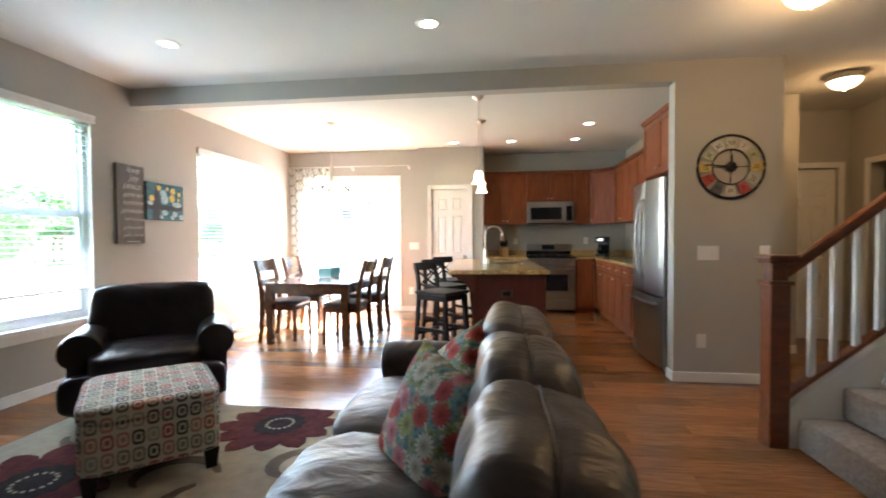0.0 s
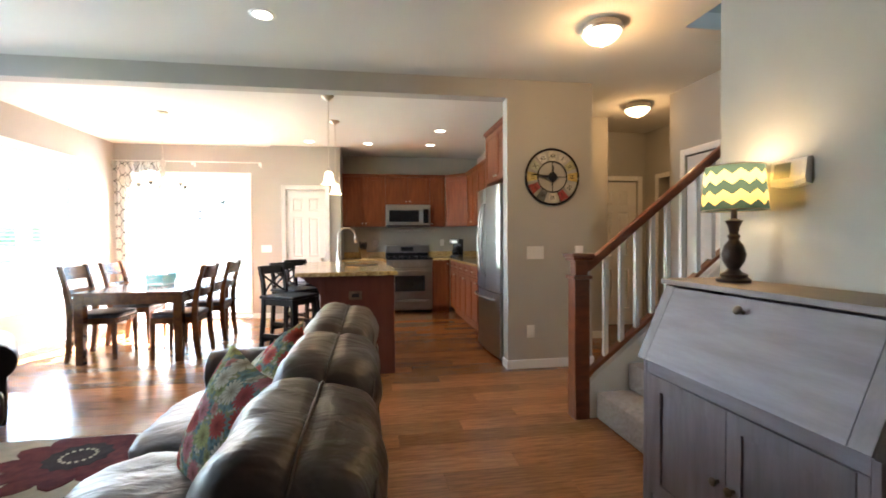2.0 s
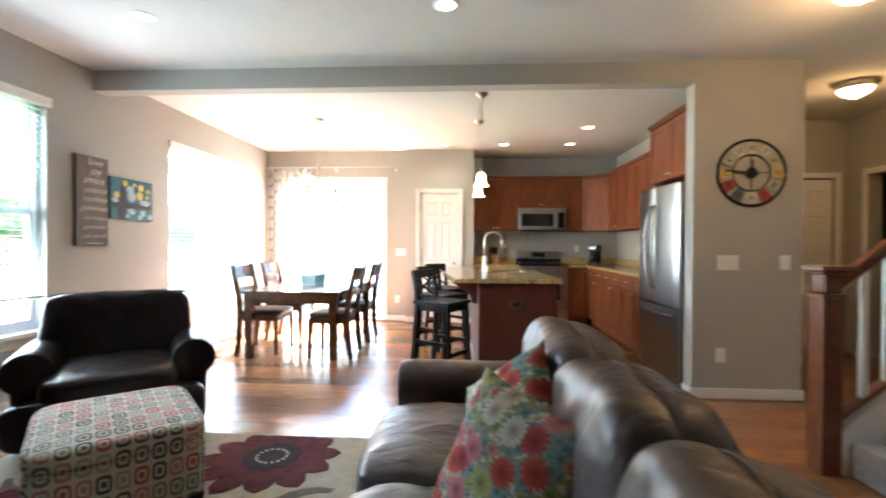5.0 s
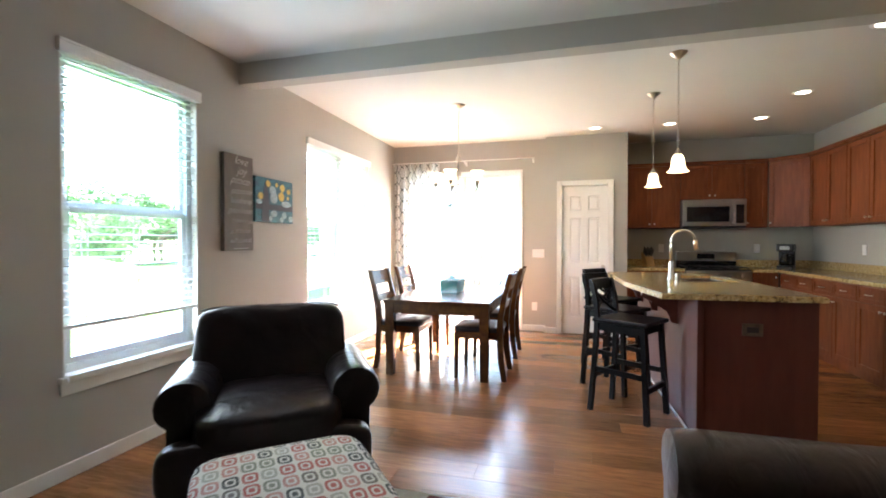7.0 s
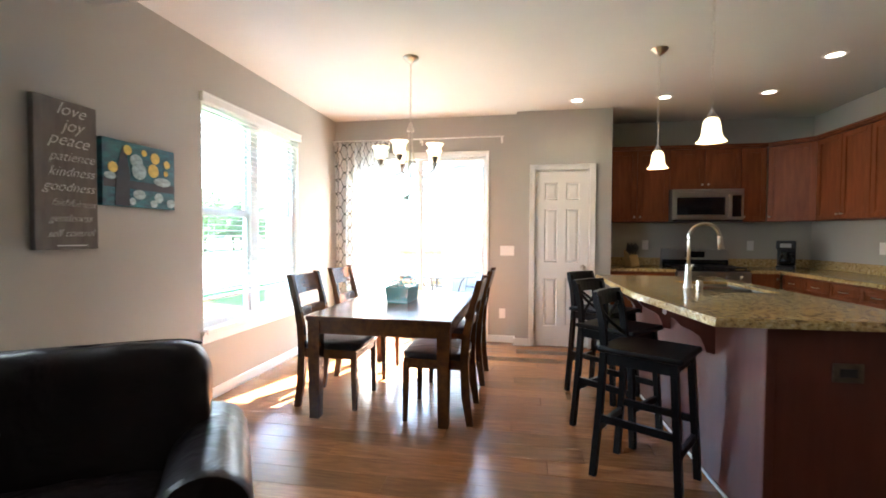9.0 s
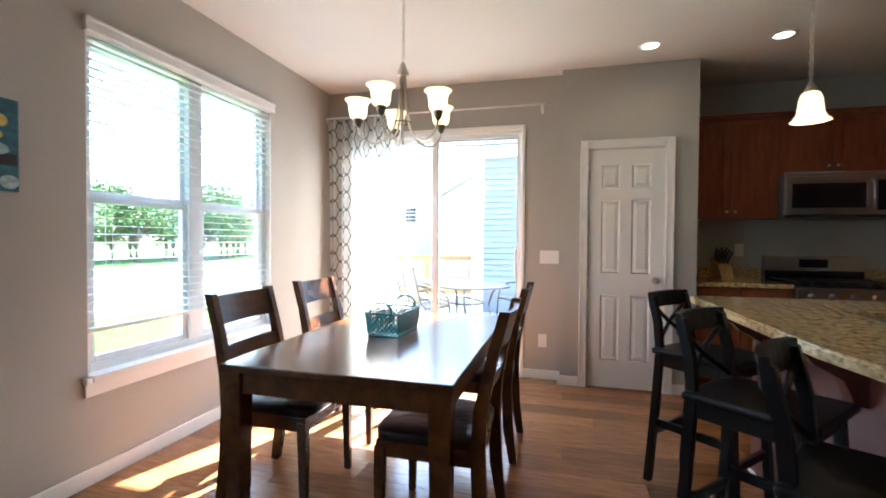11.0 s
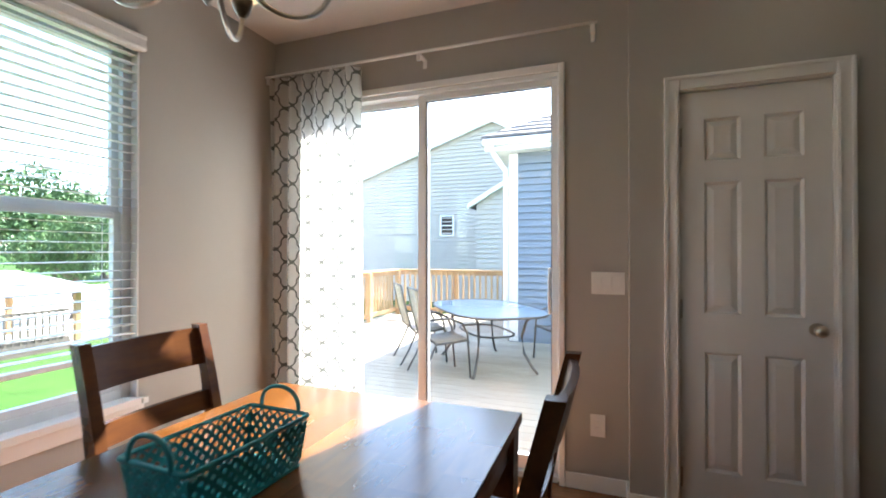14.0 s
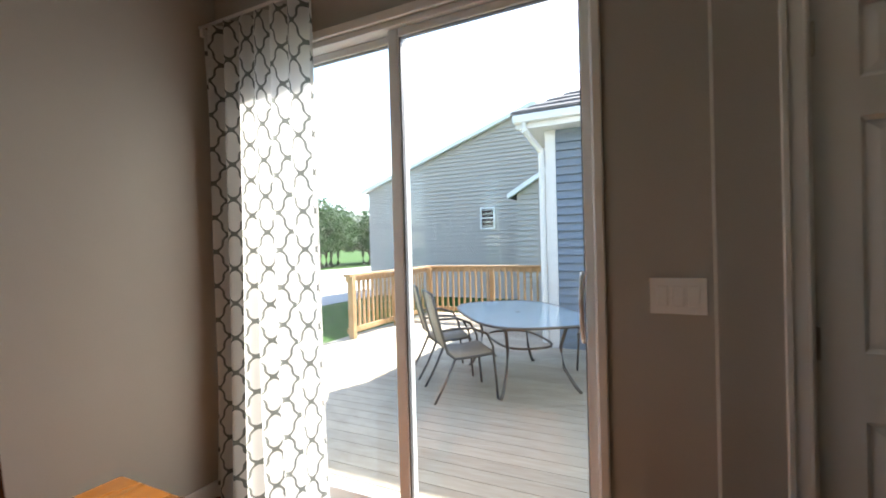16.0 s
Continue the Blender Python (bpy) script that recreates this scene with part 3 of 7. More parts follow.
# ---- living room ----
def back_pad(name, size, mat, parent, m, seed):
    """A stuffed back cushion: full in the middle, gathered at its top seam and ends."""
    bm = bmesh.new()
    cushion(bm, (0, 0, 0), size, 4.4, 27, None, 0.004, seed)
    sx, sy, sz = (k / 2 for k in size)
    for v in bm.verts:
        x, y, z = v.co.x / sx, v.co.y / sy, v.co.z / sz
        up = max(0.0, z)
        # gathers run down from the seam, and bend with it
        gather = math.sin(y * 9.5 + 2.2 * noise.noise(Vector((y * 3, z * 2, seed)))) * max(0.0, 1 - abs(z - 0.55) * 1.7)
        v.co.x += 0.0055 * gather * (1 if x > 0 else -1) * min(1.0, abs(x) * 1.4)
        v.co.z += -0.012 * up * abs(y) ** 3 + 0.010 * noise.noise(Vector((x * 1.3, y * 1.8, seed * 5.0)))
        v.co.x += 0.014 * noise.noise(Vector((y * 2.1, z * 2.3, seed * 3.0)))
        # the top seam pulls the leather in a little
        v.co.z -= 0.009 * math.exp(-((x + 0.02) / 0.10) ** 2) * up
    bmesh.ops.transform(bm, matrix=m, verts=bm.verts)
    return part(name, bm, mat, parent, "", True)

def sofa():
    """The sofa faces -x; its long side runs along y."""
    s = thing("sofa", pose(0, 0, 0), "dark brown leather three-seat sofa with puffy back cushions and pale piping", "sofa")
    boxes("base_frame", [(-0.46, 0.41, 0.56, 2.80, 0.07, 0.30)], LEATHER, s, 0.03, smooth="auto")
    bm = bmesh.new()
    cushion(bm, (0.318, 1.67, 0.46), (0.17, 2.20, 0.56), 7, 11, None, 0.003, 5)
    part("back_frame", bm, LEATHER, s, "", True)
    ys = (0.58, 1.13, 1.71, 2.46)
    for i in range(3):
        y0, y1 = ys[i], ys[i + 1]
        c = (y0 + y1) / 2
        soft("seat_cushion", (-0.20, (max(y0, 0.78) + y1) / 2, 0.385), (0.70, y1 - max(y0, 0.78) + 0.005, 0.20), LEATHER, s, 5, 23, None, 0.011, i, 0.25)
        m = pose(0.228, c, 0.660, 0, 11, 0)
        b = back_pad("back_cushion", (0.31, y1 - y0 + 0.014, 0.50), LEATHER, s, m, i + 7)
        for off, zz, r in ((-0.004, 0.243, 0.0038), (0.128, 0.205, 0.0032)):
            pts = [m @ Vector((off, (y1 - y0) / 2 * k * 0.93, zz - 0.010 * abs(k) ** 3 - 0.062 * abs(k) ** 6 + 0.004 + 0.010 * noise.noise(Vector((0.0, k * 1.8, (i + 7) * 5.0))))) for k in [j / 12 for j in range(-12, 13)]]
            bar("piping", pts, r, PIPING, b, "pale welt seam", 6)
    rolled_arm("arm", (0, 0, 0.49), 0.94, 0.125, 0.10, LEATHER, s, 2).matrix_basis = pose(-0.05, 2.66, 0, 0, 0, 90)
    rolled_arm("arm", (0, 0, 0.47), 0.90, 0.12, 0.10, LEATHER, s, 6).matrix_basis = pose(-0.05, 0.66, 0, 0, 0, 90)
    for x in (-0.40, 0.36):
        for y in (0.62, 2.74):
            boxes("foot", [(x - 0.035, x + 0.035, y - 0.035, y + 0.035, 0, 0.075)], BLACKWOOD, s, 0.005)
sofa()

def floral_cloth(name):
    """Printed cloth: many-petalled flowers in red, pink and cream over teal and sage leaves."""
    m = material(name, (0.5, 0.46, 0.36), 0.85, spec=0.2, bump=0.4, bump_scale=260)
    n, l = m.node_tree.nodes, m.node_tree.links
    def mn(op, a, b=None):
        q = n.new("ShaderNodeMath")
        q.operation = op
        for i, v in ((0, a), (1, b)):
            if isinstance(v, (int, float)):
                q.inputs[i].default_value = v
            elif v is not None:
                l.new(v, q.inputs[i])
        return q.outputs[0]
    def ramp(fac, stops, step=True):
        r = n.new("ShaderNodeValToRGB")
        r.color_ramp.interpolation = "CONSTANT" if step else "LINEAR"
        while len(r.color_ramp.elements) < len(stops):
            r.color_ramp.elements.new(0.5)
        for e, (p, c) in zip(r.color_ramp.elements, stops):
            e.position, e.color = p, (*c, 1)
        l.new(fac, r.inputs[0])
        return r.outputs[0]
    def mix(fac, a, b, kind="MIX"):
        q = n.new("ShaderNodeMix")
        q.data_type, q.blend_type = "RGBA", kind
        for i, v in (("Factor", fac), (6, a), (7, b)):
            if isinstance(v, (int, float)):
                q.inputs[i].default_value = v
            elif isinstance(v, tuple):
                q.inputs[i].default_value = (*v, 1)
            else:
                l.new(v, q.inputs[i])
        return q.outputs[2]
    tc, sp, cb = n.new("ShaderNodeTexCoord"), n.new("ShaderNodeSeparateXYZ"), n.new("ShaderNodeCombineXYZ")
    l.new(tc.outputs["Object"], sp.inputs[0])
    l.new(sp.outputs[0], cb.inputs[0]); l.new(sp.outputs[2], cb.inputs[1])
    def flowers(scale, petals, reach, shift):
        mp = n.new("ShaderNodeMapping")
        mp.inputs["Scale"].default_value = (scale, scale, 1)
        mp.inputs["Location"].default_value = (shift, shift * 1.7, 0)
        l.new(cb.outputs[0], mp.inputs[0])
        v = n.new("ShaderNodeTexVoronoi")
        v.voronoi_dimensions = "2D"
        v.inputs["Scale"].default_value = 1.0
        v.inputs["Randomness"].default_value = 0.75
        l.new(mp.outputs[0], v.inputs["Vector"])
        d = n.new("ShaderNodeVectorMath")
        d.operation = "SUBTRACT"
        l.new(mp.outputs[0], d.inputs[0]); l.new(v.outputs["Position"], d.inputs[1])
        q = n.new("ShaderNodeSeparateXYZ")
        l.new(d.outputs[0], q.inputs[0])
        ang = mn("ARCTAN2", q.outputs[1], q.outputs[0])
        wave = mn("ABSOLUTE", mn("COSINE", mn("MULTIPLY", ang, petals / 2)))
        edge = mn("MULTIPLY", mn("ADD", mn("MULTIPLY", wave, 0.34), 0.66), reach)
        inside = mn("LESS_THAN", v.outputs["Distance"], edge)
        sc = n.new("ShaderNodeSeparateColor")
        l.new(v.outputs["Color"], sc.inputs[0])
        return inside, v.outputs["Distance"], wave, sc.outputs[0]
    base = n.new("ShaderNodeTexNoise")
    base.inputs["Scale"].default_value = 26
    l.new(cb.outputs[0], base.inputs["Vector"])
    ground = ramp(base.outputs["Fac"], [(0.0, (0.11, 0.17, 0.17)), (0.42, (0.19, 0.25, 0.23)), (0.50, (0.27, 0.27, 0.13)), (0.57, (0.52, 0.48, 0.38))])
    out = ground
    for scale, petals, reach, shift, cols in ((21, 7, 0.42, 3.1, [(0.0, (0.30, 0.33, 0.15)), (0.3, (0.20, 0.31, 0.30)), (0.6, (0.56, 0.52, 0.40)), (0.8, (0.52, 0.24, 0.20))]),
                                              (12.0, 14, 0.48, 0.4, [(0.0, (0.45, 0.075, 0.055)), (0.32, (0.58, 0.54, 0.42)), (0.55, (0.52, 0.19, 0.20)), (0.72, (0.36, 0.37, 0.14)), (0.86, (0.40, 0.06, 0.06))])):
        inside, dist, wave, rnd = flowers(scale, petals, reach, shift)
        col = ramp(rnd, cols)
        shade = ramp(wave, [(0.0, (0.50, 0.46, 0.44)), (0.55, (1.0, 1.0, 1.0))], False)
        col = mix(0.85, col, shade, "MULTIPLY")
        heart = ramp(dist, [(0.0, (0.42, 0.36, 0.30)), (0.16, (0.75, 0.72, 0.70)), (0.3, (1.0, 1.0, 1.0))], False)
        out = mix(inside, out, mix(1.0, col, heart, "MULTIPLY"))
    l.new(out, n["Principled BSDF"].inputs["Base Color"])
    return m

FLORAL = floral_cloth("floral_cloth")

def throw_pillow(m, w, t, label):
    p = thing("throw_pillow", m, label, "throw pillow", "floral throw pillows")
    bm = bmesh.new()
    N = 16
    for side in (1, -1):
        g = [[None] * (N + 1) for _ in range(N + 1)]
        for i in range(N + 1):
            for j in range(N + 1):
                u, v = i / N * 2 - 1, j / N * 2 - 1
                h = (max(0, 1 - abs(u) ** 2.3) * max(0, 1 - abs(v) ** 2.3)) ** 0.5
                k = 1 - 0.10 * (1 - abs(u)) * abs(v) ** 2 * 0.9
                k2 = 1 - 0.10 * (1 - abs(v)) * abs(u) ** 2 * 0.9
                d = 0.006 * noise.noise(Vector((u * 3, v * 3, side)))
                g[i][j] = bm.verts.new((u * w / 2 * k2, side * (h * t / 2 + d * h), v * w / 2 * k))
        for i in range(N):
            for j in range(N):
                f = (g[i][j], g[i + 1][j], g[i + 1][j + 1], g[i][j + 1])
                bm.faces.new(f if side > 0 else f[::-1])
    bmesh.ops.remove_doubles(bm, verts=bm.verts, dist=0.0005)
    part("cover", bm, FLORAL, p, "", True)
    return p
def facing(c, normal, spin):
    """A pose whose y axis points along normal, turned about it by spin degrees."""
    n = Vector(normal).normalized()
    z = (Vector((0, 0, 1)) - n * n.z).normalized()
    x = n.cross(z)
    return Matrix.Translation(c) @ Matrix((x, n, z)).transposed().to_4x4() @ pose(0, 0, 0, 0, spin, 0)
throw_pillow(facing((-0.045, 1.43, 0.625), (-0.66, -0.66, 0.36), -12), 0.44, 0.17, "square floral throw pillow in red, teal and cream on the sofa")
throw_pillow(facing((-0.015, 1.80, 0.64), (-0.75, -0.45, 0.42), 40), 0.42, 0.16, "square floral throw pillow standing on its corner")

def armchair():
    a = thing("armchair", pose(-2.46, 3.10, 0, 0, 0, 35), "dark brown leather club armchair with rolled arms beside the window", "armchair")
    boxes("base_frame", [(-0.44, 0.44, -0.36, 0.40, 0.07, 0.29)], LEATHER2, a, 0.03, smooth="auto")
    soft("seat_cushion", (0, -0.10, 0.375), (0.70, 0.72, 0.20), LEATHER2, a, 5, 15, None, 0.005, 1, 0.25)
    soft("front_panel", (0, -0.36, 0.215), (0.98, 0.16, 0.28), LEATHER2, a, 5, 10, None, 0.003, 4)
    soft("back_cushion", (0, 0, 0), (0.86, 0.29, 0.56), LEATHER2, a, 6.0, 19, pose(0, 0.27, 0.60, -12), 0.009, 3)
    pts = [pose(0, 0.27, 0.60, -12) @ Vector((0.43 * k * 0.93, -0.04, 0.279 - 0.022 * abs(k) ** 8)) for k in [j / 10 for j in range(-10, 11)]]
    bar("piping", pts, 0.006, LEATHER2, a, "", 6)
    for x in (-0.395, 0.43):
        rolled_arm("arm", (x, 0.06, 0.475), 0.66, 0.128, 0.08, LEATHER2, a, x)
    for x in (-0.36, 0.36):
        for y in (-0.30, 0.36):
            boxes("foot", [(x - 0.035, x + 0.035, y - 0.035, y + 0.035, 0, 0.075)], BLACKWOOD, a, 0.005)
armchair()

def ring_cloth(name):
    """Cloth woven with rows of rounded squares in red, green, grey and cream."""
    m = material(name, (0.6, 0.56, 0.48), 0.9, spec=0.15, bump=0.5, bump_scale=300)
    n, l = m.node_tree.nodes, m.node_tree.links
    uv, mp = n.new("ShaderNodeUVMap"), n.new("ShaderNodeMapping")
    mp.inputs["Scale"].default_value = (16, 11.5, 1)
    l.new(uv.outputs[0], mp.inputs[0])
    v = n.new("ShaderNodeTexVoronoi")
    v.voronoi_dimensions, v.distance = "2D", "MINKOWSKI"
    v.inputs["Randomness"].default_value = 0.0
    v.inputs["Exponent"].default_value = 3.5
    v.inputs["Scale"].default_value = 1.0
    l.new(mp.outputs[0], v.inputs["Vector"])
    sep = n.new("ShaderNodeSeparateColor")
    l.new(v.outputs["Color"], sep.inputs[0])
    col = n.new("ShaderNodeValToRGB")
    col.color_ramp.interpolation = "CONSTANT"
    cs = [(0.36, 0.12, 0.10), (0.09, 0.09, 0.08), (0.22, 0.22, 0.17), (0.42, 0.22, 0.18), (0.17, 0.15, 0.13), (0.34, 0.32, 0.27)]
    while len(col.color_ramp.elements) < len(cs):
        col.color_ramp.elements.new(0.5)
    for i, c in enumerate(cs):
        col.color_ramp.elements[i].position, col.color_ramp.elements[i].color = i / len(cs), (*c, 1)
    l.new(sep.outputs[1], col.inputs[0])
    ring = n.new("ShaderNodeValToRGB")
    e = ring.color_ramp
    e.interpolation = "CONSTANT"
    e.elements[0].position, e.elements[0].color = 0.0, (1, 1, 1, 1)
    e.elements[1].position, e.elements[1].color = 0.16, (0, 0, 0, 1)
    x = e.elements.new(0.27); x.color = (1, 1, 1, 1)
    x = e.elements.new(0.43); x.color = (0, 0, 0, 1)
    l.new(v.outputs["Distance"], ring.inputs[0])
    mix = n.new("ShaderNodeMix")
    mix.data_type = "RGBA"
    mix.inputs[6].default_value = (0.56, 0.52, 0.44, 1)
    l.new(ring.outputs[0], mix.inputs["Factor"]); l.new(col.outputs[0], mix.inputs[7])
    l.new(mix.outputs[2], n["Principled BSDF"].inputs["Base Color"])
    return m
RINGS = ring_cloth("ring_pattern_cloth")

def box_uv(me):
    """UVs in metres, face by face."""
    uvl = me.uv_layers.new(name="UVMap")
    for p in me.polygons:
        nx, ny, nz = (abs(c) for c in p.normal)
        for li in p.loop_indices:
            c = me.vertices[me.loops[li].vertex_index].co
            uvl.data[li].uv = (c.x, c.y) if nz > max(nx, ny) else ((c.y, c.z) if nx > ny else (c.x, c.z))

def ottoman():
    o = thing("ottoman", pose(-1.775, 2.27, 0.008, 0, 0, 42), "square ottoman in red, grey and cream ring-pattern cloth", "ottoman")
    bm = bmesh.new()
    cushion(bm, (0, 0, 0.225), (0.62, 0.70, 0.27), 12, 12, None, 0.002)
    b = part("body", bm, RINGS, o, "", True)
    box_uv(b.data)
    bm = bmesh.new()
    cushion(bm, (0, 0, 0.385), (0.635, 0.715, 0.095), 7, 12, None, 0.002, 3, 0.2)
    b = part("top_pad", bm, RINGS, o, "", True)
    box_uv(b.data)
    for x in (-0.26, 0.26):
        for y in (-0.30, 0.30):
            bm = bmesh.new()
            bmesh.ops.create_cone(bm, cap_ends=True, segments=4, radius1=0.036, radius2=0.052, depth=0.11, matrix=pose(x, y, 0.055, 0, 0, 45))
            part("foot", bm, BLACKWOOD, o)
ottoman()

RUGBASE = material("rug_cream", (0.46, 0.40, 0.31), 0.95, spec=0.1, vary=0.12, scale=12, bump=0.9, bump_scale=260)
RUGWINE = material("rug_plum", (0.085, 0.025, 0.030), 0.95, spec=0.1, vary=0.3, scale=14, bump=0.9, bump_scale=260, second=(0.17, 0.045, 0.045))
RUGDARK = material("rug_charcoal", (0.045, 0.034, 0.036), 0.95, spec=0.1, vary=0.25, scale=14, bump=0.9, bump_scale=260)
RUGTAUPE = material("rug_taupe", (0.19, 0.15, 0.12), 0.95, spec=0.1, vary=0.2, scale=14, bump=0.9, bump_scale=260)

def flat_shape(bm, outline, z0, z1):
    lo, hi = [bm.verts.new((x, y, z0)) for x, y in outline], [bm.verts.new((x, y, z1)) for x, y in outline]
    bm.faces.new(hi)
    for i in range(len(outline)):
        j = (i + 1) % len(outline)
        bm.faces.new((lo[i], lo[j], hi[j], hi[i]))

def rug():
    r = thing("area_rug", pose(0, 0, 0), "cream area rug with large plum flowers and taupe scrolls", "rug")
    boxes("rug_field", [(-2.78, -0.40, 0.55, 3.07, 0.0, 0.009)], RUGBASE, r, 0.003)
    random.seed(4)
    for cx, cy, R, a0 in ((-1.27, 2.78, 0.42, 0.2), (-2.16, 1.95, 0.46, 0.0), (-1.15, 1.2, 0.42, 0.1), (-2.45, 2.85, 0.30, 0.3)):
        bm = bmesh.new()
        for k in range(12):
            a = a0 + k * math.tau / 12
            L_, wd = R * random.uniform(0.88, 1.05), R * 0.185
            pts = []
            for t, w in ((0.2, 0.30), (0.42, 0.63), (0.60, 0.92), (0.76, 1.0), (0.90, 0.66), (1.0, 0.0), (0.90, -0.66), (0.76, -1.0), (0.60, -0.92), (0.42, -0.63), (0.2, -0.30)):
                x, y = L_ * t, wd * w
                px, py = cx + x * math.cos(a) - y * math.sin(a), cy + x * math.sin(a) + y * math.cos(a)
                pts.append((min(max(px, -2.76), -0.42), min(py, 3.05)))
            flat_shape(bm, pts, 0.008, 0.0125)
        fl = part("flower", bm, RUGWINE, r, "plum flower")
        bm = bmesh.new()
        flat_shape(bm, [(cx + R * (0.36 + 0.05 * (i % 2)) * math.cos(i * math.tau / 24), cy + R * (0.36 + 0.05 * (i % 2)) * math.sin(i * math.tau / 24)) for i in range(24)], 0.008, 0.0145)
        part("flower_eye", bm, RUGDARK, fl)
        bm = bmesh.new()
        for i in range(16):
            a = i * math.tau / 16
            flat_shape(bm, [(cx + R * 0.20 * math.cos(a) + 0.011 * math.cos(q * math.tau / 6), cy + R * 0.20 * math.sin(a) + 0.011 * math.sin(q * math.tau / 6)) for q in range(6)], 0.0145, 0.0165)
        part("flower_ring", bm, RUGBASE, fl)
    for x, y, s, a in ((-1.55, 2.05, 0.5, 0.4), (-1.2, 1.85, 0.42, 2.2), (-0.9, 2.25, 0.4, 1.2), (-2.3, 2.5, 0.38, 3.4), (-1.75, 1.35, 0.5, 5.0), (-0.75, 1.6, 0.4, 0.2)):
        bm = bmesh.new()
        out, inn = [], []
        for i in range(12):
            t = i / 11
            th, rad, w = a + 3.6 * t, s * (0.55 - 0.35 * t), 0.035 * math.sin(math.pi * min(1, t * 0.9 + 0.1)) + 0.006
            out.append((x + (rad + w) * math.cos(th), y + (rad + w) * math.sin(th)))
            inn.append((x + (rad - w) * math.cos(th), y + (rad - w) * math.sin(th)))
        flat_shape(bm, out + inn[::-1], 0.008, 0.0115)
        part("scroll", bm, RUGTAUPE, r)
rug()

GREYWOOD = material("grey_washed_wood", (0.275, 0.236, 0.255), 0.5, vary=0.2, scale=2.4, stretch=(9, 1.2, 9), bump=0.06, bump_scale=60, second=(0.205, 0.17, 0.182))
GREYWOODV = material("grey_washed_wood_upright", (0.245, 0.208, 0.222), 0.5, vary=0.2, scale=2.4, stretch=(9, 9, 1.2), bump=0.06, bump_scale=60, second=(0.18, 0.149, 0.157))
DESKTOP = material("oiled_desk_top", (0.30, 0.215, 0.14), 0.45, vary=0.2, scale=2.4, stretch=(9, 1.2, 9), bump=0.05, bump_scale=60, second=(0.22, 0.155, 0.105))
def knob(parent, p, axis, mat=NICKEL, r=0.014, name="knob"):
    bm = bmesh.new()
    lathe(bm, [(r * 0.45, 0), (r * 0.4, r * 0.9), (r * 0.9, r * 1.1), (r, r * 1.5), (r * 0.8, r * 1.9), (r * 0.2, r * 2.0)], 14)
    o = part(name, bm, mat, parent, "", True)
    o.matrix_basis = Matrix.Translation(p) @ Vector((0, 0, 1)).rotation_difference(Vector(axis)).to_matrix().to_4x4()
    return o

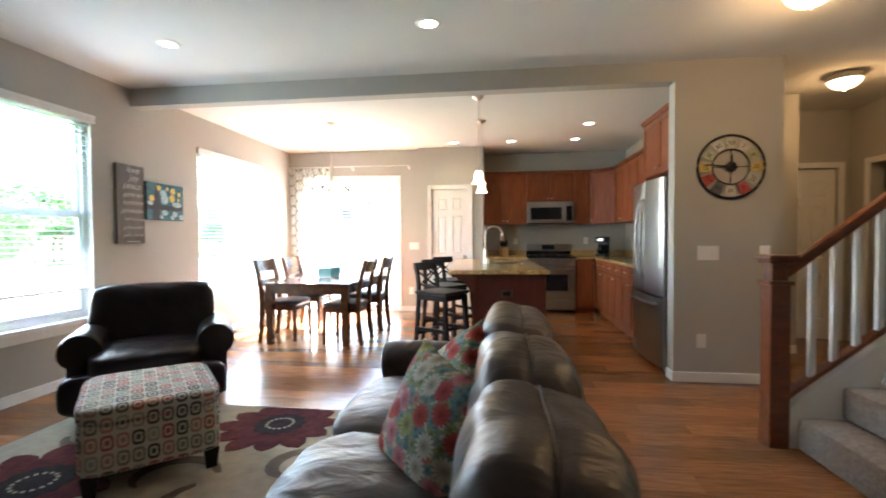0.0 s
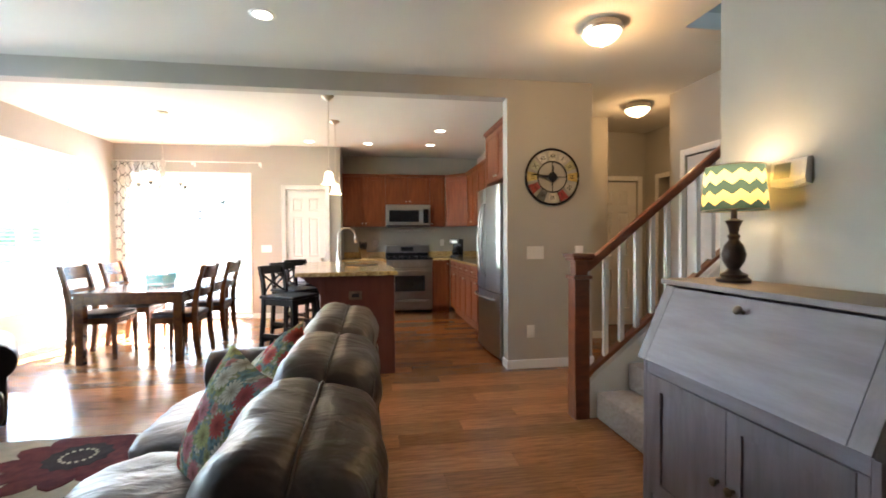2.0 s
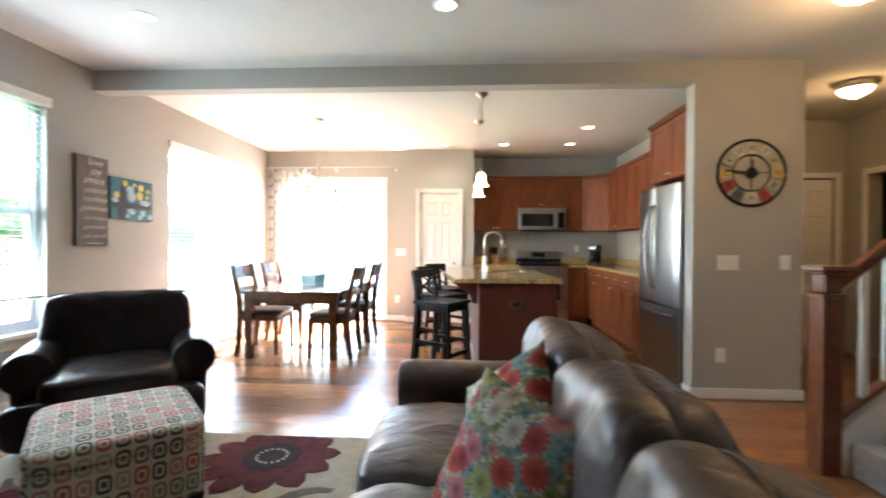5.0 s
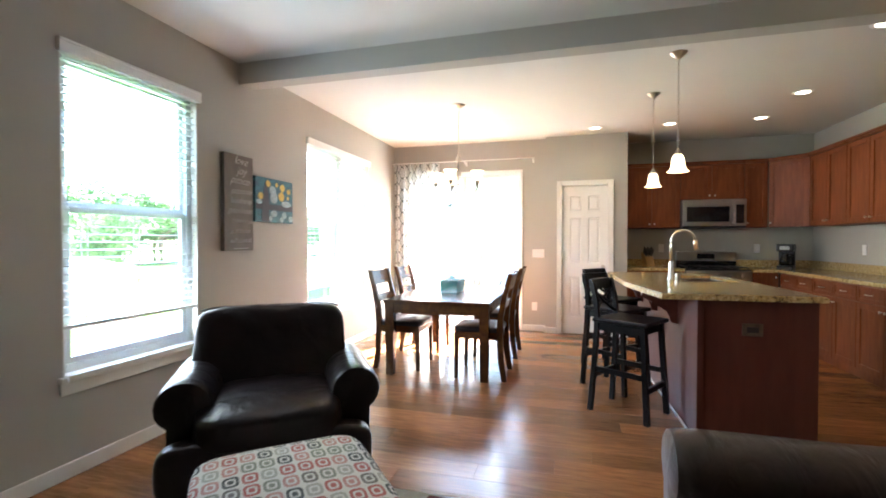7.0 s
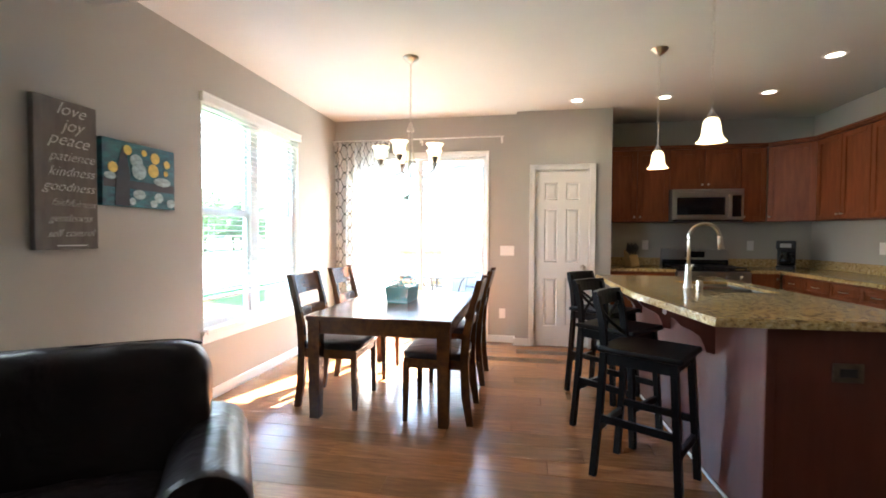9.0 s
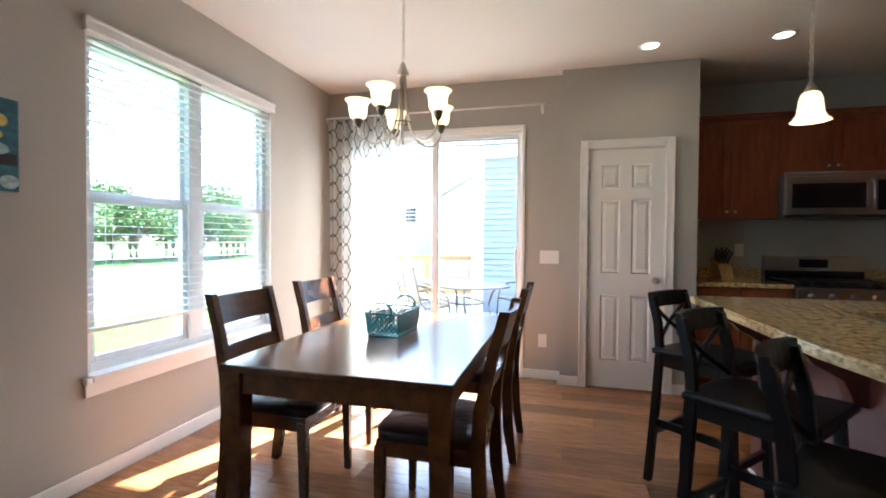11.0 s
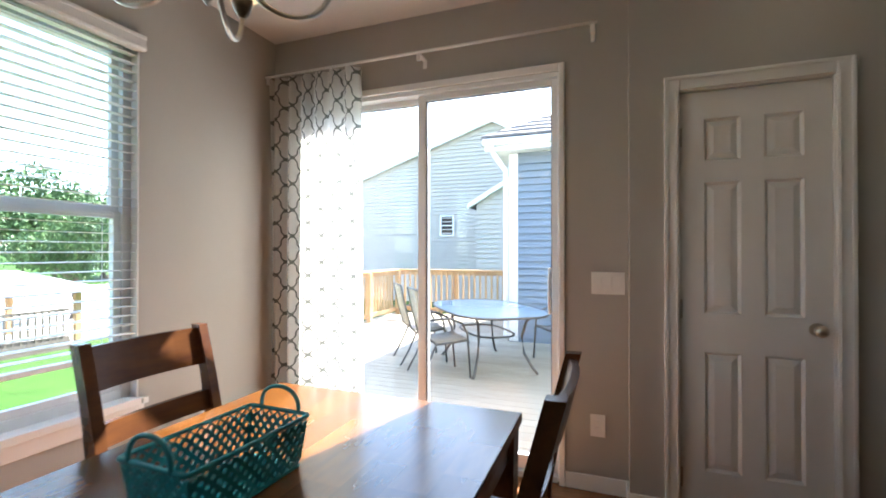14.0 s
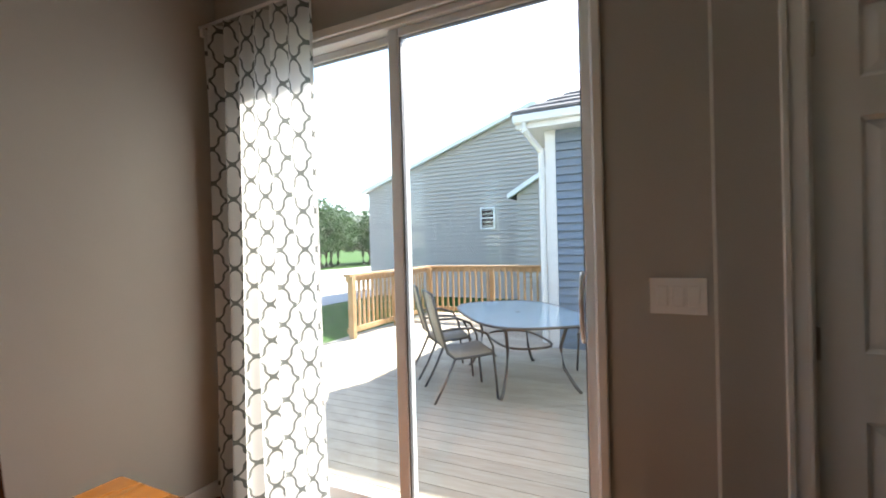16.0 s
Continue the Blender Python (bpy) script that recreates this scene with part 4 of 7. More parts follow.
def desk():
    d = thing("secretary_desk", pose(2.0, 0, 0), "grey-washed wooden secretary desk with slanted fall front and two doors", "secretary desk")
    Y0, Y1 = 0.848, 1.818
    X0 = -0.40
    boxes("side_panel", [(X0, 0, Y0, Y0 + 0.025, 0.02, 0.68)], GREYWOODV, d, 0.003)
    boxes("side_panel", [(X0, 0, Y1 - 0.025, Y1, 0.02, 0.68)], GREYWOODV, d, 0.003)
    boxes("back_panel", [(-0.012, 0, Y0 + 0.026, Y1 - 0.026, 0.08, 1.0)], GREYWOODV, d)
    boxes("bottom_shelf", [(X0 + 0.01, -0.013, Y0 + 0.026, Y1 - 0.026, 0.08, 0.10)], GREYWOOD, d)
    boxes("middle_rail", [(X0 + 0.002, -0.013, Y0 + 0.026, Y1 - 0.026, 0.632, 0.697)], GREYWOOD, d, 0.002)
    for y0, y1 in ((Y0 + 0.0255, Y0 + 0.058), (Y1 - 0.058, Y1 - 0.0255)):
        boxes("face_stile", [(X0, X0 + 0.022, y0, y1, 0.02, 0.631)], GREYWOODV, d, 0.002)
    for y0, y1 in ((Y0, Y0 + 0.025), (Y1 - 0.025, Y1)):
        bm = bmesh.new()
        prof = [(0, 0.681), (-0.40, 0.681), (-0.425, 0.69), (-0.285, 1.018), (0, 1.018)]
        a, b = [bm.verts.new((x, y0, z)) for x, z in prof], [bm.verts.new((x, y1, z)) for x, z in prof]
        bm.faces.new(a); bm.faces.new(b[::-1])
        for i in range(5):
            bm.faces.new((a[i], b[i], b[(i + 1) % 5], a[(i + 1) % 5]))
        part("upper_side", bm, GREYWOODV, d)
    ang = math.degrees(math.atan2(0.14, 0.312))
    m = pose(-0.425, 0, 0.70, 0, ang, 0)
    bm = bmesh.new()
    box(bm, -0.004, 0.018, Y0 + 0.061, Y1 - 0.061, -0.006, 0.338, 0.002, m)
    fall = part("fall_front", bm, GREYWOOD, d, "slanted writing flap")
    for ya in (Y0 + 0.001, Y1 - 0.060):
        bm = bmesh.new()
        box(bm, -0.004, 0.018, ya, ya + 0.059, -0.006, 0.344, 0.002, m)
        part("front_stile", bm, GREYWOODV, d)
    knob(fall, m @ Vector((-0.004, 1.36, 0.285)), m.to_3x3() @ Vector((-1, 0, 0)), BRONZE, 0.017)
    boxes("desk_top", [(-0.30, 0.0, Y0 - 0.012, Y1 + 0.012, 1.02, 1.045)], [DESKTOP], d, 0.004, "warm brown desk top")
    boxes("desk_top_edge", [(-0.303, -0.299, Y0 - 0.012, Y1 + 0.012, 1.023, 1.042)], GREYWOOD, d)
    mid = (Y0 + Y1) / 2
    for y0, y1, ky in ((Y0 + 0.06, mid - 0.002, mid - 0.035), (mid + 0.002, Y1 - 0.06, mid + 0.035)):
        s = 0.062
        x = X0 - 0.001
        bm = bmesh.new()
        outer = ((y0, 0.105), (y1, 0.105), (y1, 0.628), (y0, 0.628))
        inner = ((y0 + s, 0.105 + s), (y1 - s, 0.105 + s), (y1 - s, 0.628 - s), (y0 + s, 0.628 - s))
        rings = [[bm.verts.new((px, py, pz)) for py, pz in loop] for loop, px in ((outer, x), (inner, x), (inner, x + 0.02), (outer, x + 0.02))]
        for p, q in zip(rings, rings[1:] + rings[:1]):
            for k in range(4):
                bm.faces.new((p[k], p[(k + 1) % 4], q[(k + 1) % 4], q[k]))
        dr = part("cabinet_door", bm, GREYWOODV, d)
        boxes("door_panel", [(x + 0.009, x + 0.018, y0 + s - 0.004, y1 - s + 0.004, 0.105 + s - 0.004, 0.628 - s + 0.004)], GREYWOODV, dr)
        knob(dr, (x, ky, 0.36), (-1, 0, 0), BRONZE, 0.016)
desk()

def chevron():
    m = material("chevron_shade", (0.7, 0.62, 0.40), 0.85, spec=0.1, bump=0.3, bump_scale=500)
    n, l = m.node_tree.nodes, m.node_tree.links
    uv, sep = n.new("ShaderNodeUVMap"), n.new("ShaderNodeSeparateXYZ")
    l.new(uv.outputs[0], sep.inputs[0])
    def math_node(op, a, b=None):
        q = n.new("ShaderNodeMath")
        q.operation = op
        for i, v in ((0, a), (1, b)):
            if v is None:
                continue
            if isinstance(v, (int, float)):
                q.inputs[i].default_value = v
            else:
                l.new(v, q.inputs[i])
        return q.outputs[0]
    zig = math_node("PINGPONG", math_node("MULTIPLY", sep.outputs[0], 24.0), 1.0)
    s = math_node("FRACT", math_node("ADD", math_node("MULTIPLY", sep.outputs[1], 2.2), math_node("ADD", math_node("MULTIPLY", zig, 0.27), 0.03)))
    step = math_node("GREATER_THAN", s, 0.5)
    mix = n.new("ShaderNodeMix")
    mix.data_type = "RGBA"
    mix.inputs[6].default_value, mix.inputs[7].default_value = (0.045, 0.075, 0.066, 1), (0.80, 0.58, 0.20, 1)
    l.new(step, mix.inputs["Factor"])
    b = n["Principled BSDF"]
    l.new(mix.outputs[2], b.inputs["Base Color"])
    tr, ms = n.new("ShaderNodeBsdfTranslucent"), n.new("ShaderNodeMixShader")
    l.new(mix.outputs[2], tr.inputs[0])
    ms.inputs[0].default_value = 0.55
    l.new(b.outputs[0], ms.inputs[1]); l.new(tr.outputs[0], ms.inputs[2]); l.new(ms.outputs[0], n["Material Output"].inputs[0])
    return m

def table_lamp():
    e = thing("table_lamp", pose(1.865, 1.60, 1.045), "lit table lamp with bronze base and green chevron shade", "table lamp")
    turned("lamp_base", [(0.062, 0), (0.064, 0.012), (0.05, 0.022), (0.052, 0.032), (0.028, 0.045), (0.022, 0.055), (0.040, 0.085), (0.046, 0.115), (0.036, 0.15), (0.018, 0.175), (0.024, 0.19), (0.016, 0.20), (0.022, 0.23), (0.030, 0.248), (0.034, 0.252), (0.012, 0.262), (0.010, 0.32)], material("dark_bronze", (0.045, 0.03, 0.024), 0.4, metal=0.6, vary=0.3, scale=20), e, seg=20, label="dark bronze turned base")
    bm = bmesh.new()
    uvl = bm.loops.layers.uv.new("UVMap")
    S = 60
    lo = [bm.verts.new((0.121 * math.cos(k * math.tau / S), 0.121 * math.sin(k * math.tau / S), 0.295)) for k in range(S)]
    hi = [bm.verts.new((0.105 * math.cos(k * math.tau / S), 0.105 * math.sin(k * math.tau / S), 0.475)) for k in range(S)]
    for k in range(S):
        f = bm.faces.new((lo[k], lo[(k + 1) % S], hi[(k + 1) % S], hi[k]))
        for lp, u in zip(f.loops, ((k / S, 0), ((k + 1) / S, 0), ((k + 1) / S, 1), (k / S, 1))):
            lp[uvl].uv = u
    part("shade", bm, chevron(), e, "green and cream chevron drum shade", True)
    for r, z in ((0.121, 0.295), (0.105, 0.475)):
        bar("shade_rim", [(r * math.cos(k * math.tau / 40), r * math.sin(k * math.tau / 40), z) for k in range(40)], 0.0022, BRONZE, e, "", 6, True)
    turned("bulb", [(0.006, 0.32), (0.012, 0.335), (0.027, 0.37), (0.028, 0.39), (0.018, 0.41), (0.003, 0.418)], glowing("lamp_bulb", (1.0, 0.78, 0.45), 0.6), e, seg=14, smooth=True)
    lamp("table_lamp_light", "POINT", 0.085, WARM, pose(1.865, 1.60, 1.045 + 0.445), radius=0.03)
table_lamp()

def thermostat():
    e = thing("thermostat", pose(2.02, 1.48, 1.482), "white wall thermostat with a grey display", "thermostat")
    bm = bmesh.new()
    N = 12
    cols = []
    for i in range(N + 1):
        y = -0.076 + 0.152 * i / N
        low = -0.052 - 0.010 * (1 - (y / 0.076) ** 2)
        cols.append([bm.verts.new((x, y, z)) for x, z in ((0, low), (-0.026, low + 0.004), (-0.032, low + 0.022), (-0.024, 0.046), (-0.018, 0.050), (0, 0.050))])
    for p, q in zip(cols, cols[1:]):
        for k in range(6):
            bm.faces.new((p[k], p[(k + 1) % 6], q[(k + 1) % 6], q[k]))
    bm.faces.new(cols[0]); bm.faces.new(cols[-1][::-1])
    part("housing", bm, WHITEPLASTIC, e)
    bm = bmesh.new()
    box(bm, -0.0015, 0.0015, -0.012, 0.060, -0.030, 0.030, 0.001, pose(-0.0277, 0, 0.008, 0, 6.6, 0))
    part("display", bm, material("lcd_grey", (0.30, 0.33, 0.30), 0.2, vary=0.05), e, "grey display")
    bm = bmesh.new()
    box(bm, -0.0015, 0.0015, -0.062, -0.024, -0.026, 0.026, 0.001, pose(-0.0277, 0, 0.008, 0, 6.6, 0))
    part("button_flap", bm, TRIM, e)
thermostat()

# ---- balustrade ----
def balustrade():
    e = thing("stair_balustrade", pose(0, 2.845, 0), "stained wood newel and handrail with white square balusters", "stair railing")
    boxes("newel_post", [(1.735, 1.845, -0.045, 0.065, 0.0, 0.98)], OAKRAIL, e, 0.006)
    boxes("newel_cap", [(1.71, 1.87, -0.07, 0.09, 1.10, 1.13), (1.722, 1.858, -0.058, 0.078, 1.08, 1.10), (1.745, 1.835, -0.035, 0.055, 0.98, 1.08), (1.722, 1.858, -0.058, 0.078, 0.955, 0.98)], OAKRAIL, e, 0.006)
    k = 0.80
    def z_rail(x):
        return 1.075 + (x - 1.9) * k
    X1 = 4.3
    L_ = math.hypot(X1 - 1.83, (X1 - 1.83) * k)
    a = -math.degrees(math.atan(k))
    bm = bmesh.new()
    box(bm, 0, L_, -0.03, 0.03, -0.03, 0.03, 0.012, pose(1.83, 0.01, z_rail(1.83), 0, a, 0))
    part("handrail", bm, OAKRAIL, e, "stained wood handrail", "auto")
    bm = bmesh.new()
    box(bm, 0, L_, -0.032, 0.032, -0.012, 0.012, 0.004, pose(1.84, 0.01, z_rail(1.84) - 0.735, 0, a, 0))
    part("shoe_rail", bm, OAKRAIL, e, "stained wood shoe rail")
    bm = bmesh.new()
    box(bm, -0.016, 0.016, -0.006, 0.026, 0, 0.70, 0.002)
    me = mesh_of(bm, "baluster")
    x = 1.985
    while x < 3.45:
        o = part("baluster", me, TRIM, e, "white painted baluster")
        o.location = (x, 0, z_rail(x) - 0.73)
        x += 0.118
balustrade()

# ---- dining corner ----
def dining_table():
    t = thing("dining_table", pose(-2.043, 5.69, 0), "dark brown wooden dining table with square tapered legs", "dining table")
    hx, hy, zt = 0.512, 0.79, 0.722
    edges = [-hy, hy]
    for a, b in zip(edges, edges[1:]):
        board = boxes("top_board", [(-hx, hx, a + 0.0006, b - 0.0006, zt - 0.032, zt - 0.002)], DININGWOOD, t, 0.004)
    rnd = random.Random(3)
    rows_ = 10
    for i in range(rows_):
        x0, x1 = -hx + 0.003 + (2 * hx - 0.006) * i / rows_, -hx + 0.003 + (2 * hx - 0.006) * (i + 1) / rows_
        for a, b in zip(edges, edges[1:]):
            y = a + 0.003
            while y < b - 0.003:
                y2 = min(b - 0.003, y + rnd.uniform(0.16, 0.40))
                if b - y2 < 0.08:
                    y2 = b - 0.003
                boxes("stave", [(x0, x1, y, y2, zt - 0.0025, zt)], STAVE, t)
                y = y2
    boxes("apron", [(-hx + 0.07, hx - 0.07, -hy + 0.025, -hy + 0.045, zt - 0.125, zt - 0.033)], DININGWOOD, t, 0.002)
    boxes("apron", [(-hx + 0.07, hx - 0.07, hy - 0.045, hy - 0.025, zt - 0.125, zt - 0.033)], DININGWOOD, t, 0.002)
    for x in (-1, 1):
        boxes("apron", [(x * (hx - 0.035) - 0.01, x * (hx - 0.035) + 0.01, -hy + 0.07, hy - 0.07, zt - 0.125, zt - 0.033)], DININGWOOD, t, 0.002)
        for y in (-1, 1):
            bm = bmesh.new()
            cx, cy = x * (hx - 0.055), y * (hy - 0.055)
            vs = box(bm, cx - 0.045, cx + 0.045, cy - 0.045, cy + 0.045, 0, zt - 0.033, 0.004)
            for v in bm.verts:
                if v.co.z < 0.3:
                    v.co.x = cx + (v.co.x - cx) * 0.78
                    v.co.y = cy + (v.co.y - cy) * 0.78
            part("leg", bm, DININGWOOD, t)
dining_table()

def dining_chair(m, label):
    """A chair that faces +x."""
    c = thing("dining_chair", m, label, "dining chair", "chairs round the dining table")
    w = 0.235
    for s in (-1, 1):
        bm = bmesh.new()
        pts = [(-0.235, 0.0), (-0.205, 0.20), (-0.195, 0.44), (-0.205, 0.60), (-0.245, 0.80), (-0.295, 0.985)]
        rings = []
        for i, (x, z) in enumerate(pts):
            d = 0.022 if 0 < i < 4 else 0.017
            rings.append([bm.verts.new((x + a * d * 1.25, s * (w - 0.02) + b * 0.019, z)) for a, b in ((-1, -1), (1, -1), (1, 1), (-1, 1))])
        for a, b in zip(rings, rings[1:]):
            for k in range(4):
                bm.faces.new((a[k], a[(k + 1) % 4], b[(k + 1) % 4], b[k]))
        bm.faces.new(rings[0][::-1]); bm.faces.new(rings[-1])
        part("back_post", bm, DININGWOOD, c)
        bm = bmesh.new()
        box(bm, 0.185, 0.23, s * (w - 0.022) - 0.021, s * (w - 0.022) + 0.021, 0, 0.42, 0.003)
        for v in bm.verts:
            if v.co.z < 0.2:
                v.co.x = 0.215 + (v.co.x - 0.2075) * 0.7
                v.co.y = s * (w - 0.018) + (v.co.y - s * (w - 0.022)) * 0.7
        part("front_leg", bm, DININGWOOD, c)
    def slat(z0, z1, bow):
        bm = bmesh.new()
        N = 8
        grid = []
        for i in range(N + 1):
            u = i / N * 2 - 1
            y = u * (w - 0.036)
            col = []
            for z in (z0, z1):
                x = -0.205 - 0.09 * max(0, (z - 0.60) / 0.385) ** 1.15 - bow * (1 - u * u)
                for q in (-0.010, 0.010):
                    col.append(bm.verts.new((x + q, y, z)))
            grid.append(col)
        for a, b in zip(grid, grid[1:]):
            for p, q in ((0, 1), (1, 3), (3, 2), (2, 0)):
                bm.faces.new((a[p], a[q], b[q], b[p]))
        bm.faces.new(grid[0][:2] + grid[0][3:1:-1]); bm.faces.new(grid[-1][:2] + grid[-1][3:1:-1])
        part("back_slat", bm, DININGWOOD, c)
    slat(0.835, 0.972, 0.022)
    slat(0.665, 0.735, 0.016)
    boxes("seat_frame", [(-0.19, 0.225, -w + 0.01, -w + 0.03, 0.375, 0.44), (-0.19, 0.225, w - 0.03, w - 0.01, 0.375, 0.44), (0.205, 0.225, -w + 0.03, w - 0.03, 0.375, 0.44), (-0.20, -0.18, -w + 0.03, w - 0.03, 0.375, 0.44)], DININGWOOD, c, 0.002)
    soft("seat", (0.02, 0, 0.458), (0.45, 0.455, 0.055), LEATHER2, c, 7, 7, None, 0.002, 0, 0.5, "padded black leather seat")
    return c
dining_chair(pose(-2.49, 5.33, 0), "dark wooden dining chair with black leather seat below the window")
dining_chair(pose(-2.50, 6.07, 0), "dark wooden dining chair with black leather seat beside the curtain")
dining_chair(pose(-1.65, 5.22, 0, 0, 0, 180), "dark wooden dining chair with black leather seat facing the window")
dining_chair(pose(-1.64, 6.06, 0, 0, 0, 180), "dark wooden dining chair with black seat near the patio door")

TEAL = material("teal_plastic", (0.02, 0.27, 0.31), 0.40, vary=0.08, spec=0.25)
def basket():
    b = thing("basket", pose(-2.085, 5.74, 0.722, 0, 0, -2), "teal plastic lattice basket with two hoop handles on the dining table", "basket")
    HX, HY, Z0, Z1 = 0.088, 0.155, 0.008, 0.128
    def lattice(p0, p1, q1, q0, nu, nv):
        """Diamond lattice on a wall with corners p0, p1 below and q0, q1 above."""
        bm = bmesh.new()
        def at(u, v):
            return (p0.lerp(p1, u)).lerp(q0.lerp(q1, u), v)
        for r in range(nv):
            for c in range(nu + (1 if r % 2 else 0)):
                cu, cv = (c + (0 if r % 2 else 0.5)) / nu, (r + 1) * 0.5 / ((nv + 1) / 2)
                pts = [(cu - 0.5 / nu, cv), (cu, cv - 1.0 / (nv + 1)), (cu + 0.5 / nu, cv), (cu, cv + 1.0 / (nv + 1))]
                pts = [(min(max(u, 0), 1), min(max(v, 0), 1)) for u, v in pts]
                vs = [bm.verts.new(at(u, v)) for u, v in pts]
                bm.faces.new(vs)
        bmesh.ops.remove_doubles(bm, verts=bm.verts, dist=0.0008)
        bm.normal_update()
        r = bmesh.ops.inset_individual(bm, faces=bm.faces[:], thickness=0.0068)
        inner = [f for f in bm.faces if f not in set(r["faces"])]
        bmesh.ops.delete(bm, geom=inner, context="FACES_ONLY")
        g = bmesh.ops.solidify(bm, geom=bm.faces[:], thickness=0.003)
        return part("lattice_side", bm, TEAL, b)
    k = 1.12
    lo = [Vector((x, y, Z0)) for x, y in ((-HX, -HY), (HX, -HY), (HX, HY), (-HX, HY))]
    hi = [Vector((x * k, y * k, Z1)) for x, y in ((-HX, -HY), (HX, -HY), (HX, HY), (-HX, HY))]
    for i, nu in enumerate((7, 12, 7, 12)):
        j = (i + 1) % 4
        lattice(lo[i], lo[j], hi[j], hi[i], nu, 7)
    def loop(hx, hy, z, r0):
        pts = []
        for cx, cy, a0 in ((hx - r0, hy - r0, 0), (-hx + r0, hy - r0, 90), (-hx + r0, -hy + r0, 180), (hx - r0, -hy + r0, 270)):
            for q in range(5):
                a = radians(a0 + q * 22.5)
                pts.append((cx + r0 * math.cos(a), cy + r0 * math.sin(a), z))
        return pts
    bar("rim", loop(HX * k + 0.002, HY * k + 0.002, Z1, 0.012), 0.0055, TEAL, b, "", 8, True)
    boxes("bottom", [(-HX, HX, -HY, HY, 0.0, 0.009)], TEAL, b, 0.003)
    for s in (-1, 1):
        pts = [(HX * 0.72 * math.cos(a), s * (HY * k + 0.004), Z1 + 0.062 * math.sin(a) ** 0.7) for a in [math.pi * i / 14 for i in range(15)]]
        bar("handle", pts, 0.0055, TEAL, b, "", 8)
basket()

# ---- curtain ----
def trellis():
    m = material("trellis_curtain", (0.78, 0.77, 0.74), 0.9, spec=0.1)
    n, l = m.node_tree.nodes, m.node_tree.links
    uv, sep = n.new("ShaderNodeUVMap"), n.new("ShaderNodeSeparateXYZ")
    l.new(uv.outputs[0], sep.inputs[0])
    def mn(op, a, b=None):
        q = n.new("ShaderNodeMath")
        q.operation = op
        for i, v in ((0, a), (1, b)):
            if v is None:
                continue
            if isinstance(v, (int, float)):
                q.inputs[i].default_value = v
            else:
                l.new(v, q.inputs[i])
        return q.outputs[0]
    u, v = mn("MULTIPLY", sep.outputs[0], math.tau / 0.128), mn("MULTIPLY", sep.outputs[1], math.tau / 0.172)
    v2 = mn("ADD", v, mn("MULTIPLY", mn("SINE", mn("MULTIPLY", v, 2.0)), 0.48))
    s = mn("ABSOLUTE", mn("ADD", mn("COSINE", u), mn("COSINE", v2)))
    line = mn("LESS_THAN", s, 0.27)
    mix = n.new("ShaderNodeMix")
    mix.data_type = "RGBA"
    mix.inputs[6].default_value, mix.inputs[7].default_value = (0.80, 0.79, 0.76, 1), (0.20, 0.21, 0.19, 1)
    l.new(line, mix.inputs["Factor"])
    b = n["Principled BSDF"]
    l.new(mix.outputs[2], b.inputs["Base Color"])
    tr, ms = n.new("ShaderNodeBsdfTranslucent"), n.new("ShaderNodeMixShader")
    l.new(mix.outputs[2], tr.inputs[0])
    ms.inputs[0].default_value = 0.66
    l.new(b.outputs[0], ms.inputs[1]); l.new(tr.outputs[0], ms.inputs[2]); l.new(ms.outputs[0], n["Material Output"].inputs[0])
    return m

def curtain():
    e = thing("curtain", pose(-3.42, 7.375, 0), "white curtain panel with grey trellis print beside the patio door", "curtain")
    bm = bmesh.new()
    uvl = bm.loops.layers.uv.new("UVMap")
    N, R, wide = 150, 26, 0.71
    cols = []
    s_acc, prev = 0.0, None
    for i in range(N + 1):
        t = i / N
        col = []
        for j in range(R + 1):
            z = 0.015 + (2.435 - 0.015) * j / R
            low = 1 - j / R
            x = wide * t * (1 + 0.05 * low) + 0.012 * math.sin(7 * t + 2 * low)
            amp = 0.033 + 0.012 * low
            y = amp * math.sin(t * math.tau * 6.5 + 0.6 * math.sin(3 * low)) + 0.008 * math.sin(t * 47 + low * 4)
            if j == R:
                z += 0.006 * math.sin(t * math.tau * 6.5)
            col.append((x, y, z))
        p = Vector(col[R // 2][:2])
        if prev is not None:
            s_acc += (p - prev).length
        prev = p
        cols.append((s_acc, [bm.verts.new(c) for c in col]))
    for (sa, a), (sb, b) in zip(cols, cols[1:]):
        for j in range(R):
            f = bm.faces.new((a[j], b[j], b[j + 1], a[j + 1]))
            for lp, uv in zip(f.loops, ((sa, a[j].co.z), (sb, b[j].co.z), (sb, b[j + 1].co.z), (sa, a[j + 1].co.z))):
                lp[uvl].uv = uv
    part("cloth", bm, trellis(), e, "", True)
curtain()
def curtain_rod():
    e = thing("curtain_rod", pose(0, 7.37, 2.452), "thin white curtain rod with wall brackets above the patio door", "curtain rod")
    bar("rod", [(-3.44, 0, 0), (-1.31, 0, 0)], 0.0085, WHITEPLASTIC, e)
    for x in (-3.42, -2.31, -1.335):
        boxes("bracket", [(x - 0.012, x + 0.012, -0.006, 0.10, -0.018, -0.008), (x - 0.012, x + 0.012, 0.092, 0.10, -0.06, -0.008), (x - 0.012, x + 0.012, -0.008, 0.008, -0.05, -0.008)], WHITEPLASTIC, e, 0.002)
curtain_rod()

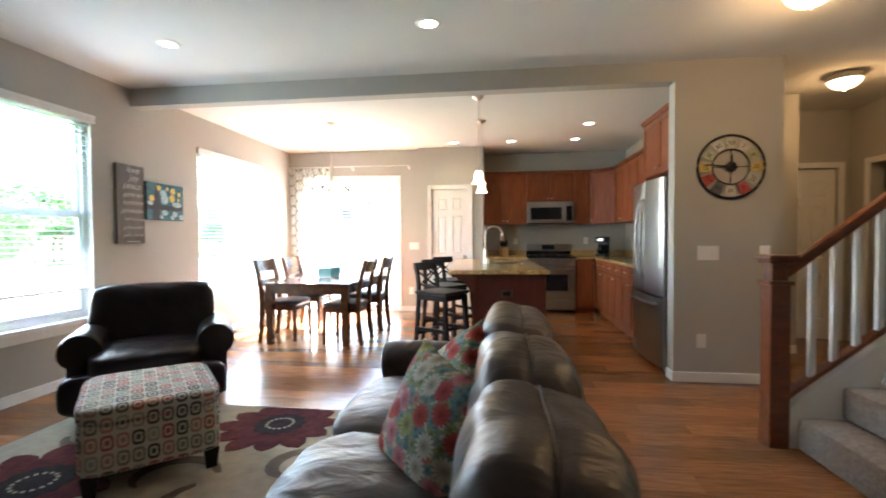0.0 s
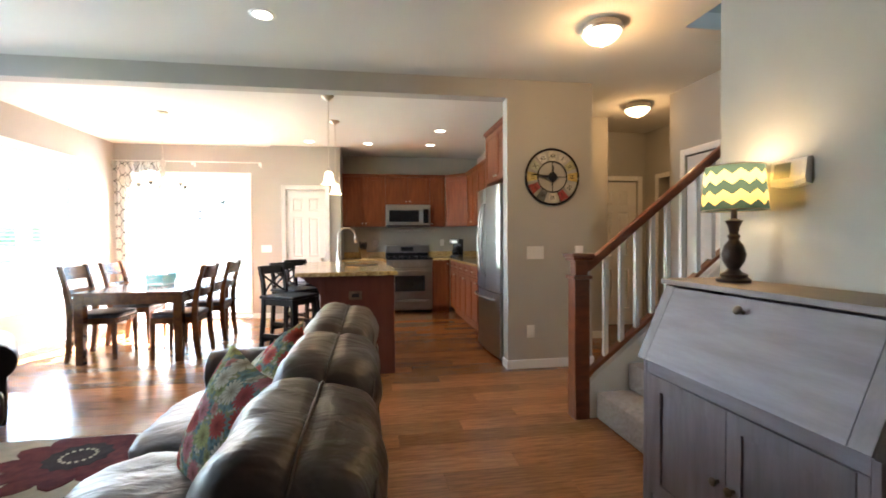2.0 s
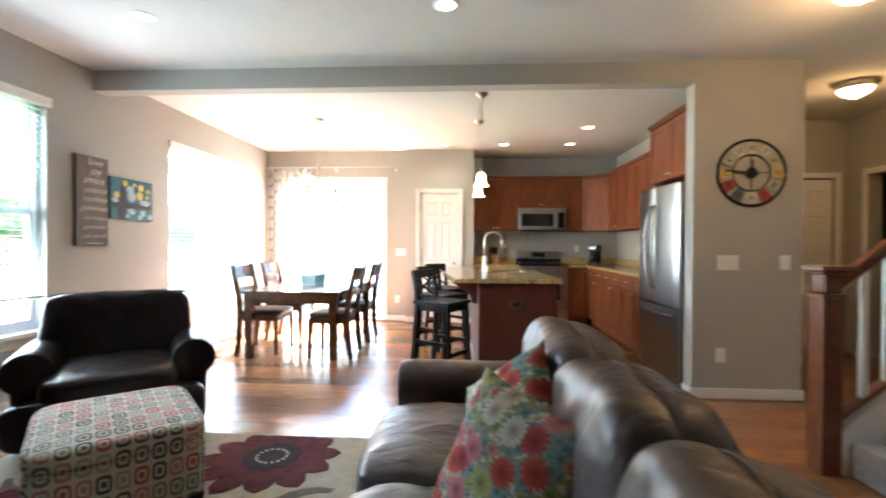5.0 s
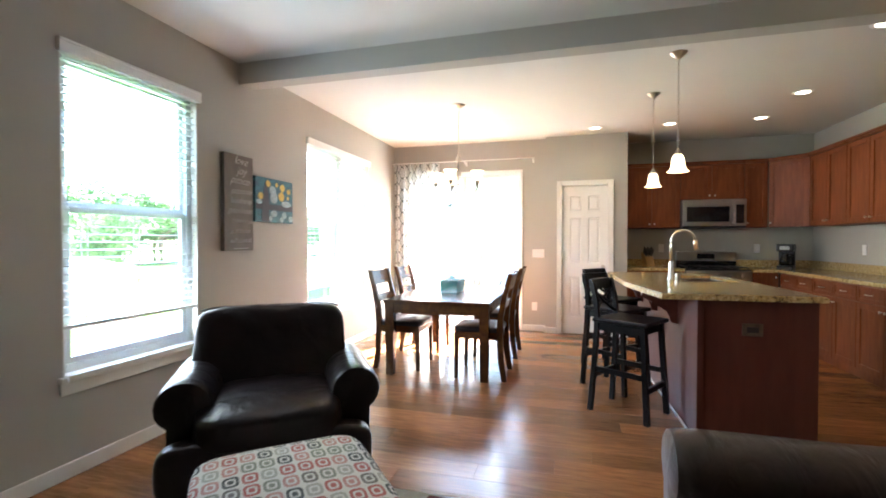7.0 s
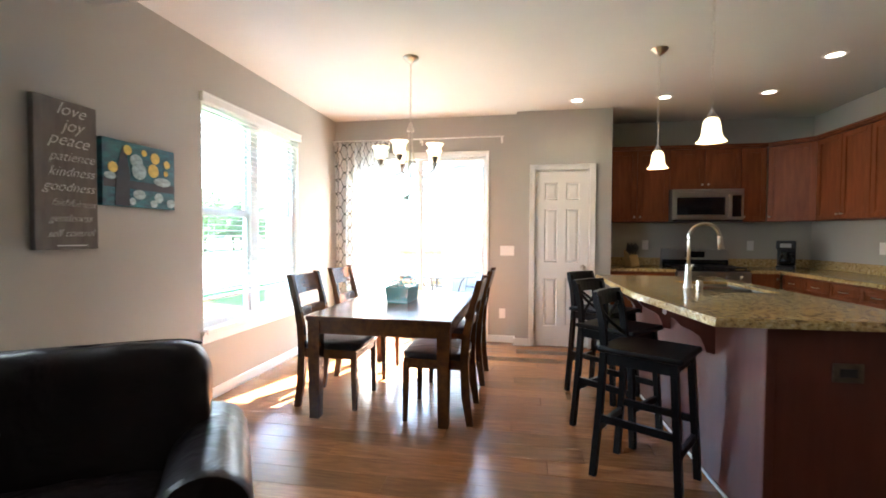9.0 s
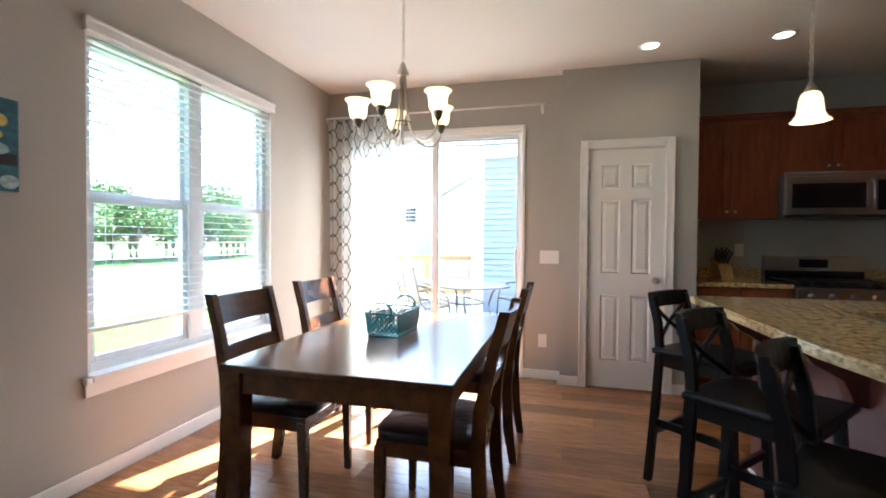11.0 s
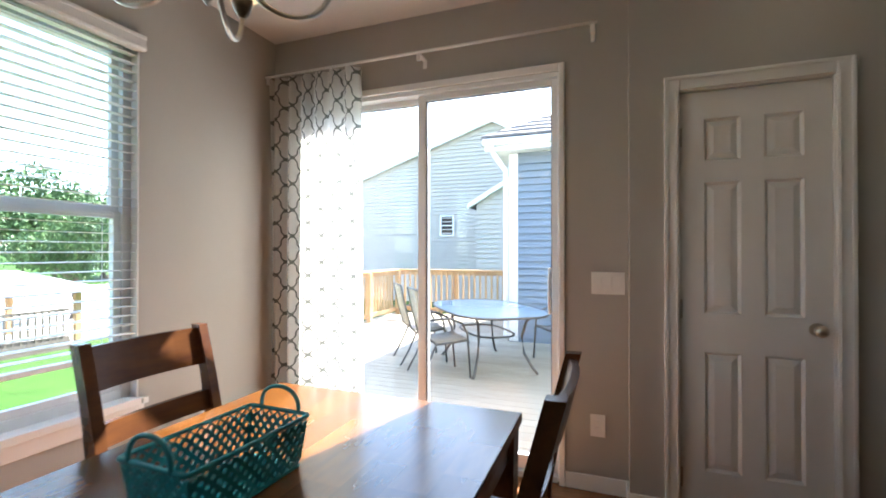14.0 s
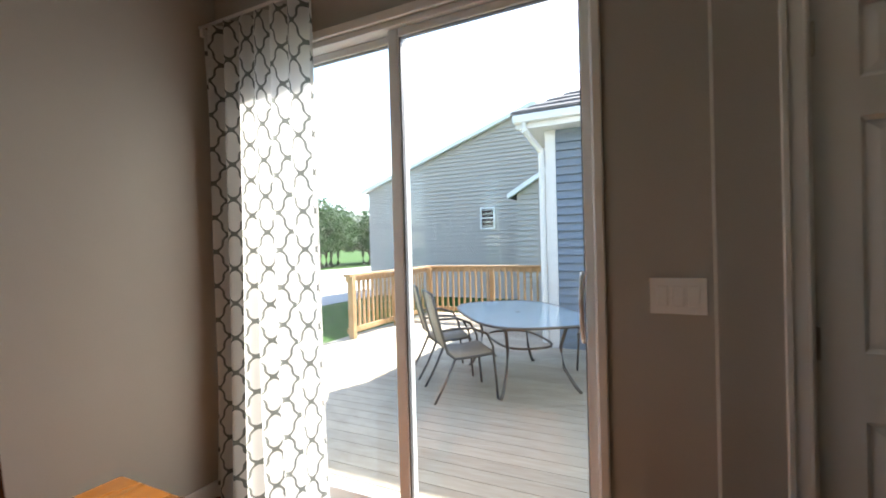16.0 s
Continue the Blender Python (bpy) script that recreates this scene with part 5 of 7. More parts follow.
# ---- lamps on the ceiling ----
def chain(name, p0, z1, mat, parent, n, r=0.008):
    bm = bmesh.new()
    dz = (z1 - p0[2]) / n
    for i in range(n):
        c = Vector((p0[0], p0[1], p0[2] + dz * (i + 0.5)))
        pts = []
        for k in range(10):
            a = k * math.tau / 10
            q = Vector((r * math.cos(a), 0, abs(dz) * 0.66 * math.sin(a)))
            if i % 2:
                q = Vector((0, q.x, q.z))
            pts.append(c + q)
        tube(bm, pts, 0.0017, 5, True)
    part(name, bm, mat, parent, "", True)

def chandelier():
    cx, cy = -1.985, 5.60
    e = thing("chandelier", pose(cx, cy, 0), "five-arm brushed nickel chandelier with lit bell glass shades", "chandelier")
    turned("canopy", [(0.008, H - 0.045), (0.02, H - 0.042), (0.055, H - 0.022), (0.066, H - 0.006), (0.066, H - 0.001)], NICKEL, e, smooth="auto")
    chain("chain", (0, 0, H - 0.045), 2.20, NICKEL, e, 22)
    turned("hub", [(0.004, 2.20), (0.012, 2.195), (0.02, 2.17), (0.03, 2.15), (0.031, 2.13), (0.024, 2.122)][::-1], NICKEL, e, smooth="auto")
    turned("finial", [(0.002, 1.757), (0.008, 1.764), (0.009, 1.777), (0.004, 1.787), (0.0045, 2.12)], NICKEL, e, seg=12)
    bar("ring", [(0.044 * math.cos(k * math.tau / 24), 0.044 * math.sin(k * math.tau / 24), 1.88) for k in range(24)], 0.0035, BRONZE, e, "", 6, True)
    for k in range(5):
        a = radians(120 + 72 * k)
        c, s = math.cos(a), math.sin(a)
        prof = [(0.014, 2.125), (0.018, 2.03), (0.030, 1.925), (0.055, 1.84), (0.10, 1.787), (0.155, 1.77), (0.205, 1.787), (0.235, 1.827), (0.243, 1.86)]
        # smooth the bend
        pts = []
        for i in range(len(prof) - 1):
            for q in range(4):
                t = q / 4
                p0 = prof[max(i - 1, 0)]; p1 = prof[i]; p2 = prof[i + 1]; p3 = prof[min(i + 2, len(prof) - 1)]
                w = [0.5 * (2 * p1[d] + (p2[d] - p0[d]) * t + (2 * p0[d] - 5 * p1[d] + 4 * p2[d] - p3[d]) * t * t + (3 * p1[d] - p0[d] - 3 * p2[d] + p3[d]) * t ** 3) for d in (0, 1)]
                pts.append((w[0] * c, w[0] * s, w[1]))
        pts.append((prof[-1][0] * c, prof[-1][0] * s, prof[-1][1]))
        arm = bar("arm", pts, 0.0058, NICKEL, e, "", 8)
        p = (0.243 * c, 0.243 * s, 0)
        turned("cup", [(0.006, 1.855), (0.017, 1.868), (0.024, 1.89), (0.026, 1.902)], BRONZE, arm, p, 16)
        turned("shade", [(0.026, 1.90), (0.041, 1.91), (0.048, 1.932), (0.049, 1.957), (0.052, 1.978), (0.061, 1.993), (0.071, 2.001)], SHADEGLASS, arm, p, 24, "lit frosted bell glass shade", True, False)
        lamp("chandelier_light", "POINT", 0.015, (1.0, 0.66, 0.32), pose(cx + p[0], cy + p[1], 2.0), radius=0.03)
chandelier()

def pendant(x, y):
    e = thing("pendant_lamp", pose(x, y, 0), "brushed nickel chain pendant with lit bell glass shade over the island", "pendant lamp", "pendants over the island")
    turned("canopy", [(0.006, H - 0.05), (0.018, H - 0.046), (0.05, H - 0.02), (0.062, H - 0.006), (0.062, H - 0.001)], NICKEL, e, smooth="auto")
    chain("chain", (0, 0, H - 0.05), 1.995, NICKEL, e, 28)
    turned("holder", [(0.024, 1.942), (0.025, 1.955), (0.015, 1.975), (0.005, 1.995)], NICKEL, e, seg=16)
    turned("shade", [(0.078, 1.812), (0.066, 1.823), (0.053, 1.845), (0.048, 1.88), (0.044, 1.915), (0.034, 1.94), (0.024, 1.945)], SHADEGLASS, e, label="lit frosted bell glass shade", smooth=True, caps=False)
    lamp("pendant_light", "POINT", 0.045, WARM, pose(x, y, 1.84), radius=0.03)
pendant(-0.046, 4.767)
pendant(-0.055, 5.757)

def recessed(x, y, w=0.42):
    e = thing("recessed_light", pose(x, y, H), "lit white recessed ceiling downlight", "recessed light", "recessed ceiling lights")
    turned("trim_ring", [(0.060, -0.006), (0.078, -0.006), (0.086, -0.002), (0.087, 0.0)], WHITEPLASTIC, e, seg=28, caps=False)
    turned("lens", [(0.061, -0.0045), (0.03, -0.007), (0.002, -0.008)][::-1], CANGLOW, e, seg=28)
    lamp("downlight", "SPOT", w, (1.0, 0.80, 0.56), pose(x, y, H - 0.012), radius=0.05, spot=radians(125))
for x, y in ((-2.32, 3.15), (-0.31, 3.10), (1.17, 4.61), (-0.53, 7.0), (0.346, 7.03), (1.33, 6.09), (1.31, 7.02)):
    recessed(x, y, 0.11 if x > 1 else (0.42 if x == -0.53 else 0.2))

def flush_light(x, y, w):
    e = thing("ceiling_light", pose(x, y, H), "brushed nickel flush ceiling light with lit glass dome", "ceiling light", "flush ceiling lights")
    turned("pan", [(0.135, -0.058), (0.142, -0.05), (0.144, -0.035), (0.133, -0.028), (0.135, -0.012), (0.126, 0.0)], NICKEL, e, seg=32)
    turned("dome", [(0.004, -0.135), (0.045, -0.13), (0.086, -0.112), (0.117, -0.083), (0.131, -0.058)], DOMEGLASS, e, seg=32, label="lit alabaster glass dome", smooth=True)
    turned("finial", [(0.003, -0.152), (0.009, -0.146), (0.009, -0.139), (0.005, -0.134)], NICKEL, e, seg=10)
    lamp("hall_light", "POINT", w, (1.0, 0.58, 0.25), pose(x, y, H - 0.17), radius=0.06)
flush_light(1.995, 2.92, 0.34)
flush_light(3.33, 4.6, 0.2)

# ---- things on the walls ----
def plate(name, m, w, h, kinds, label):
    """A cover plate facing -y with toggles ('s') or sockets ('o')."""
    e = thing(name, m, label, "light switch" if "s" in kinds else "power outlet", "wall plates")
    boxes("cover_plate", [(-w / 2, w / 2, -0.006, 0, -h / 2, h / 2)], WHITEPLASTIC, e, 0.002)
    n = len(kinds)
    for i, k in enumerate(kinds):
        x = (i - (n - 1) / 2) * 0.046
        if k == "s":
            boxes("rocker", [(x - 0.0165, x + 0.0165, -0.010, -0.004, -0.033, 0.033)], TRIM, e, 0.002)
        else:
            for z in (-0.02, 0.02):
                boxes("socket", [(x - 0.015, x + 0.015, -0.0085, -0.004, z - 0.013, z + 0.013)], TRIM, e, 0.003)
    return e
plate("light_switch", pose(1.922, FY, 1.10), 0.168, 0.12, "sss", "white three-gang light switch on the clock wall")
plate("light_switch", pose(2.365, FY, 1.105), 0.08, 0.115, "s", "white single light switch on the clock wall")
plate("power_outlet", pose(1.874, FY, 0.352), 0.075, 0.118, "o", "white power outlet low on the clock wall")
plate("light_switch", pose(-1.264, SY, 1.107), 0.166, 0.118, "sss", "white three-gang light switch beside the patio door")
plate("power_outlet", pose(-1.316, SY, 0.35), 0.075, 0.118, "o", "white power outlet beside the patio door")
plate("power_outlet", pose(LX, 4.62, 0.36, 0, 0, 90), 0.075, 0.118, "o", "white power outlet below the painting")

def text_mesh(txt, size, mat, parent, m, name="lettering", align="CENTER", shear=0.0, thin=0.0):
    cu = bpy.data.curves.new(name, "FONT")
    cu.body, cu.size, cu.align_x, cu.extrude, cu.shear = txt, size, align, 0.0008, shear
    cu.offset = thin
    ob = bpy.data.objects.new(name, cu)
    scene.collection.objects.link(ob)
    me = bpy.data.meshes.new_from_object(ob.evaluated_get(bpy.context.evaluated_depsgraph_get()))
    bpy.data.objects.remove(ob)
    bpy.data.curves.remove(cu)
    o = part(name, me, mat, parent)
    o.matrix_basis = m
    return o

BARNWOOD = material("weathered_board", (0.16, 0.135, 0.115), 0.8, vary=0.3, scale=3, stretch=(8, 8, 1.5), bump=0.2, bump_scale=50, second=(0.10, 0.083, 0.07))
CHALK = material("white_letter_paint", (0.62, 0.61, 0.58), 0.8, vary=0.15, scale=30)
def word_sign():
    e = thing("wall_sign", pose(LX, 3.993, 1.585, 0, 0, 90), "weathered grey wooden sign with white brush lettering", "wall sign")
    boxes("board", [(-0.165, 0.165, -0.035, 0, -0.385, 0.385)], BARNWOOD, e, 0.003)
    words = ("love", "joy", "peace", "patience", "kindness", "goodness", "faithfulness", "gentleness", "self control")
    for i, wd in enumerate(words):
        text_mesh(wd, 0.092 if len(wd) < 6 else (0.072 if len(wd) < 9 else 0.054), CHALK, e, pose(0.02 + 0.012 * math.sin(i * 2.3), -0.0355, 0.31 - i * 0.0785, 90, random.Random(i).uniform(-2, 2)), shear=0.42, thin=-0.0012)
    boxes("underline", [(-0.06, 0.10, -0.0365, -0.0345, -0.368, -0.363)], CHALK, e)
word_sign()

def painting():
    e = thing("canvas_painting", pose(LX, 4.455, 1.64, 0, 0, 90), "teal canvas painting of glowing moons above a dark tree", "painting")
    cv = material("teal_canvas", (0.015, 0.16, 0.20), 0.6, vary=0.5, scale=9, stretch=(2, 1, 5), bump=0.3, bump_scale=200, second=(0.012, 0.055, 0.09))
    boxes("canvas", [(-0.268, 0.268, -0.035, 0, -0.195, 0.195)], cv, e, 0.003)
    moon = material("yellow_paint", (0.62, 0.47, 0.10), 0.6, vary=0.2, scale=30)
    pale = material("pale_blue_paint", (0.34, 0.47, 0.50), 0.6, vary=0.4, scale=40)
    dark = material("night_paint", (0.012, 0.014, 0.022), 0.6, vary=0.3, scale=20)
    def disc(name, x, z, r, mat, lift, sx=1.0, n=16):
        bm = bmesh.new()
        lathe(bm, [(r, 0), (r * 0.96, 0.0016)], n)
        o = part(name, bm, mat, e)
        o.matrix_basis = pose(x, -0.0345 - lift, z, 90) @ Matrix.Diagonal((sx, 1, 1, 1))
    boxes("horizon_band", [(-0.26, 0.26, -0.0362, -0.034, -0.085, -0.035)], dark, e)
    bm = bmesh.new()
    flat_shape(bm, [(-0.19, -0.19), (-0.09, -0.19), (-0.085, 0.0), (-0.105, 0.11), (-0.135, 0.165), (-0.16, 0.08), (-0.18, 0.0)], 0.0, 0.003)
    o = part("tree_shape", bm, dark, e)
    o.matrix_basis = pose(0, -0.0345, 0, 90)
    for x, z, r in ((-0.20, 0.03, 0.032), (-0.10, 0.145, 0.03), (0.02, 0.145, 0.02), (0.105, 0.125, 0.036), (0.09, 0.045, 0.043), (0.20, 0.10, 0.026), (0.19, 0.04, 0.018)):
        disc("moon", x, z, r, moon, 0.002)
    for x, z, r, s in ((-0.02, 0.03, 0.055, 1.0), (-0.04, 0.09, 0.04, 1.2), (-0.02, -0.115, 0.03, 1.6), (0.13, -0.125, 0.033, 1.1), (0.09, -0.165, 0.024, 1.2), (0.23, -0.155, 0.03, 1.2), (-0.07, -0.16, 0.022, 1.1), (0.16, -0.02, 0.03, 2.4), (-0.22, -0.02, 0.022, 1.8)):
        disc("brush_dab", x, z, r, pale, 0.0035, s, 12)
painting()

def wall_clock():
    e = thing("wall_clock", pose(2.09, FY, 1.82), "round dark metal wall clock with coloured number plates", "wall clock")
    R = 0.262
    for r, t in ((R, 0.0105), (0.145, 0.005)):
        bar("ring", [(r * math.cos(k * math.tau / 60), -0.012, r * math.sin(k * math.tau / 60)) for k in range(60)], t, BLACKWOOD, e, "", 8, True)
    cols = [(0.50, 0.47, 0.38), (0.46, 0.44, 0.38), (0.36, 0.34, 0.18), (0.50, 0.36, 0.10), (0.42, 0.40, 0.34), (0.32, 0.05, 0.045), (0.52, 0.49, 0.42), (0.10, 0.11, 0.11), (0.36, 0.06, 0.05), (0.56, 0.44, 0.14), (0.40, 0.42, 0.30), (0.55, 0.53, 0.48), (0.52, 0.5, 0.44), (0.40, 0.07, 0.05)]
    roman = ("XII", "I", "II", "III", "IIII", "V", "VI", "VII", "VIII", "IX", "X", "XI")
    mats = [material("number_plate_paint", c, 0.6, vary=0.25, scale=30) for c in cols[:12]]
    for i in range(12):
        a = 90 - 30 * i
        m = pose(0, 0, 0, 0, 90 - a, 0)
        for lo, hi in ((0.155, 0.248),):
            bm = bmesh.new()
            vs = [(-0.030, lo), (0.030, lo), (0.047, hi), (-0.047, hi)]
            fr, bk = [bm.verts.new((x, -0.016, z)) for x, z in vs], [bm.verts.new((x, -0.010, z)) for x, z in vs]
            bm.faces.new(fr); bm.faces.new(bk[::-1])
            for k in range(4):
                bm.faces.new((fr[k], bk[k], bk[(k + 1) % 4], fr[(k + 1) % 4]))
            p = part("number_plate", bm, mats[i], e)
            p.matrix_basis = m
        text_mesh(roman[i], 0.055, BLACKWOOD, e, m @ pose(0, -0.0162, 0.178, 90), "numeral")
    turned("hub", [(0.042, 0), (0.044, 0.012), (0.02, 0.02), (0.002, 0.022)], BLACKWOOD, e).matrix_basis = pose(0, -0.008, 0, 90)
    for a, L_, w in ((2, 0.10, 0.008), (-84, 0.20, 0.006)):
        bm = bmesh.new()
        box(bm, -w, w, -0.024, -0.021, -0.05, L_)
        part("clock_pointer", bm, BLACKWOOD, e).matrix_basis = pose(0, 0, 0, 0, a, 0)
    for a in (0, 90, 180, 270):
        bm = bmesh.new()
        box(bm, -0.003, 0.003, -0.014, -0.010, 0.03, 0.15)
        part("spoke", bm, BLACKWOOD, e).matrix_basis = pose(0, 0, 0, 0, a, 0)
wall_clock()

def sensor():
    e = thing("alarm_sensor", pose(FX1, FY + 0.05, 2.50), "small white alarm sensor high on the wall corner", "sensor")
    boxes("housing", [(0, 0.03, -0.02, 0.02, -0.03, 0.03)], WHITEPLASTIC, e, 0.006)
sensor()
# curved pull on the sliding panel
pull = bar("pull_handle", [(SX1 - 0.055, 0.03 - 0.038 * math.sin(math.pi * i / 12) ** 0.6, 0.93 + 0.25 * i / 12) for i in range(13)], 0.009, WHITEPLASTIC, slide, "white pull handle", 8)

# ---- kitchen ----
def granite():
    m = material("granite", (0.5, 0.4, 0.25), 0.14, spec=0.5)
    n, l = m.node_tree.nodes, m.node_tree.links
    tc = n.new("ShaderNodeTexCoord")
    a, b, v = n.new("ShaderNodeTexNoise"), n.new("ShaderNodeTexNoise"), n.new("ShaderNodeTexVoronoi")
    a.inputs["Scale"].default_value, a.inputs["Detail"].default_value, a.inputs["Roughness"].default_value = 40, 8, 0.72
    b.inputs["Scale"].default_value, b.inputs["Detail"].default_value = 60, 5
    v.inputs["Scale"].default_value = 95
    for q in (a, b, v):
        l.new(tc.outputs["Object"], q.inputs["Vector"])
    r = n.new("ShaderNodeValToRGB")
    r.color_ramp.elements[0].position, r.color_ramp.elements[0].color = 0.34, (0.10, 0.075, 0.055, 1)
    r.color_ramp.elements[1].position, r.color_ramp.elements[1].color = 0.66, (0.62, 0.53, 0.36, 1)
    x = r.color_ramp.elements.new(0.45); x.color = (0.44, 0.30, 0.125, 1)
    x = r.color_ramp.elements.new(0.55); x.color = (0.55, 0.41, 0.19, 1)
    l.new(a.outputs["Fac"], r.inputs[0])
    d = n.new("ShaderNodeValToRGB")
    d.color_ramp.elements[0].position, d.color_ramp.elements[0].color = 0.33, (0.25, 0.22, 0.2, 1)
    d.color_ramp.elements[1].position, d.color_ramp.elements[1].color = 0.46, (1, 1, 1, 1)
    l.new(b.outputs["Fac"], d.inputs[0])
    mx = n.new("ShaderNodeMix")
    mx.data_type, mx.blend_type = "RGBA", "MULTIPLY"
    mx.inputs["Factor"].default_value = 0.7
    l.new(r.outputs[0], mx.inputs[6]); l.new(d.outputs[0], mx.inputs[7])
    l.new(mx.outputs[2], n["Principled BSDF"].inputs["Base Color"])
    return m
GRANITE = granite()

def cabinet_door(parent, w, h, m, knob_x, knob_z, drawer=False):
    """A recessed-panel door facing -y, from (0, 0)."""
    s = 0.055 if not drawer else 0.03
    bm = bmesh.new()
    for q in ((0, s, 0, 0.02, 0, h), (w - s, w, 0, 0.02, 0, h), (s, w - s, 0, 0.02, 0, s), (s, w - s, 0, 0.02, h - s, h)):
        box(bm, *q, 0.0025)
    d = part("drawer_front" if drawer else "cabinet_door", bm, CHERRY, parent)
    d.matrix_basis = m
    boxes("door_panel", [(s - 0.004, w - s + 0.004, 0.009, 0.018, s - 0.004, h - s + 0.004)], CHERRY, d)
    if knob_x is not None:
        if drawer:
            bm = bmesh.new()
            tube(bm, [(w / 2 - 0.045, 0, h / 2), (w / 2 - 0.04, -0.018, h / 2), (w / 2 - 0.02, -0.026, h / 2), (w / 2 + 0.02, -0.026, h / 2), (w / 2 + 0.04, -0.018, h / 2), (w / 2 + 0.045, 0, h / 2)], 0.004, 6)
            part("pull", bm, NICKEL, d, "", True)
        else:
            knob(d, (knob_x, 0.0, knob_z), (0, -1, 0), NICKEL, 0.012)
    return d

def cabinet(name, m, w, depth, z0, z1, doors, label, knob_low=True, drawers=0, toe=False, crown=False):
    """A cabinet whose front looks along -y; m puts its front left corner."""
    e = thing(name, m, label, "cabinet", "cherry kitchen cabinets")
    boxes("carcass", [(0, w, 0.021, depth, z0, z1)], CHERRY, e, 0.001)
    top = z1
    if drawers:
        dh = 0.15
        dw = w / drawers
        for i in range(drawers):
            cabinet_door(e, dw - 0.006, dh - 0.012, pose(i * dw + 0.003, 0, z1 - dh), dw / 2, 0.07, True)
        top = z1 - dh - 0.004
    if doors:
        dw = w / doors
        for i in range(doors):
            if doors == 1:
                kx = 0.03 if knob_low else dw - 0.035
            else:
                kx = dw - 0.035 if i % 2 == 0 else 0.03
            h = top - z0 - 0.012
            cabinet_door(e, dw - 0.005, h, pose(i * dw + 0.0025, 0, z0 + 0.006), kx, 0.05 if knob_low else h - 0.05)
    if toe:
        boxes("toe_kick", [(0, w, 0.075, depth, 0.0, z0 - 0.001)], CHERRY, e)
    if crown:
        boxes("crown_moulding", [(0, w, -0.012, depth, z1 + 0.001, z1 + 0.02), (0, w, -0.026, depth, z1 + 0.02, z1 + 0.045)], CHERRY, e, 0.004)
    return e

UZ0, UZ1 = 1.462, 2.315
UY = KY - 0.335
cabinet("upper_cabinet", pose(-0.095, UY, 0), 0.722, 0.33, UZ0, UZ1, 2, "cherry wall cabinet with two recessed-panel doors", crown=True)
cabinet("upper_cabinet", pose(0.630, UY, 0), 0.765, 0.33, 1.84, UZ1, 2, "short cherry wall cabinet above the microwave", crown=True)
cabinet("upper_cabinet", pose(1.398, UY, 0), 0.270, 0.33, UZ0, UZ1, 1, "narrow cherry wall cabinet beside the microwave", crown=True)
dg = math.hypot(0.32, 0.32)
cabinet("corner_cabinet", pose(1.672, UY, 0, 0, 0, -45), dg, 0.20, UZ0, UZ1, 1, "diagonal cherry corner wall cabinet", crown=True)
UX = KX - 0.335
for y1, n in ((7.44, 2), (6.68, 2), (5.92, 2)):
    cabinet("upper_cabinet", pose(UX, y1, 0, 0, 0, -90), 0.757, 0.33, UZ0, UZ1, n, "cherry wall cabinet on the side wall", crown=True)
cabinet("fridge_cabinet", pose(1.72, 5.13, 0, 0, 0, -90), 0.93, 0.598, 1.86, 2.42, 2, "deep cherry cabinet above the refrigerator", crown=True)
BZ0, BZ1, CY = 0.10, 0.882, KY - 0.62
cabinet("base_cabinet", pose(-0.095, CY, 0), 0.722, 0.615, BZ0, BZ1, 2, "cherry base cabinet with drawers beside the range", False, 2, True)
cabinet("base_cabinet", pose(1.398, CY, 0), 0.29, 0.615, BZ0, BZ1, 1, "narrow cherry base cabinet beside the range", False, 0, True)
CX = KX - 0.62
for y1 in (7.47, 6.70, 5.93):
    cabinet("base_cabinet", pose(CX, y1, 0, 0, 0, -90), 0.767, 0.615, BZ0, BZ1, 2, "cherry base cabinet with drawers on the side wall", False, 2, True)

def worktop(name, specs, label):
    e = thing(name, pose(0, 0, 0), label, "countertop")
    boxes("slab", specs, GRANITE, e, 0.006)
    return e
w1 = worktop("countertop", [(-0.098, 0.624, CY - 0.025, KY - 0.002, 0.884, 0.92)], "speckled tan granite countertop beside the range")
boxes("backsplash", [(-0.098, 0.624, KY - 0.022, KY - 0.002, 0.921, 1.02)], GRANITE, w1, 0.003)
w2 = worktop("countertop", [(1.400, KX - 0.002, CY - 0.025, KY - 0.002, 0.884, 0.92), (CX - 0.025, KX - 0.002, 5.16, CY - 0.0255, 0.884, 0.92)], "speckled tan granite countertop turning the kitchen corner")
boxes("backsplash", [(1.400, KX - 0.024, KY - 0.022, KY - 0.002, 0.921, 1.02), (KX - 0.022, KX - 0.002, 5.16, KY - 0.002, 0.921, 1.02)], GRANITE, w2, 0.003)

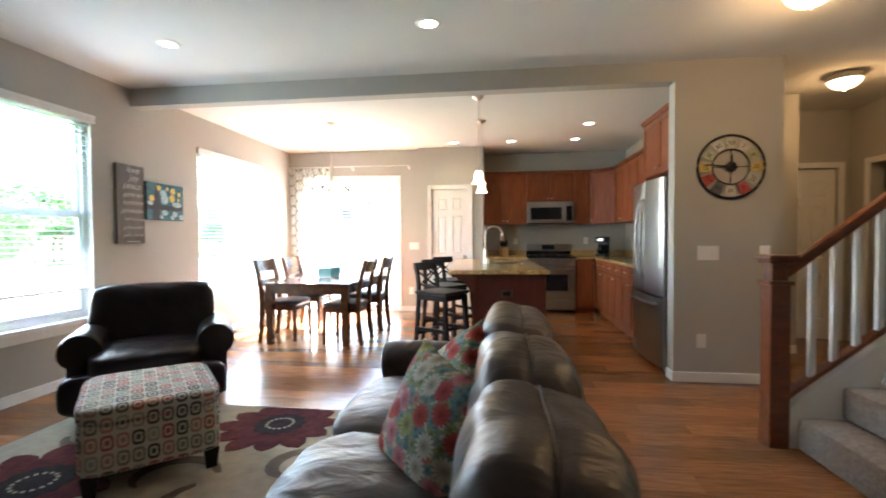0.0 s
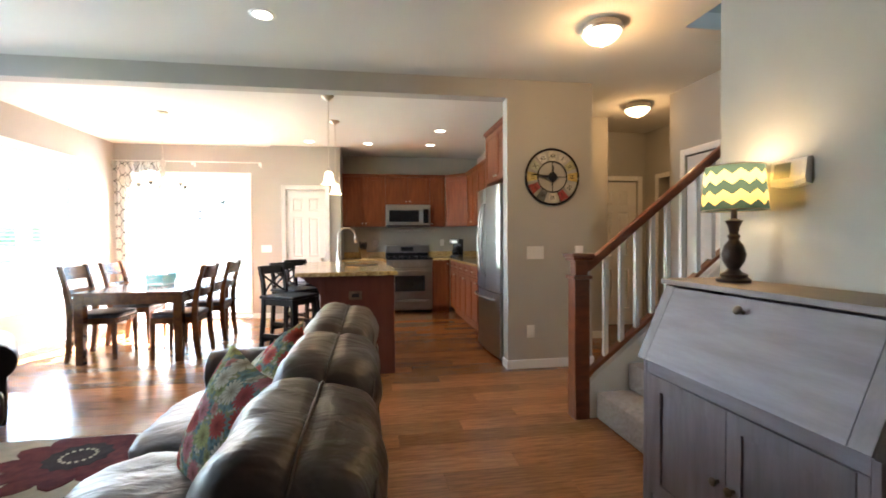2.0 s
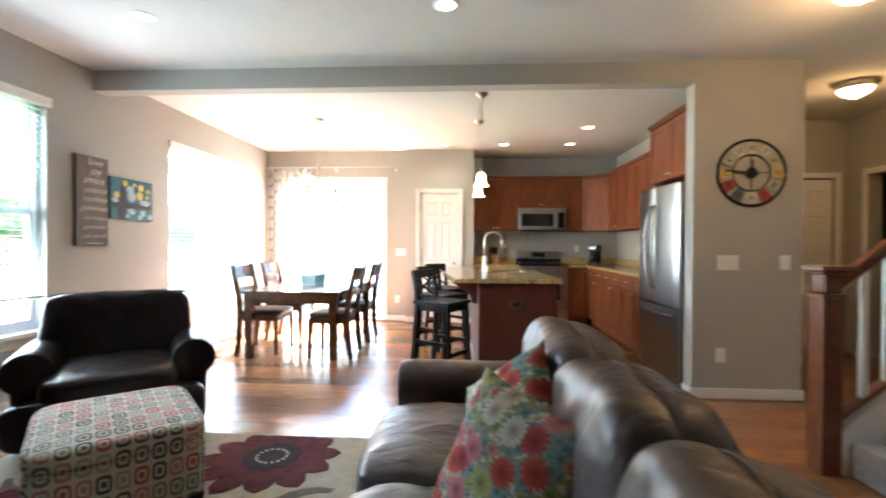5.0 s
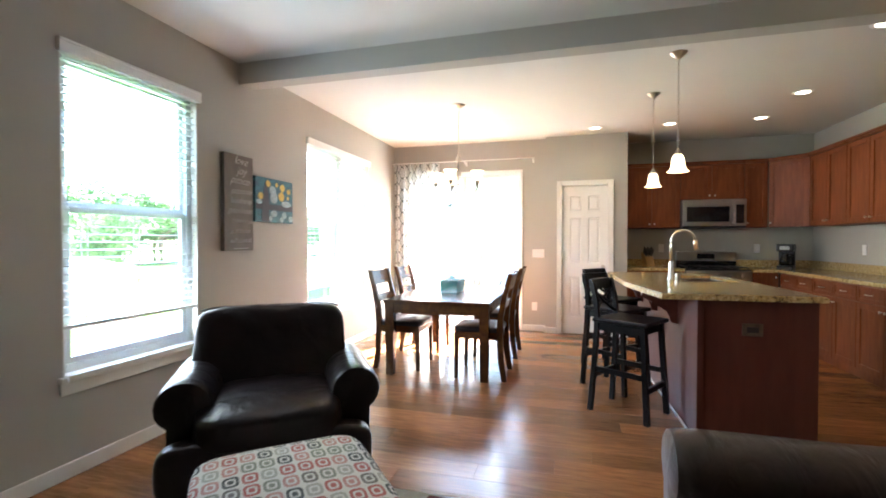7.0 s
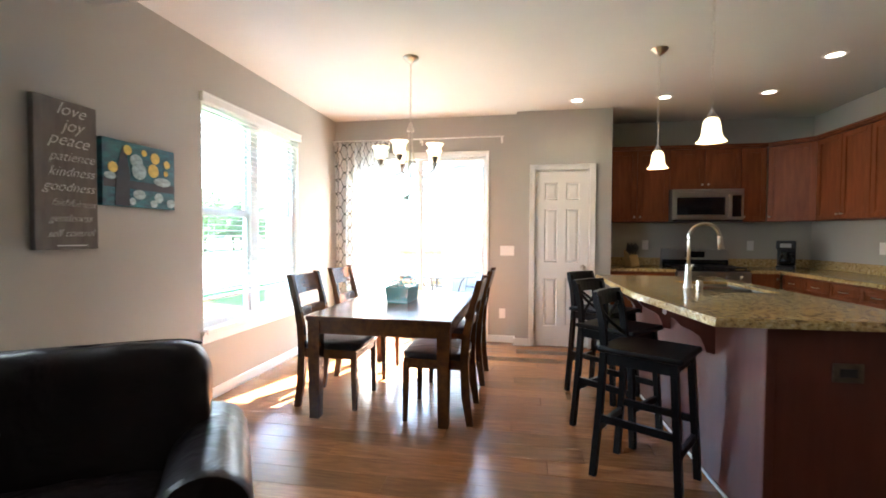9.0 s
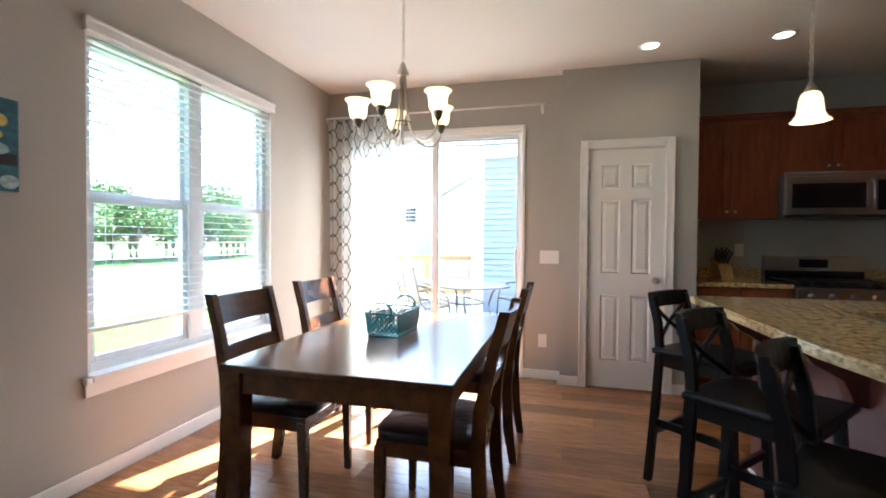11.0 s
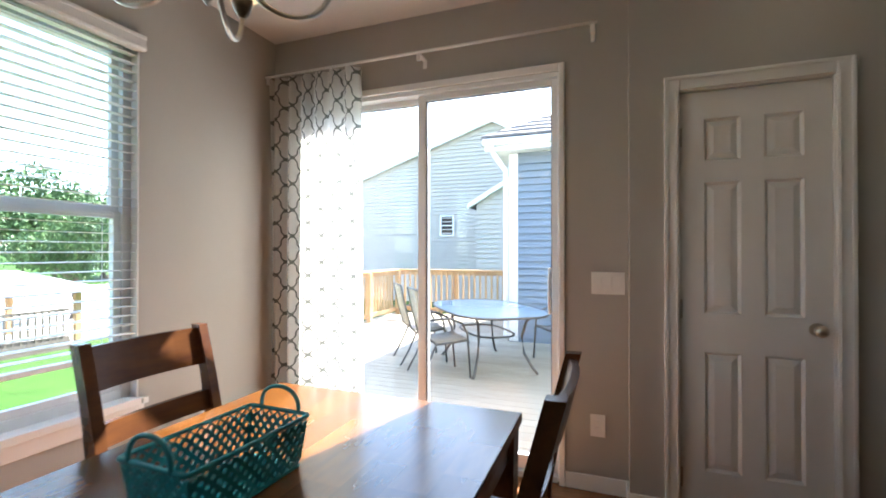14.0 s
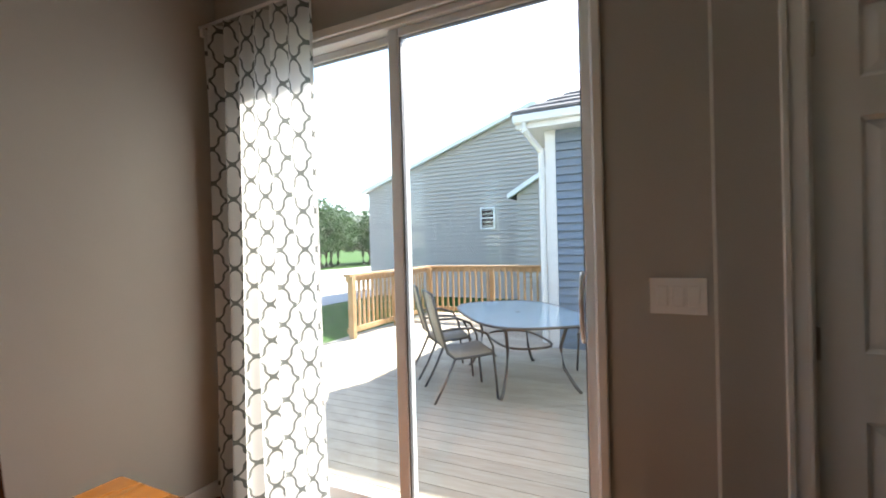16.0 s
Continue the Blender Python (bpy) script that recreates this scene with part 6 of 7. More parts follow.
def gas_range():
    e = thing("range", pose(0.632, CY - 0.035, 0), "stainless steel gas range with black cooktop", "range")
    w = 0.760
    boxes("body", [(0.002, w - 0.002, 0.04, 0.645, 0.05, 0.905)], DARKSTEEL, e, 0.003)
    dr = boxes("storage_drawer", [(0.006, w - 0.006, 0.005, 0.04, 0.06, 0.235)], STEEL, e, 0.006)
    bar("drawer_handle", [(0.12, 0.005, 0.205), (0.14, -0.02, 0.205), (w - 0.14, -0.02, 0.205), (w - 0.12, 0.005, 0.205)], 0.009, STEEL, dr)
    dd = boxes("oven_door", [(0.006, w - 0.006, 0.0, 0.04, 0.245, 0.765)], STEEL, e, 0.006)
    boxes("oven_window", [(0.13, w - 0.13, -0.003, 0.002, 0.37, 0.635)], BLACKGLASS, dd, 0.002)
    bar("oven_handle", [(0.06, 0.0, 0.715), (0.065, -0.04, 0.715), (w - 0.065, -0.04, 0.715), (w - 0.06, 0.0, 0.715)], 0.012, STEEL, dd)
    cp = boxes("control_panel", [(0.004, w - 0.004, -0.005, 0.04, 0.775, 0.895)], STEEL, e, 0.008)
    for i in range(5):
        x = 0.10 + i * 0.14
        turned("control_knob", [(0.024, 0), (0.024, 0.012), (0.020, 0.030), (0.017, 0.032)], STEEL, cp, seg=18).matrix_basis = pose(x, -0.005, 0.835, 90)
    boxes("cooktop", [(0.002, w - 0.002, 0.02, 0.58, 0.905, 0.918)], BLACKGLASS, e, 0.003)
    for gx in (0.03, 0.275, 0.52):
        bm = bmesh.new()
        for x in (gx, gx + 0.105, gx + 0.20):
            box(bm, x, x + 0.011, 0.05, 0.55, 0.932, 0.946)
        for y in (0.05, 0.17, 0.295, 0.42, 0.54):
            box(bm, gx, gx + 0.211, y, y + 0.011, 0.9321, 0.9459)
        for x in (gx, gx + 0.20):
            for y in (0.05, 0.54):
                box(bm, x, x + 0.011, y, y + 0.011, 0.918, 0.933)
        part("grate", bm, BLACKPLASTIC, e)
    for x in (0.135, 0.625):
        for y in (0.17, 0.42):
            turned("burner", [(0.04, 0.918), (0.038, 0.928), (0.01, 0.930)], BLACKPLASTIC, e, (x, y, 0), 18)
    bg = boxes("backguard", [(0.002, w - 0.002, 0.582, 0.645, 0.905, 1.135)], STEEL, e, 0.01)
    boxes("clock_display", [(0.27, 0.49, 0.578, 0.584, 1.03, 1.105)], BLACKGLASS, bg, 0.002)
    boxes("backguard_base", [(0.002, w - 0.002, 0.578, 0.584, 0.915, 1.005)], BLACKGLASS, bg, 0.002)
gas_range()

def microwave():
    e = thing("microwave", pose(0.632, KY - 0.44, 1.463), "stainless steel over-range microwave", "microwave")
    w, h = 0.760, 0.372
    boxes("body", [(0.002, w - 0.002, 0.03, 0.436, 0.0, h)], DARKSTEEL, e, 0.003)
    f = boxes("front_panel", [(0.002, w - 0.002, 0.0, 0.03, 0.022, h - 0.035)], STEEL, e, 0.006)
    boxes("vent_grille", [(0.002, w - 0.002, 0.002, 0.03, h - 0.033, h)], STEEL, e, 0.004)
    boxes("door_window", [(0.05, 0.56, -0.003, 0.003, 0.075, h - 0.095)], BLACKGLASS, f, 0.002)
    boxes("keypad", [(0.635, w - 0.03, -0.003, 0.003, 0.055, h - 0.075)], BLACKGLASS, f, 0.002)
    bar("door_handle", [(0.60, 0.0, 0.06), (0.60, -0.03, 0.075), (0.60, -0.036, 0.18), (0.60, -0.03, h - 0.09), (0.60, 0.0, h - 0.075)], 0.010, STEEL, f)
    boxes("underside", [(0.01, w - 0.01, 0.01, 0.43, -0.006, 0.021)], BLACKPLASTIC, e)
microwave()

def refrigerator():
    e = thing("refrigerator", pose(1.585, 5.115, 0, 0, 0, -90), "stainless steel french-door refrigerator with bottom freezer", "refrigerator")
    w, h = 0.905, 1.775
    boxes("cabinet_body", [(0.004, w - 0.004, 0.075, 0.715, 0.02, h - 0.01)], DARKSTEEL, e, 0.006)
    def curved(name, x0, x1, z0, z1, lab=""):
        bm = bmesh.new()
        N = 10
        fr, bk = [], []
        for i in range(N + 1):
            t = i / N
            x = x0 + (x1 - x0) * t
            g = (x / w * 2 - 1)
            y = 0.028 * g * g + (0.012 if i in (0, N) else 0)
            fr.append([bm.verts.new((x, y, z)) for z in (z0, z1)])
            bk.append([bm.verts.new((x, 0.07, z)) for z in (z0, z1)])
        for i in range(N):
            bm.faces.new((fr[i][0], fr[i + 1][0], fr[i + 1][1], fr[i][1]))
            bm.faces.new((bk[i][0], bk[i][1], bk[i + 1][1], bk[i + 1][0]))
            bm.faces.new((fr[i][1], fr[i + 1][1], bk[i + 1][1], bk[i][1]))
            bm.faces.new((fr[i][0], bk[i][0], bk[i + 1][0], fr[i + 1][0]))
        for i in (0, N):
            bm.faces.new((fr[i][0], fr[i][1], bk[i][1], bk[i][0]))
        return part(name, bm, STEEL, e, lab, "auto")
    dl, dr = curved("fridge_door", 0.002, w / 2 - 0.003, 0.70, h), curved("fridge_door", w / 2 + 0.003, w - 0.002, 0.70, h)
    fz = curved("freezer_drawer", 0.002, w - 0.002, 0.055, 0.685, "freezer drawer")
    for d, s in ((dl, -1), (dr, 1)):
        pts = [(w / 2 + s * (0.035 + 0.045 * math.sin(math.pi * i / 14)), -0.006 - 0.048 * math.sin(math.pi * i / 14) ** 0.5, 0.83 + 0.78 * i / 14) for i in range(15)]
        bar("door_handle", pts, 0.012, STEEL, d, "curved steel handle", 8)
    bar("drawer_handle", [(0.08 + 0.745 * i / 12, 0.0 - 0.05 * math.sin(math.pi * i / 12) ** 0.4, 0.625) for i in range(13)], 0.012, STEEL, fz, "curved steel handle", 8)
    boxes("base_grille", [(0.02, w - 0.02, 0.08, 0.10, 0.0, 0.05)], BLACKPLASTIC, e)
    boxes("hinge_cover", [(0.01, 0.09, 0.02, 0.12, h - 0.01, h + 0.015)], BLACKPLASTIC, e, 0.003)
refrigerator()

def island():
    I = pose(-0.066, 4.09, 0, 0, 0, 2)
    e = thing("kitchen_island", I, "cherry kitchen island with panelled back and corbels", "kitchen island")
    Wd, Ln = 0.655, 2.03
    boxes("body", [(0.02, Wd - 0.021, 0.02, Ln, 0.09, 0.907)], CHERRYH, e)
    boxes("end_panel", [(0.0, Wd, 0.0, 0.018, 0.0, 0.907)], CHERRYH, e, 0.002)
    boxes("back_panel", [(0.0, 0.018, 0.0185, Ln, 0.0, 0.907)], CHERRYH, e, 0.002)
    boxes("corner_trim", [(-0.006, 0.03, -0.006, 0.0, 0.0, 0.907), (-0.006, 0.0, 0.0, 0.03, 0.0, 0.907)], CHERRYH, e, 0.002)
    boxes("shoe_moulding", [(-0.014, -0.001, 0.03, Ln, 0.0, 0.016)], TRIM, e, 0.004)
    dw = (Ln - 0.03) / 4
    for i in range(4):
        cabinet_door(e, dw - 0.006, 0.60, pose(Wd, 0.025 + i * dw, 0.115, 0, 0, 90), 0.03 if i % 2 else dw - 0.04, 0.55)
        cabinet_door(e, dw - 0.006, 0.14, pose(Wd, 0.025 + i * dw, 0.73, 0, 0, 90), 0.1, 0.07, True)
    op = boxes("outlet_cover", [(0.245, 0.36, -0.006, 0.0, 0.69, 0.768)], BRONZE, e, 0.002, "dark bronze outlet cover")
    boxes("outlet_face", [(0.27, 0.335, -0.0085, -0.0055, 0.712, 0.747)], BLACKPLASTIC, op, 0.002)
    for y in (0.50, 1.15, 1.78):
        bm = bmesh.new()
        prof = [(0, 0.907), (-0.24, 0.907), (-0.245, 0.87), (-0.20, 0.85), (-0.17, 0.815), (-0.12, 0.79), (-0.075, 0.76), (-0.055, 0.715), (-0.045, 0.68), (0, 0.67)]
        a, b = [bm.verts.new((x, y - 0.03, z)) for x, z in prof], [bm.verts.new((x, y + 0.03, z)) for x, z in prof]
        bm.faces.new(a); bm.faces.new(b[::-1])
        for i in range(len(prof)):
            j = (i + 1) % len(prof)
            bm.faces.new((a[i], b[i], b[j], a[j]))
        part("corbel", bm, CHERRYH, e, "carved wood corbel")
    c = thing("island_countertop", I, "speckled gold granite island countertop with a clipped corner and sink", "countertop")
    bm = bmesh.new()
    hx0, hx1, hy0, hy1 = 0.19, 0.57, 0.93, 1.63
    out = [(-0.22, -0.04), (0.685, -0.04), (0.685, 2.10), (-0.30, 2.10), (-0.325, 0.80)]
    inn = [(hx0, hy0), (hx1, hy0), (hx1, hy1), (hx0, hy1)]
    T, B = 0.945, 0.909
    ot, ob_ = [bm.verts.new((x, y, T)) for x, y in out], [bm.verts.new((x, y, B)) for x, y in out]
    it, ib = [bm.verts.new((x, y, T)) for x, y in inn], [bm.verts.new((x, y, B)) for x, y in inn]
    def around(o, i):
        return [(o[0], o[1], i[1], i[0]), (o[1], o[2], i[2], i[1]), (o[2], o[3], i[3], i[2]), (o[3], o[4], i[0], i[3]), (o[4], o[0], i[0])]
    for f in around(ot, it):
        bm.faces.new(f)
    for f in around(ob_, ib):
        bm.faces.new(f[::-1])
    for i in range(5):
        bm.faces.new((ob_[i], ob_[(i + 1) % 5], ot[(i + 1) % 5], ot[i]))
    for i in range(4):
        bm.faces.new((it[i], it[(i + 1) % 4], ib[(i + 1) % 4], ib[i]))
    es = [x for x in bm.edges if x.verts[0] in ot and x.verts[1] in ot]
    bmesh.ops.bevel(bm, geom=es, offset=0.008, segments=2, affect="EDGES")
    part("slab", bm, GRANITE, c)
    s = thing("sink", I, "undermount stainless steel double sink in the island", "sink")
    for a, b in ((hy0, 1.275), (1.285, hy1)):
        bm = bmesh.new()
        x0, x1, z = hx0, hx1, 0.73
        box(bm, x0 - 0.012, x0 + 0.004, a, b, z, 0.925, 0.0)
        box(bm, x1 - 0.004, x1 + 0.012, a, b, z, 0.925, 0.0)
        box(bm, x0 + 0.004, x1 - 0.004, a - 0.004, a + 0.004, z, 0.925, 0.0)
        box(bm, x0 + 0.004, x1 - 0.004, b - 0.004, b + 0.004, z, 0.925, 0.0)
        box(bm, x0 + 0.004, x1 - 0.004, a + 0.004, b - 0.004, z, z + 0.008, 0.0)
        part("basin", bm, STEEL, s)
    f = thing("faucet", I @ pose(0.115, 1.15, 0.945), "brushed nickel gooseneck kitchen faucet on the island", "faucet")
    turned("faucet_base", [(0.03, 0), (0.03, 0.008), (0.024, 0.02), (0.021, 0.06), (0.020, 0.14), (0.016, 0.16)], NICKEL, f)
    pts = [(0, 0, 0.15), (0, 0, 0.31)] + [(0.095 - 0.095 * math.cos(a), 0, 0.33 + 0.095 * math.sin(a)) for a in [math.pi * i / 14 * 0.95 for i in range(15)]]
    bar("spout", pts, 0.0115, NICKEL, f, "", 12)
    bm = bmesh.new()
    tube(bm, [(0.189, 0, 0.345), (0.193, 0, 0.31), (0.20, 0, 0.255)], 0.015, 12, False, 0.019)
    part("spray_head", bm, NICKEL, f, "", True)
    bar("lever", [(0, -0.015, 0.10), (0.0, -0.045, 0.12), (0.0, -0.075, 0.16)], 0.006, NICKEL, f, "", 8)
    d = thing("soap_dispenser", I @ pose(0.135, 1.02, 0.945), "short nickel air gap cap beside the faucet", "sink fitting")
    turned("cap", [(0.02, 0), (0.02, 0.05), (0.016, 0.06), (0.004, 0.062)], NICKEL, d, seg=16)
island()

def bar_stool(m):
    """A stool that faces +x."""
    s = thing("bar_stool", m, "black painted wooden bar stool with cross back", "bar stool", "stools at the island")
    w = 0.148
    for q in (-1, 1):
        bm = bmesh.new()
        rings = []
        for x, y, z in ((-0.22, w + 0.02, 0.0), (-0.19, w + 0.01, 0.38), (-0.175, w, 0.69), (-0.188, w, 0.83), (-0.222, w, 0.965)):
            rings.append([bm.verts.new((x + a * 0.017, q * y + b * 0.016, z)) for a, b in ((-1, -1), (1, -1), (1, 1), (-1, 1))])
        for a, b in zip(rings, rings[1:]):
            for k in range(4):
                bm.faces.new((a[k], a[(k + 1) % 4], b[(k + 1) % 4], b[k]))
        bm.faces.new(rings[0][::-1]); bm.faces.new(rings[-1])
        part("back_leg", bm, BLACKWOOD, s)
        bm = bmesh.new()
        rings = []
        for x, y, z in ((0.208, w + 0.022, 0.0), (0.168, w, 0.672)):
            rings.append([bm.verts.new((x + a * 0.017, q * y + b * 0.017, z)) for a, b in ((-1, -1), (1, -1), (1, 1), (-1, 1))])
        for k in range(4):
            bm.faces.new((rings[0][k], rings[0][(k + 1) % 4], rings[1][(k + 1) % 4], rings[1][k]))
        bm.faces.new(rings[0][::-1]); bm.faces.new(rings[-1])
        part("front_leg", bm, BLACKWOOD, s)
        boxes("side_stretcher", [(-0.19, 0.18, q * (w + 0.012) - 0.010, q * (w + 0.012) + 0.010, 0.30, 0.338)], BLACKWOOD, s)
        boxes("seat_rail", [(-0.16, 0.16, q * w - 0.010, q * w + 0.010, 0.612, 0.674)], BLACKWOOD, s)
    boxes("foot_rest", [(0.178, 0.20, -w - 0.01, w + 0.01, 0.205, 0.243)], BLACKWOOD, s)
    boxes("rear_stretcher", [(-0.205, -0.185, -w - 0.01, w + 0.01, 0.25, 0.288)], BLACKWOOD, s)
    boxes("front_rail", [(0.15, 0.17, -w + 0.01, w - 0.01, 0.612, 0.674)], BLACKWOOD, s)
    bm = bmesh.new()
    box(bm, -0.198, 0.215, -0.192, 0.192, 0.675, 0.706, 0.011)
    for v in bm.verts:
        if v.co.z > 0.695:
            v.co.z -= 0.008 * max(0, 1 - (v.co.x / 0.2) ** 2) * max(0, 1 - (v.co.y / 0.2) ** 2)
    part("seat", bm, BLACKWOOD, s, "flat black wooden seat")
    bm = bmesh.new()
    N = 8
    g = []
    for i in range(N + 1):
        u = i / N * 2 - 1
        y = u * (w + 0.017)
        bow = 0.03 * (1 - u * u)
        g.append([bm.verts.new((x - bow, y, z)) for x, z in ((-0.228, 0.905), (-0.203, 0.905), (-0.213, 0.985), (-0.238, 0.985))])
    for a, b in zip(g, g[1:]):
        for k in range(4):
            bm.faces.new((a[k], a[(k + 1) % 4], b[(k + 1) % 4], b[k]))
    bm.faces.new(g[0]); bm.faces.new(g[-1][::-1])
    part("top_rail", bm, BLACKWOOD, s)
    for q in (-1, 1):
        bm = bmesh.new()
        a, b = Vector((-0.180, -q * (w - 0.012), 0.725)), Vector((-0.212, q * (w - 0.012), 0.908))
        pts = [a.lerp(b, i / 8) + Vector((-0.018 * math.sin(math.pi * i / 8) - q * 0.004, 0, 0)) for i in range(9)]
        tube(bm, pts, 0.011, 6)
        part("cross_brace", bm, BLACKWOOD, s, "", True)
    return s
st0 = bar_stool(pose(-0.417, 4.533, 0, 0, 0, -32))
copy_thing(st0, pose(-0.452, 5.137, 0, 0, 0, -41))
copy_thing(st0, pose(-0.427, 5.836, 0, 0, 0, -43))

def coffee_maker():
    e = thing("coffee_maker", pose(1.86, 7.72, 0.92, 0, 0, -30), "black drip coffee maker with glass carafe", "coffee maker")
    boxes("base", [(-0.085, 0.085, -0.12, 0.11, 0.0, 0.045)], BLACKPLASTIC, e, 0.01)
    boxes("tower", [(-0.085, 0.085, 0.03, 0.11, 0.045, 0.24)], BLACKPLASTIC, e, 0.008)
    boxes("brew_head", [(-0.09, 0.09, -0.12, 0.112, 0.23, 0.325)], BLACKPLASTIC, e, 0.015)
    boxes("control_strip", [(-0.05, 0.05, -0.124, -0.118, 0.25, 0.295)], STEEL, e, 0.002)
    turned("carafe", [(0.05, 0.047), (0.066, 0.06), (0.07, 0.11), (0.055, 0.16), (0.045, 0.185), (0.05, 0.20)], BLACKGLASS, e, (0, -0.045, 0), 20, smooth=True)
    bar("carafe_handle", [(0.045, -0.09, 0.18), (0.075, -0.13, 0.17), (0.078, -0.135, 0.11), (0.06, -0.10, 0.08)], 0.008, BLACKPLASTIC, e)
coffee_maker()
def knife_block():
    e = thing("knife_block", pose(0.24, 7.84, 0.92, 0, 0, 20), "light wooden knife block full of black-handled knives", "knife block")
    wood = material("beech_block", (0.42, 0.26, 0.10), 0.5, vary=0.15, scale=5, stretch=(6, 1, 1))
    bm = bmesh.new()
    box(bm, -0.06, 0.06, -0.07, 0.05, 0, 0.20, 0.006)
    for v in bm.verts:
        if v.co.z > 0.1:
            v.co.y += 0.05
            v.co.z -= 0.06 if v.co.y < 0.05 else 0
    part("block", bm, wood, e)
    for i in range(3):
        for j in range(3):
            a = Vector((-0.035 + 0.035 * i, 0.0 + 0.03 * j, 0.145 + 0.02 * j))
            bar("knife_handle", [a, a + Vector((0.015 * (i - 1), -0.045, 0.10))], 0.010, BLACKPLASTIC, e, "", 6)
knife_block()
plate("power_outlet", pose(0.45, KY, 1.18), 0.075, 0.118, "o", "white power outlet on the kitchen wall")
plate("power_outlet", pose(1.66, KY, 1.18), 0.075, 0.118, "o", "white power outlet on the kitchen wall")
plate("power_outlet", pose(KX, 7.0, 1.18, 0, 0, -90), 0.075, 0.118, "o", "white power outlet on the kitchen side wall")

# ---- outside ----
G = -1.25
bm = bmesh.new()
vs = [bm.verts.new(c) for c in ((-700, -700, G), (700, -700, G), (700, 700, G), (-700, 700, G))]
bm.faces.new(vs)
tagged(part("ground", bm, LAWN), "green mown lawn", "ground", kind="structure")

def prism(bm, prof, x0, x1):
    """A profile of (y, z) drawn along x."""
    a, b = [bm.verts.new((x0, y, z)) for y, z in prof], [bm.verts.new((x1, y, z)) for y, z in prof]
    bm.faces.new(a); bm.faces.new(b[::-1])
    for i in range(len(prof)):
        j = (i + 1) % len(prof)
        bm.faces.new((a[i], b[i], b[j], a[j]))

DZ, DXL, DYF = -0.15, -6.0, 14.5
deck = thing("deck", pose(0, 0, DZ), "weathered wooden deck behind the patio door", "deck", kind="structure")
boxes("fascia", [(DXL - 0.03, DXL, SY + W + 0.02, DYF, -0.30, -0.04), (DXL, 3.0, DYF - 0.03, DYF, -0.30, -0.041), (DXL, 3.0, SY + W + 0.02, SY + W + 0.05, -0.30, -0.041)], DECKWOOD, deck)
boxes("joist", [(x, x + 0.04, SY + W + 0.06, DYF - 0.04, -0.25, -0.041) for x in (-5.5, -4, -2.5, -1)], DECKWOOD, deck)
for i in range(4):
    boxes("footing_post", [(-5.9, -5.76, 8.2 + i * 2, 8.34 + i * 2, G - DZ, -0.30)], DECKWOOD, deck)

def railing(name, m, length, label):
    e = thing(name, m, label, "deck railing", "deck railings")
    boxes("top_rail", [(0, length, -0.07, 0.07, 0.985, 1.025)], RAILWOOD, e, 0.004)
    boxes("upper_rail", [(0, length, -0.02, 0.02, 0.90, 0.985)], RAILWOOD, e, 0.003)
    boxes("lower_rail", [(0, length, -0.02, 0.02, 0.08, 0.16)], RAILWOOD, e, 0.003)
    n = max(1, round(length / 1.75))
    bm = bmesh.new()
    box(bm, -0.045, 0.045, -0.045, 0.045, 0.0, 0.984, 0.003)
    pm = mesh_of(bm, "post")
    for i in range(n + 1):
        part("post", pm, RAILWOOD, e).location = (0.046 + (length - 0.092) * i / n, 0.066, 0)
    bm = bmesh.new()
    box(bm, -0.018, 0.018, -0.018, 0.018, 0.05, 0.96)
    me = mesh_of(bm, "baluster")
    x = 0.16
    while x < length - 0.08:
        part("baluster", me, RAILWOOD, e).location = (x, -0.039, 0)
        x += 0.128
    return e
railing("deck_railing", pose(DXL, DYF - 0.12, DZ), 3.0, "cedar deck railing with square balusters beside the siding")
railing("deck_railing", pose(DXL + 0.12, DYF - 0.25, DZ, 0, 0, -90), 2.7, "cedar deck railing with square balusters along the deck")

# the blue-grey wing
BX, BY, BZ = -2.795, 12.2, 2.88
wing = thing("house_wing", pose(BX, BY, 0), "blue-grey clapboard house wing with white corner trim and gutter", "house")
boxes("wall", [(0.02, 7.0, 0.02, 5.0, G, BZ)], BLUESIDE, wing)
bm = bmesh.new()
prism(bm, [(-0.034, 0.0), (-0.002, 0.0), (0.018, 0.118), (0.014, 0.122), (0.006, 0.118)], 0.0, 6.8)
me = mesh_of(bm, "siding_board")
z = G + 0.02
k = 0
while z < BZ - 0.1:
    part("siding_board", me, BLUESIDE, wing).location = (0.125, 0.0, z)
    z += 0.112
boxes("corner_board", [(-0.02, 0.125, -0.03, 0.0, G, BZ - 0.01), (-0.02, 0.0, 0.0, 0.15, G, BZ - 0.01)], TRIM, wing, 0.004)
boxes("soffit", [(-0.32, 7.0, -0.33, 5.0, BZ, BZ + 0.025)], TRIM, wing)
boxes("fascia", [(-0.34, 7.0, -0.35, -0.33, BZ - 0.02, BZ + 0.17)], TRIM, wing, 0.003)
boxes("gutter", [(-0.36, 7.0, -0.45, -0.352, BZ + 0.05, BZ + 0.16)], TRIM, wing, 0.02)
bm = bmesh.new()
tube(bm, [(-0.20, -0.40, BZ + 0.05), (-0.20, -0.40, BZ - 0.05), (-0.06, -0.09, BZ - 0.30), (-0.06, -0.07, BZ - 0.5), (-0.06, -0.07, -0.1)], 0.042, 8)
part("downspout", bm, TRIM, wing, "white downspout")
bm = bmesh.new()
slope = 0.55
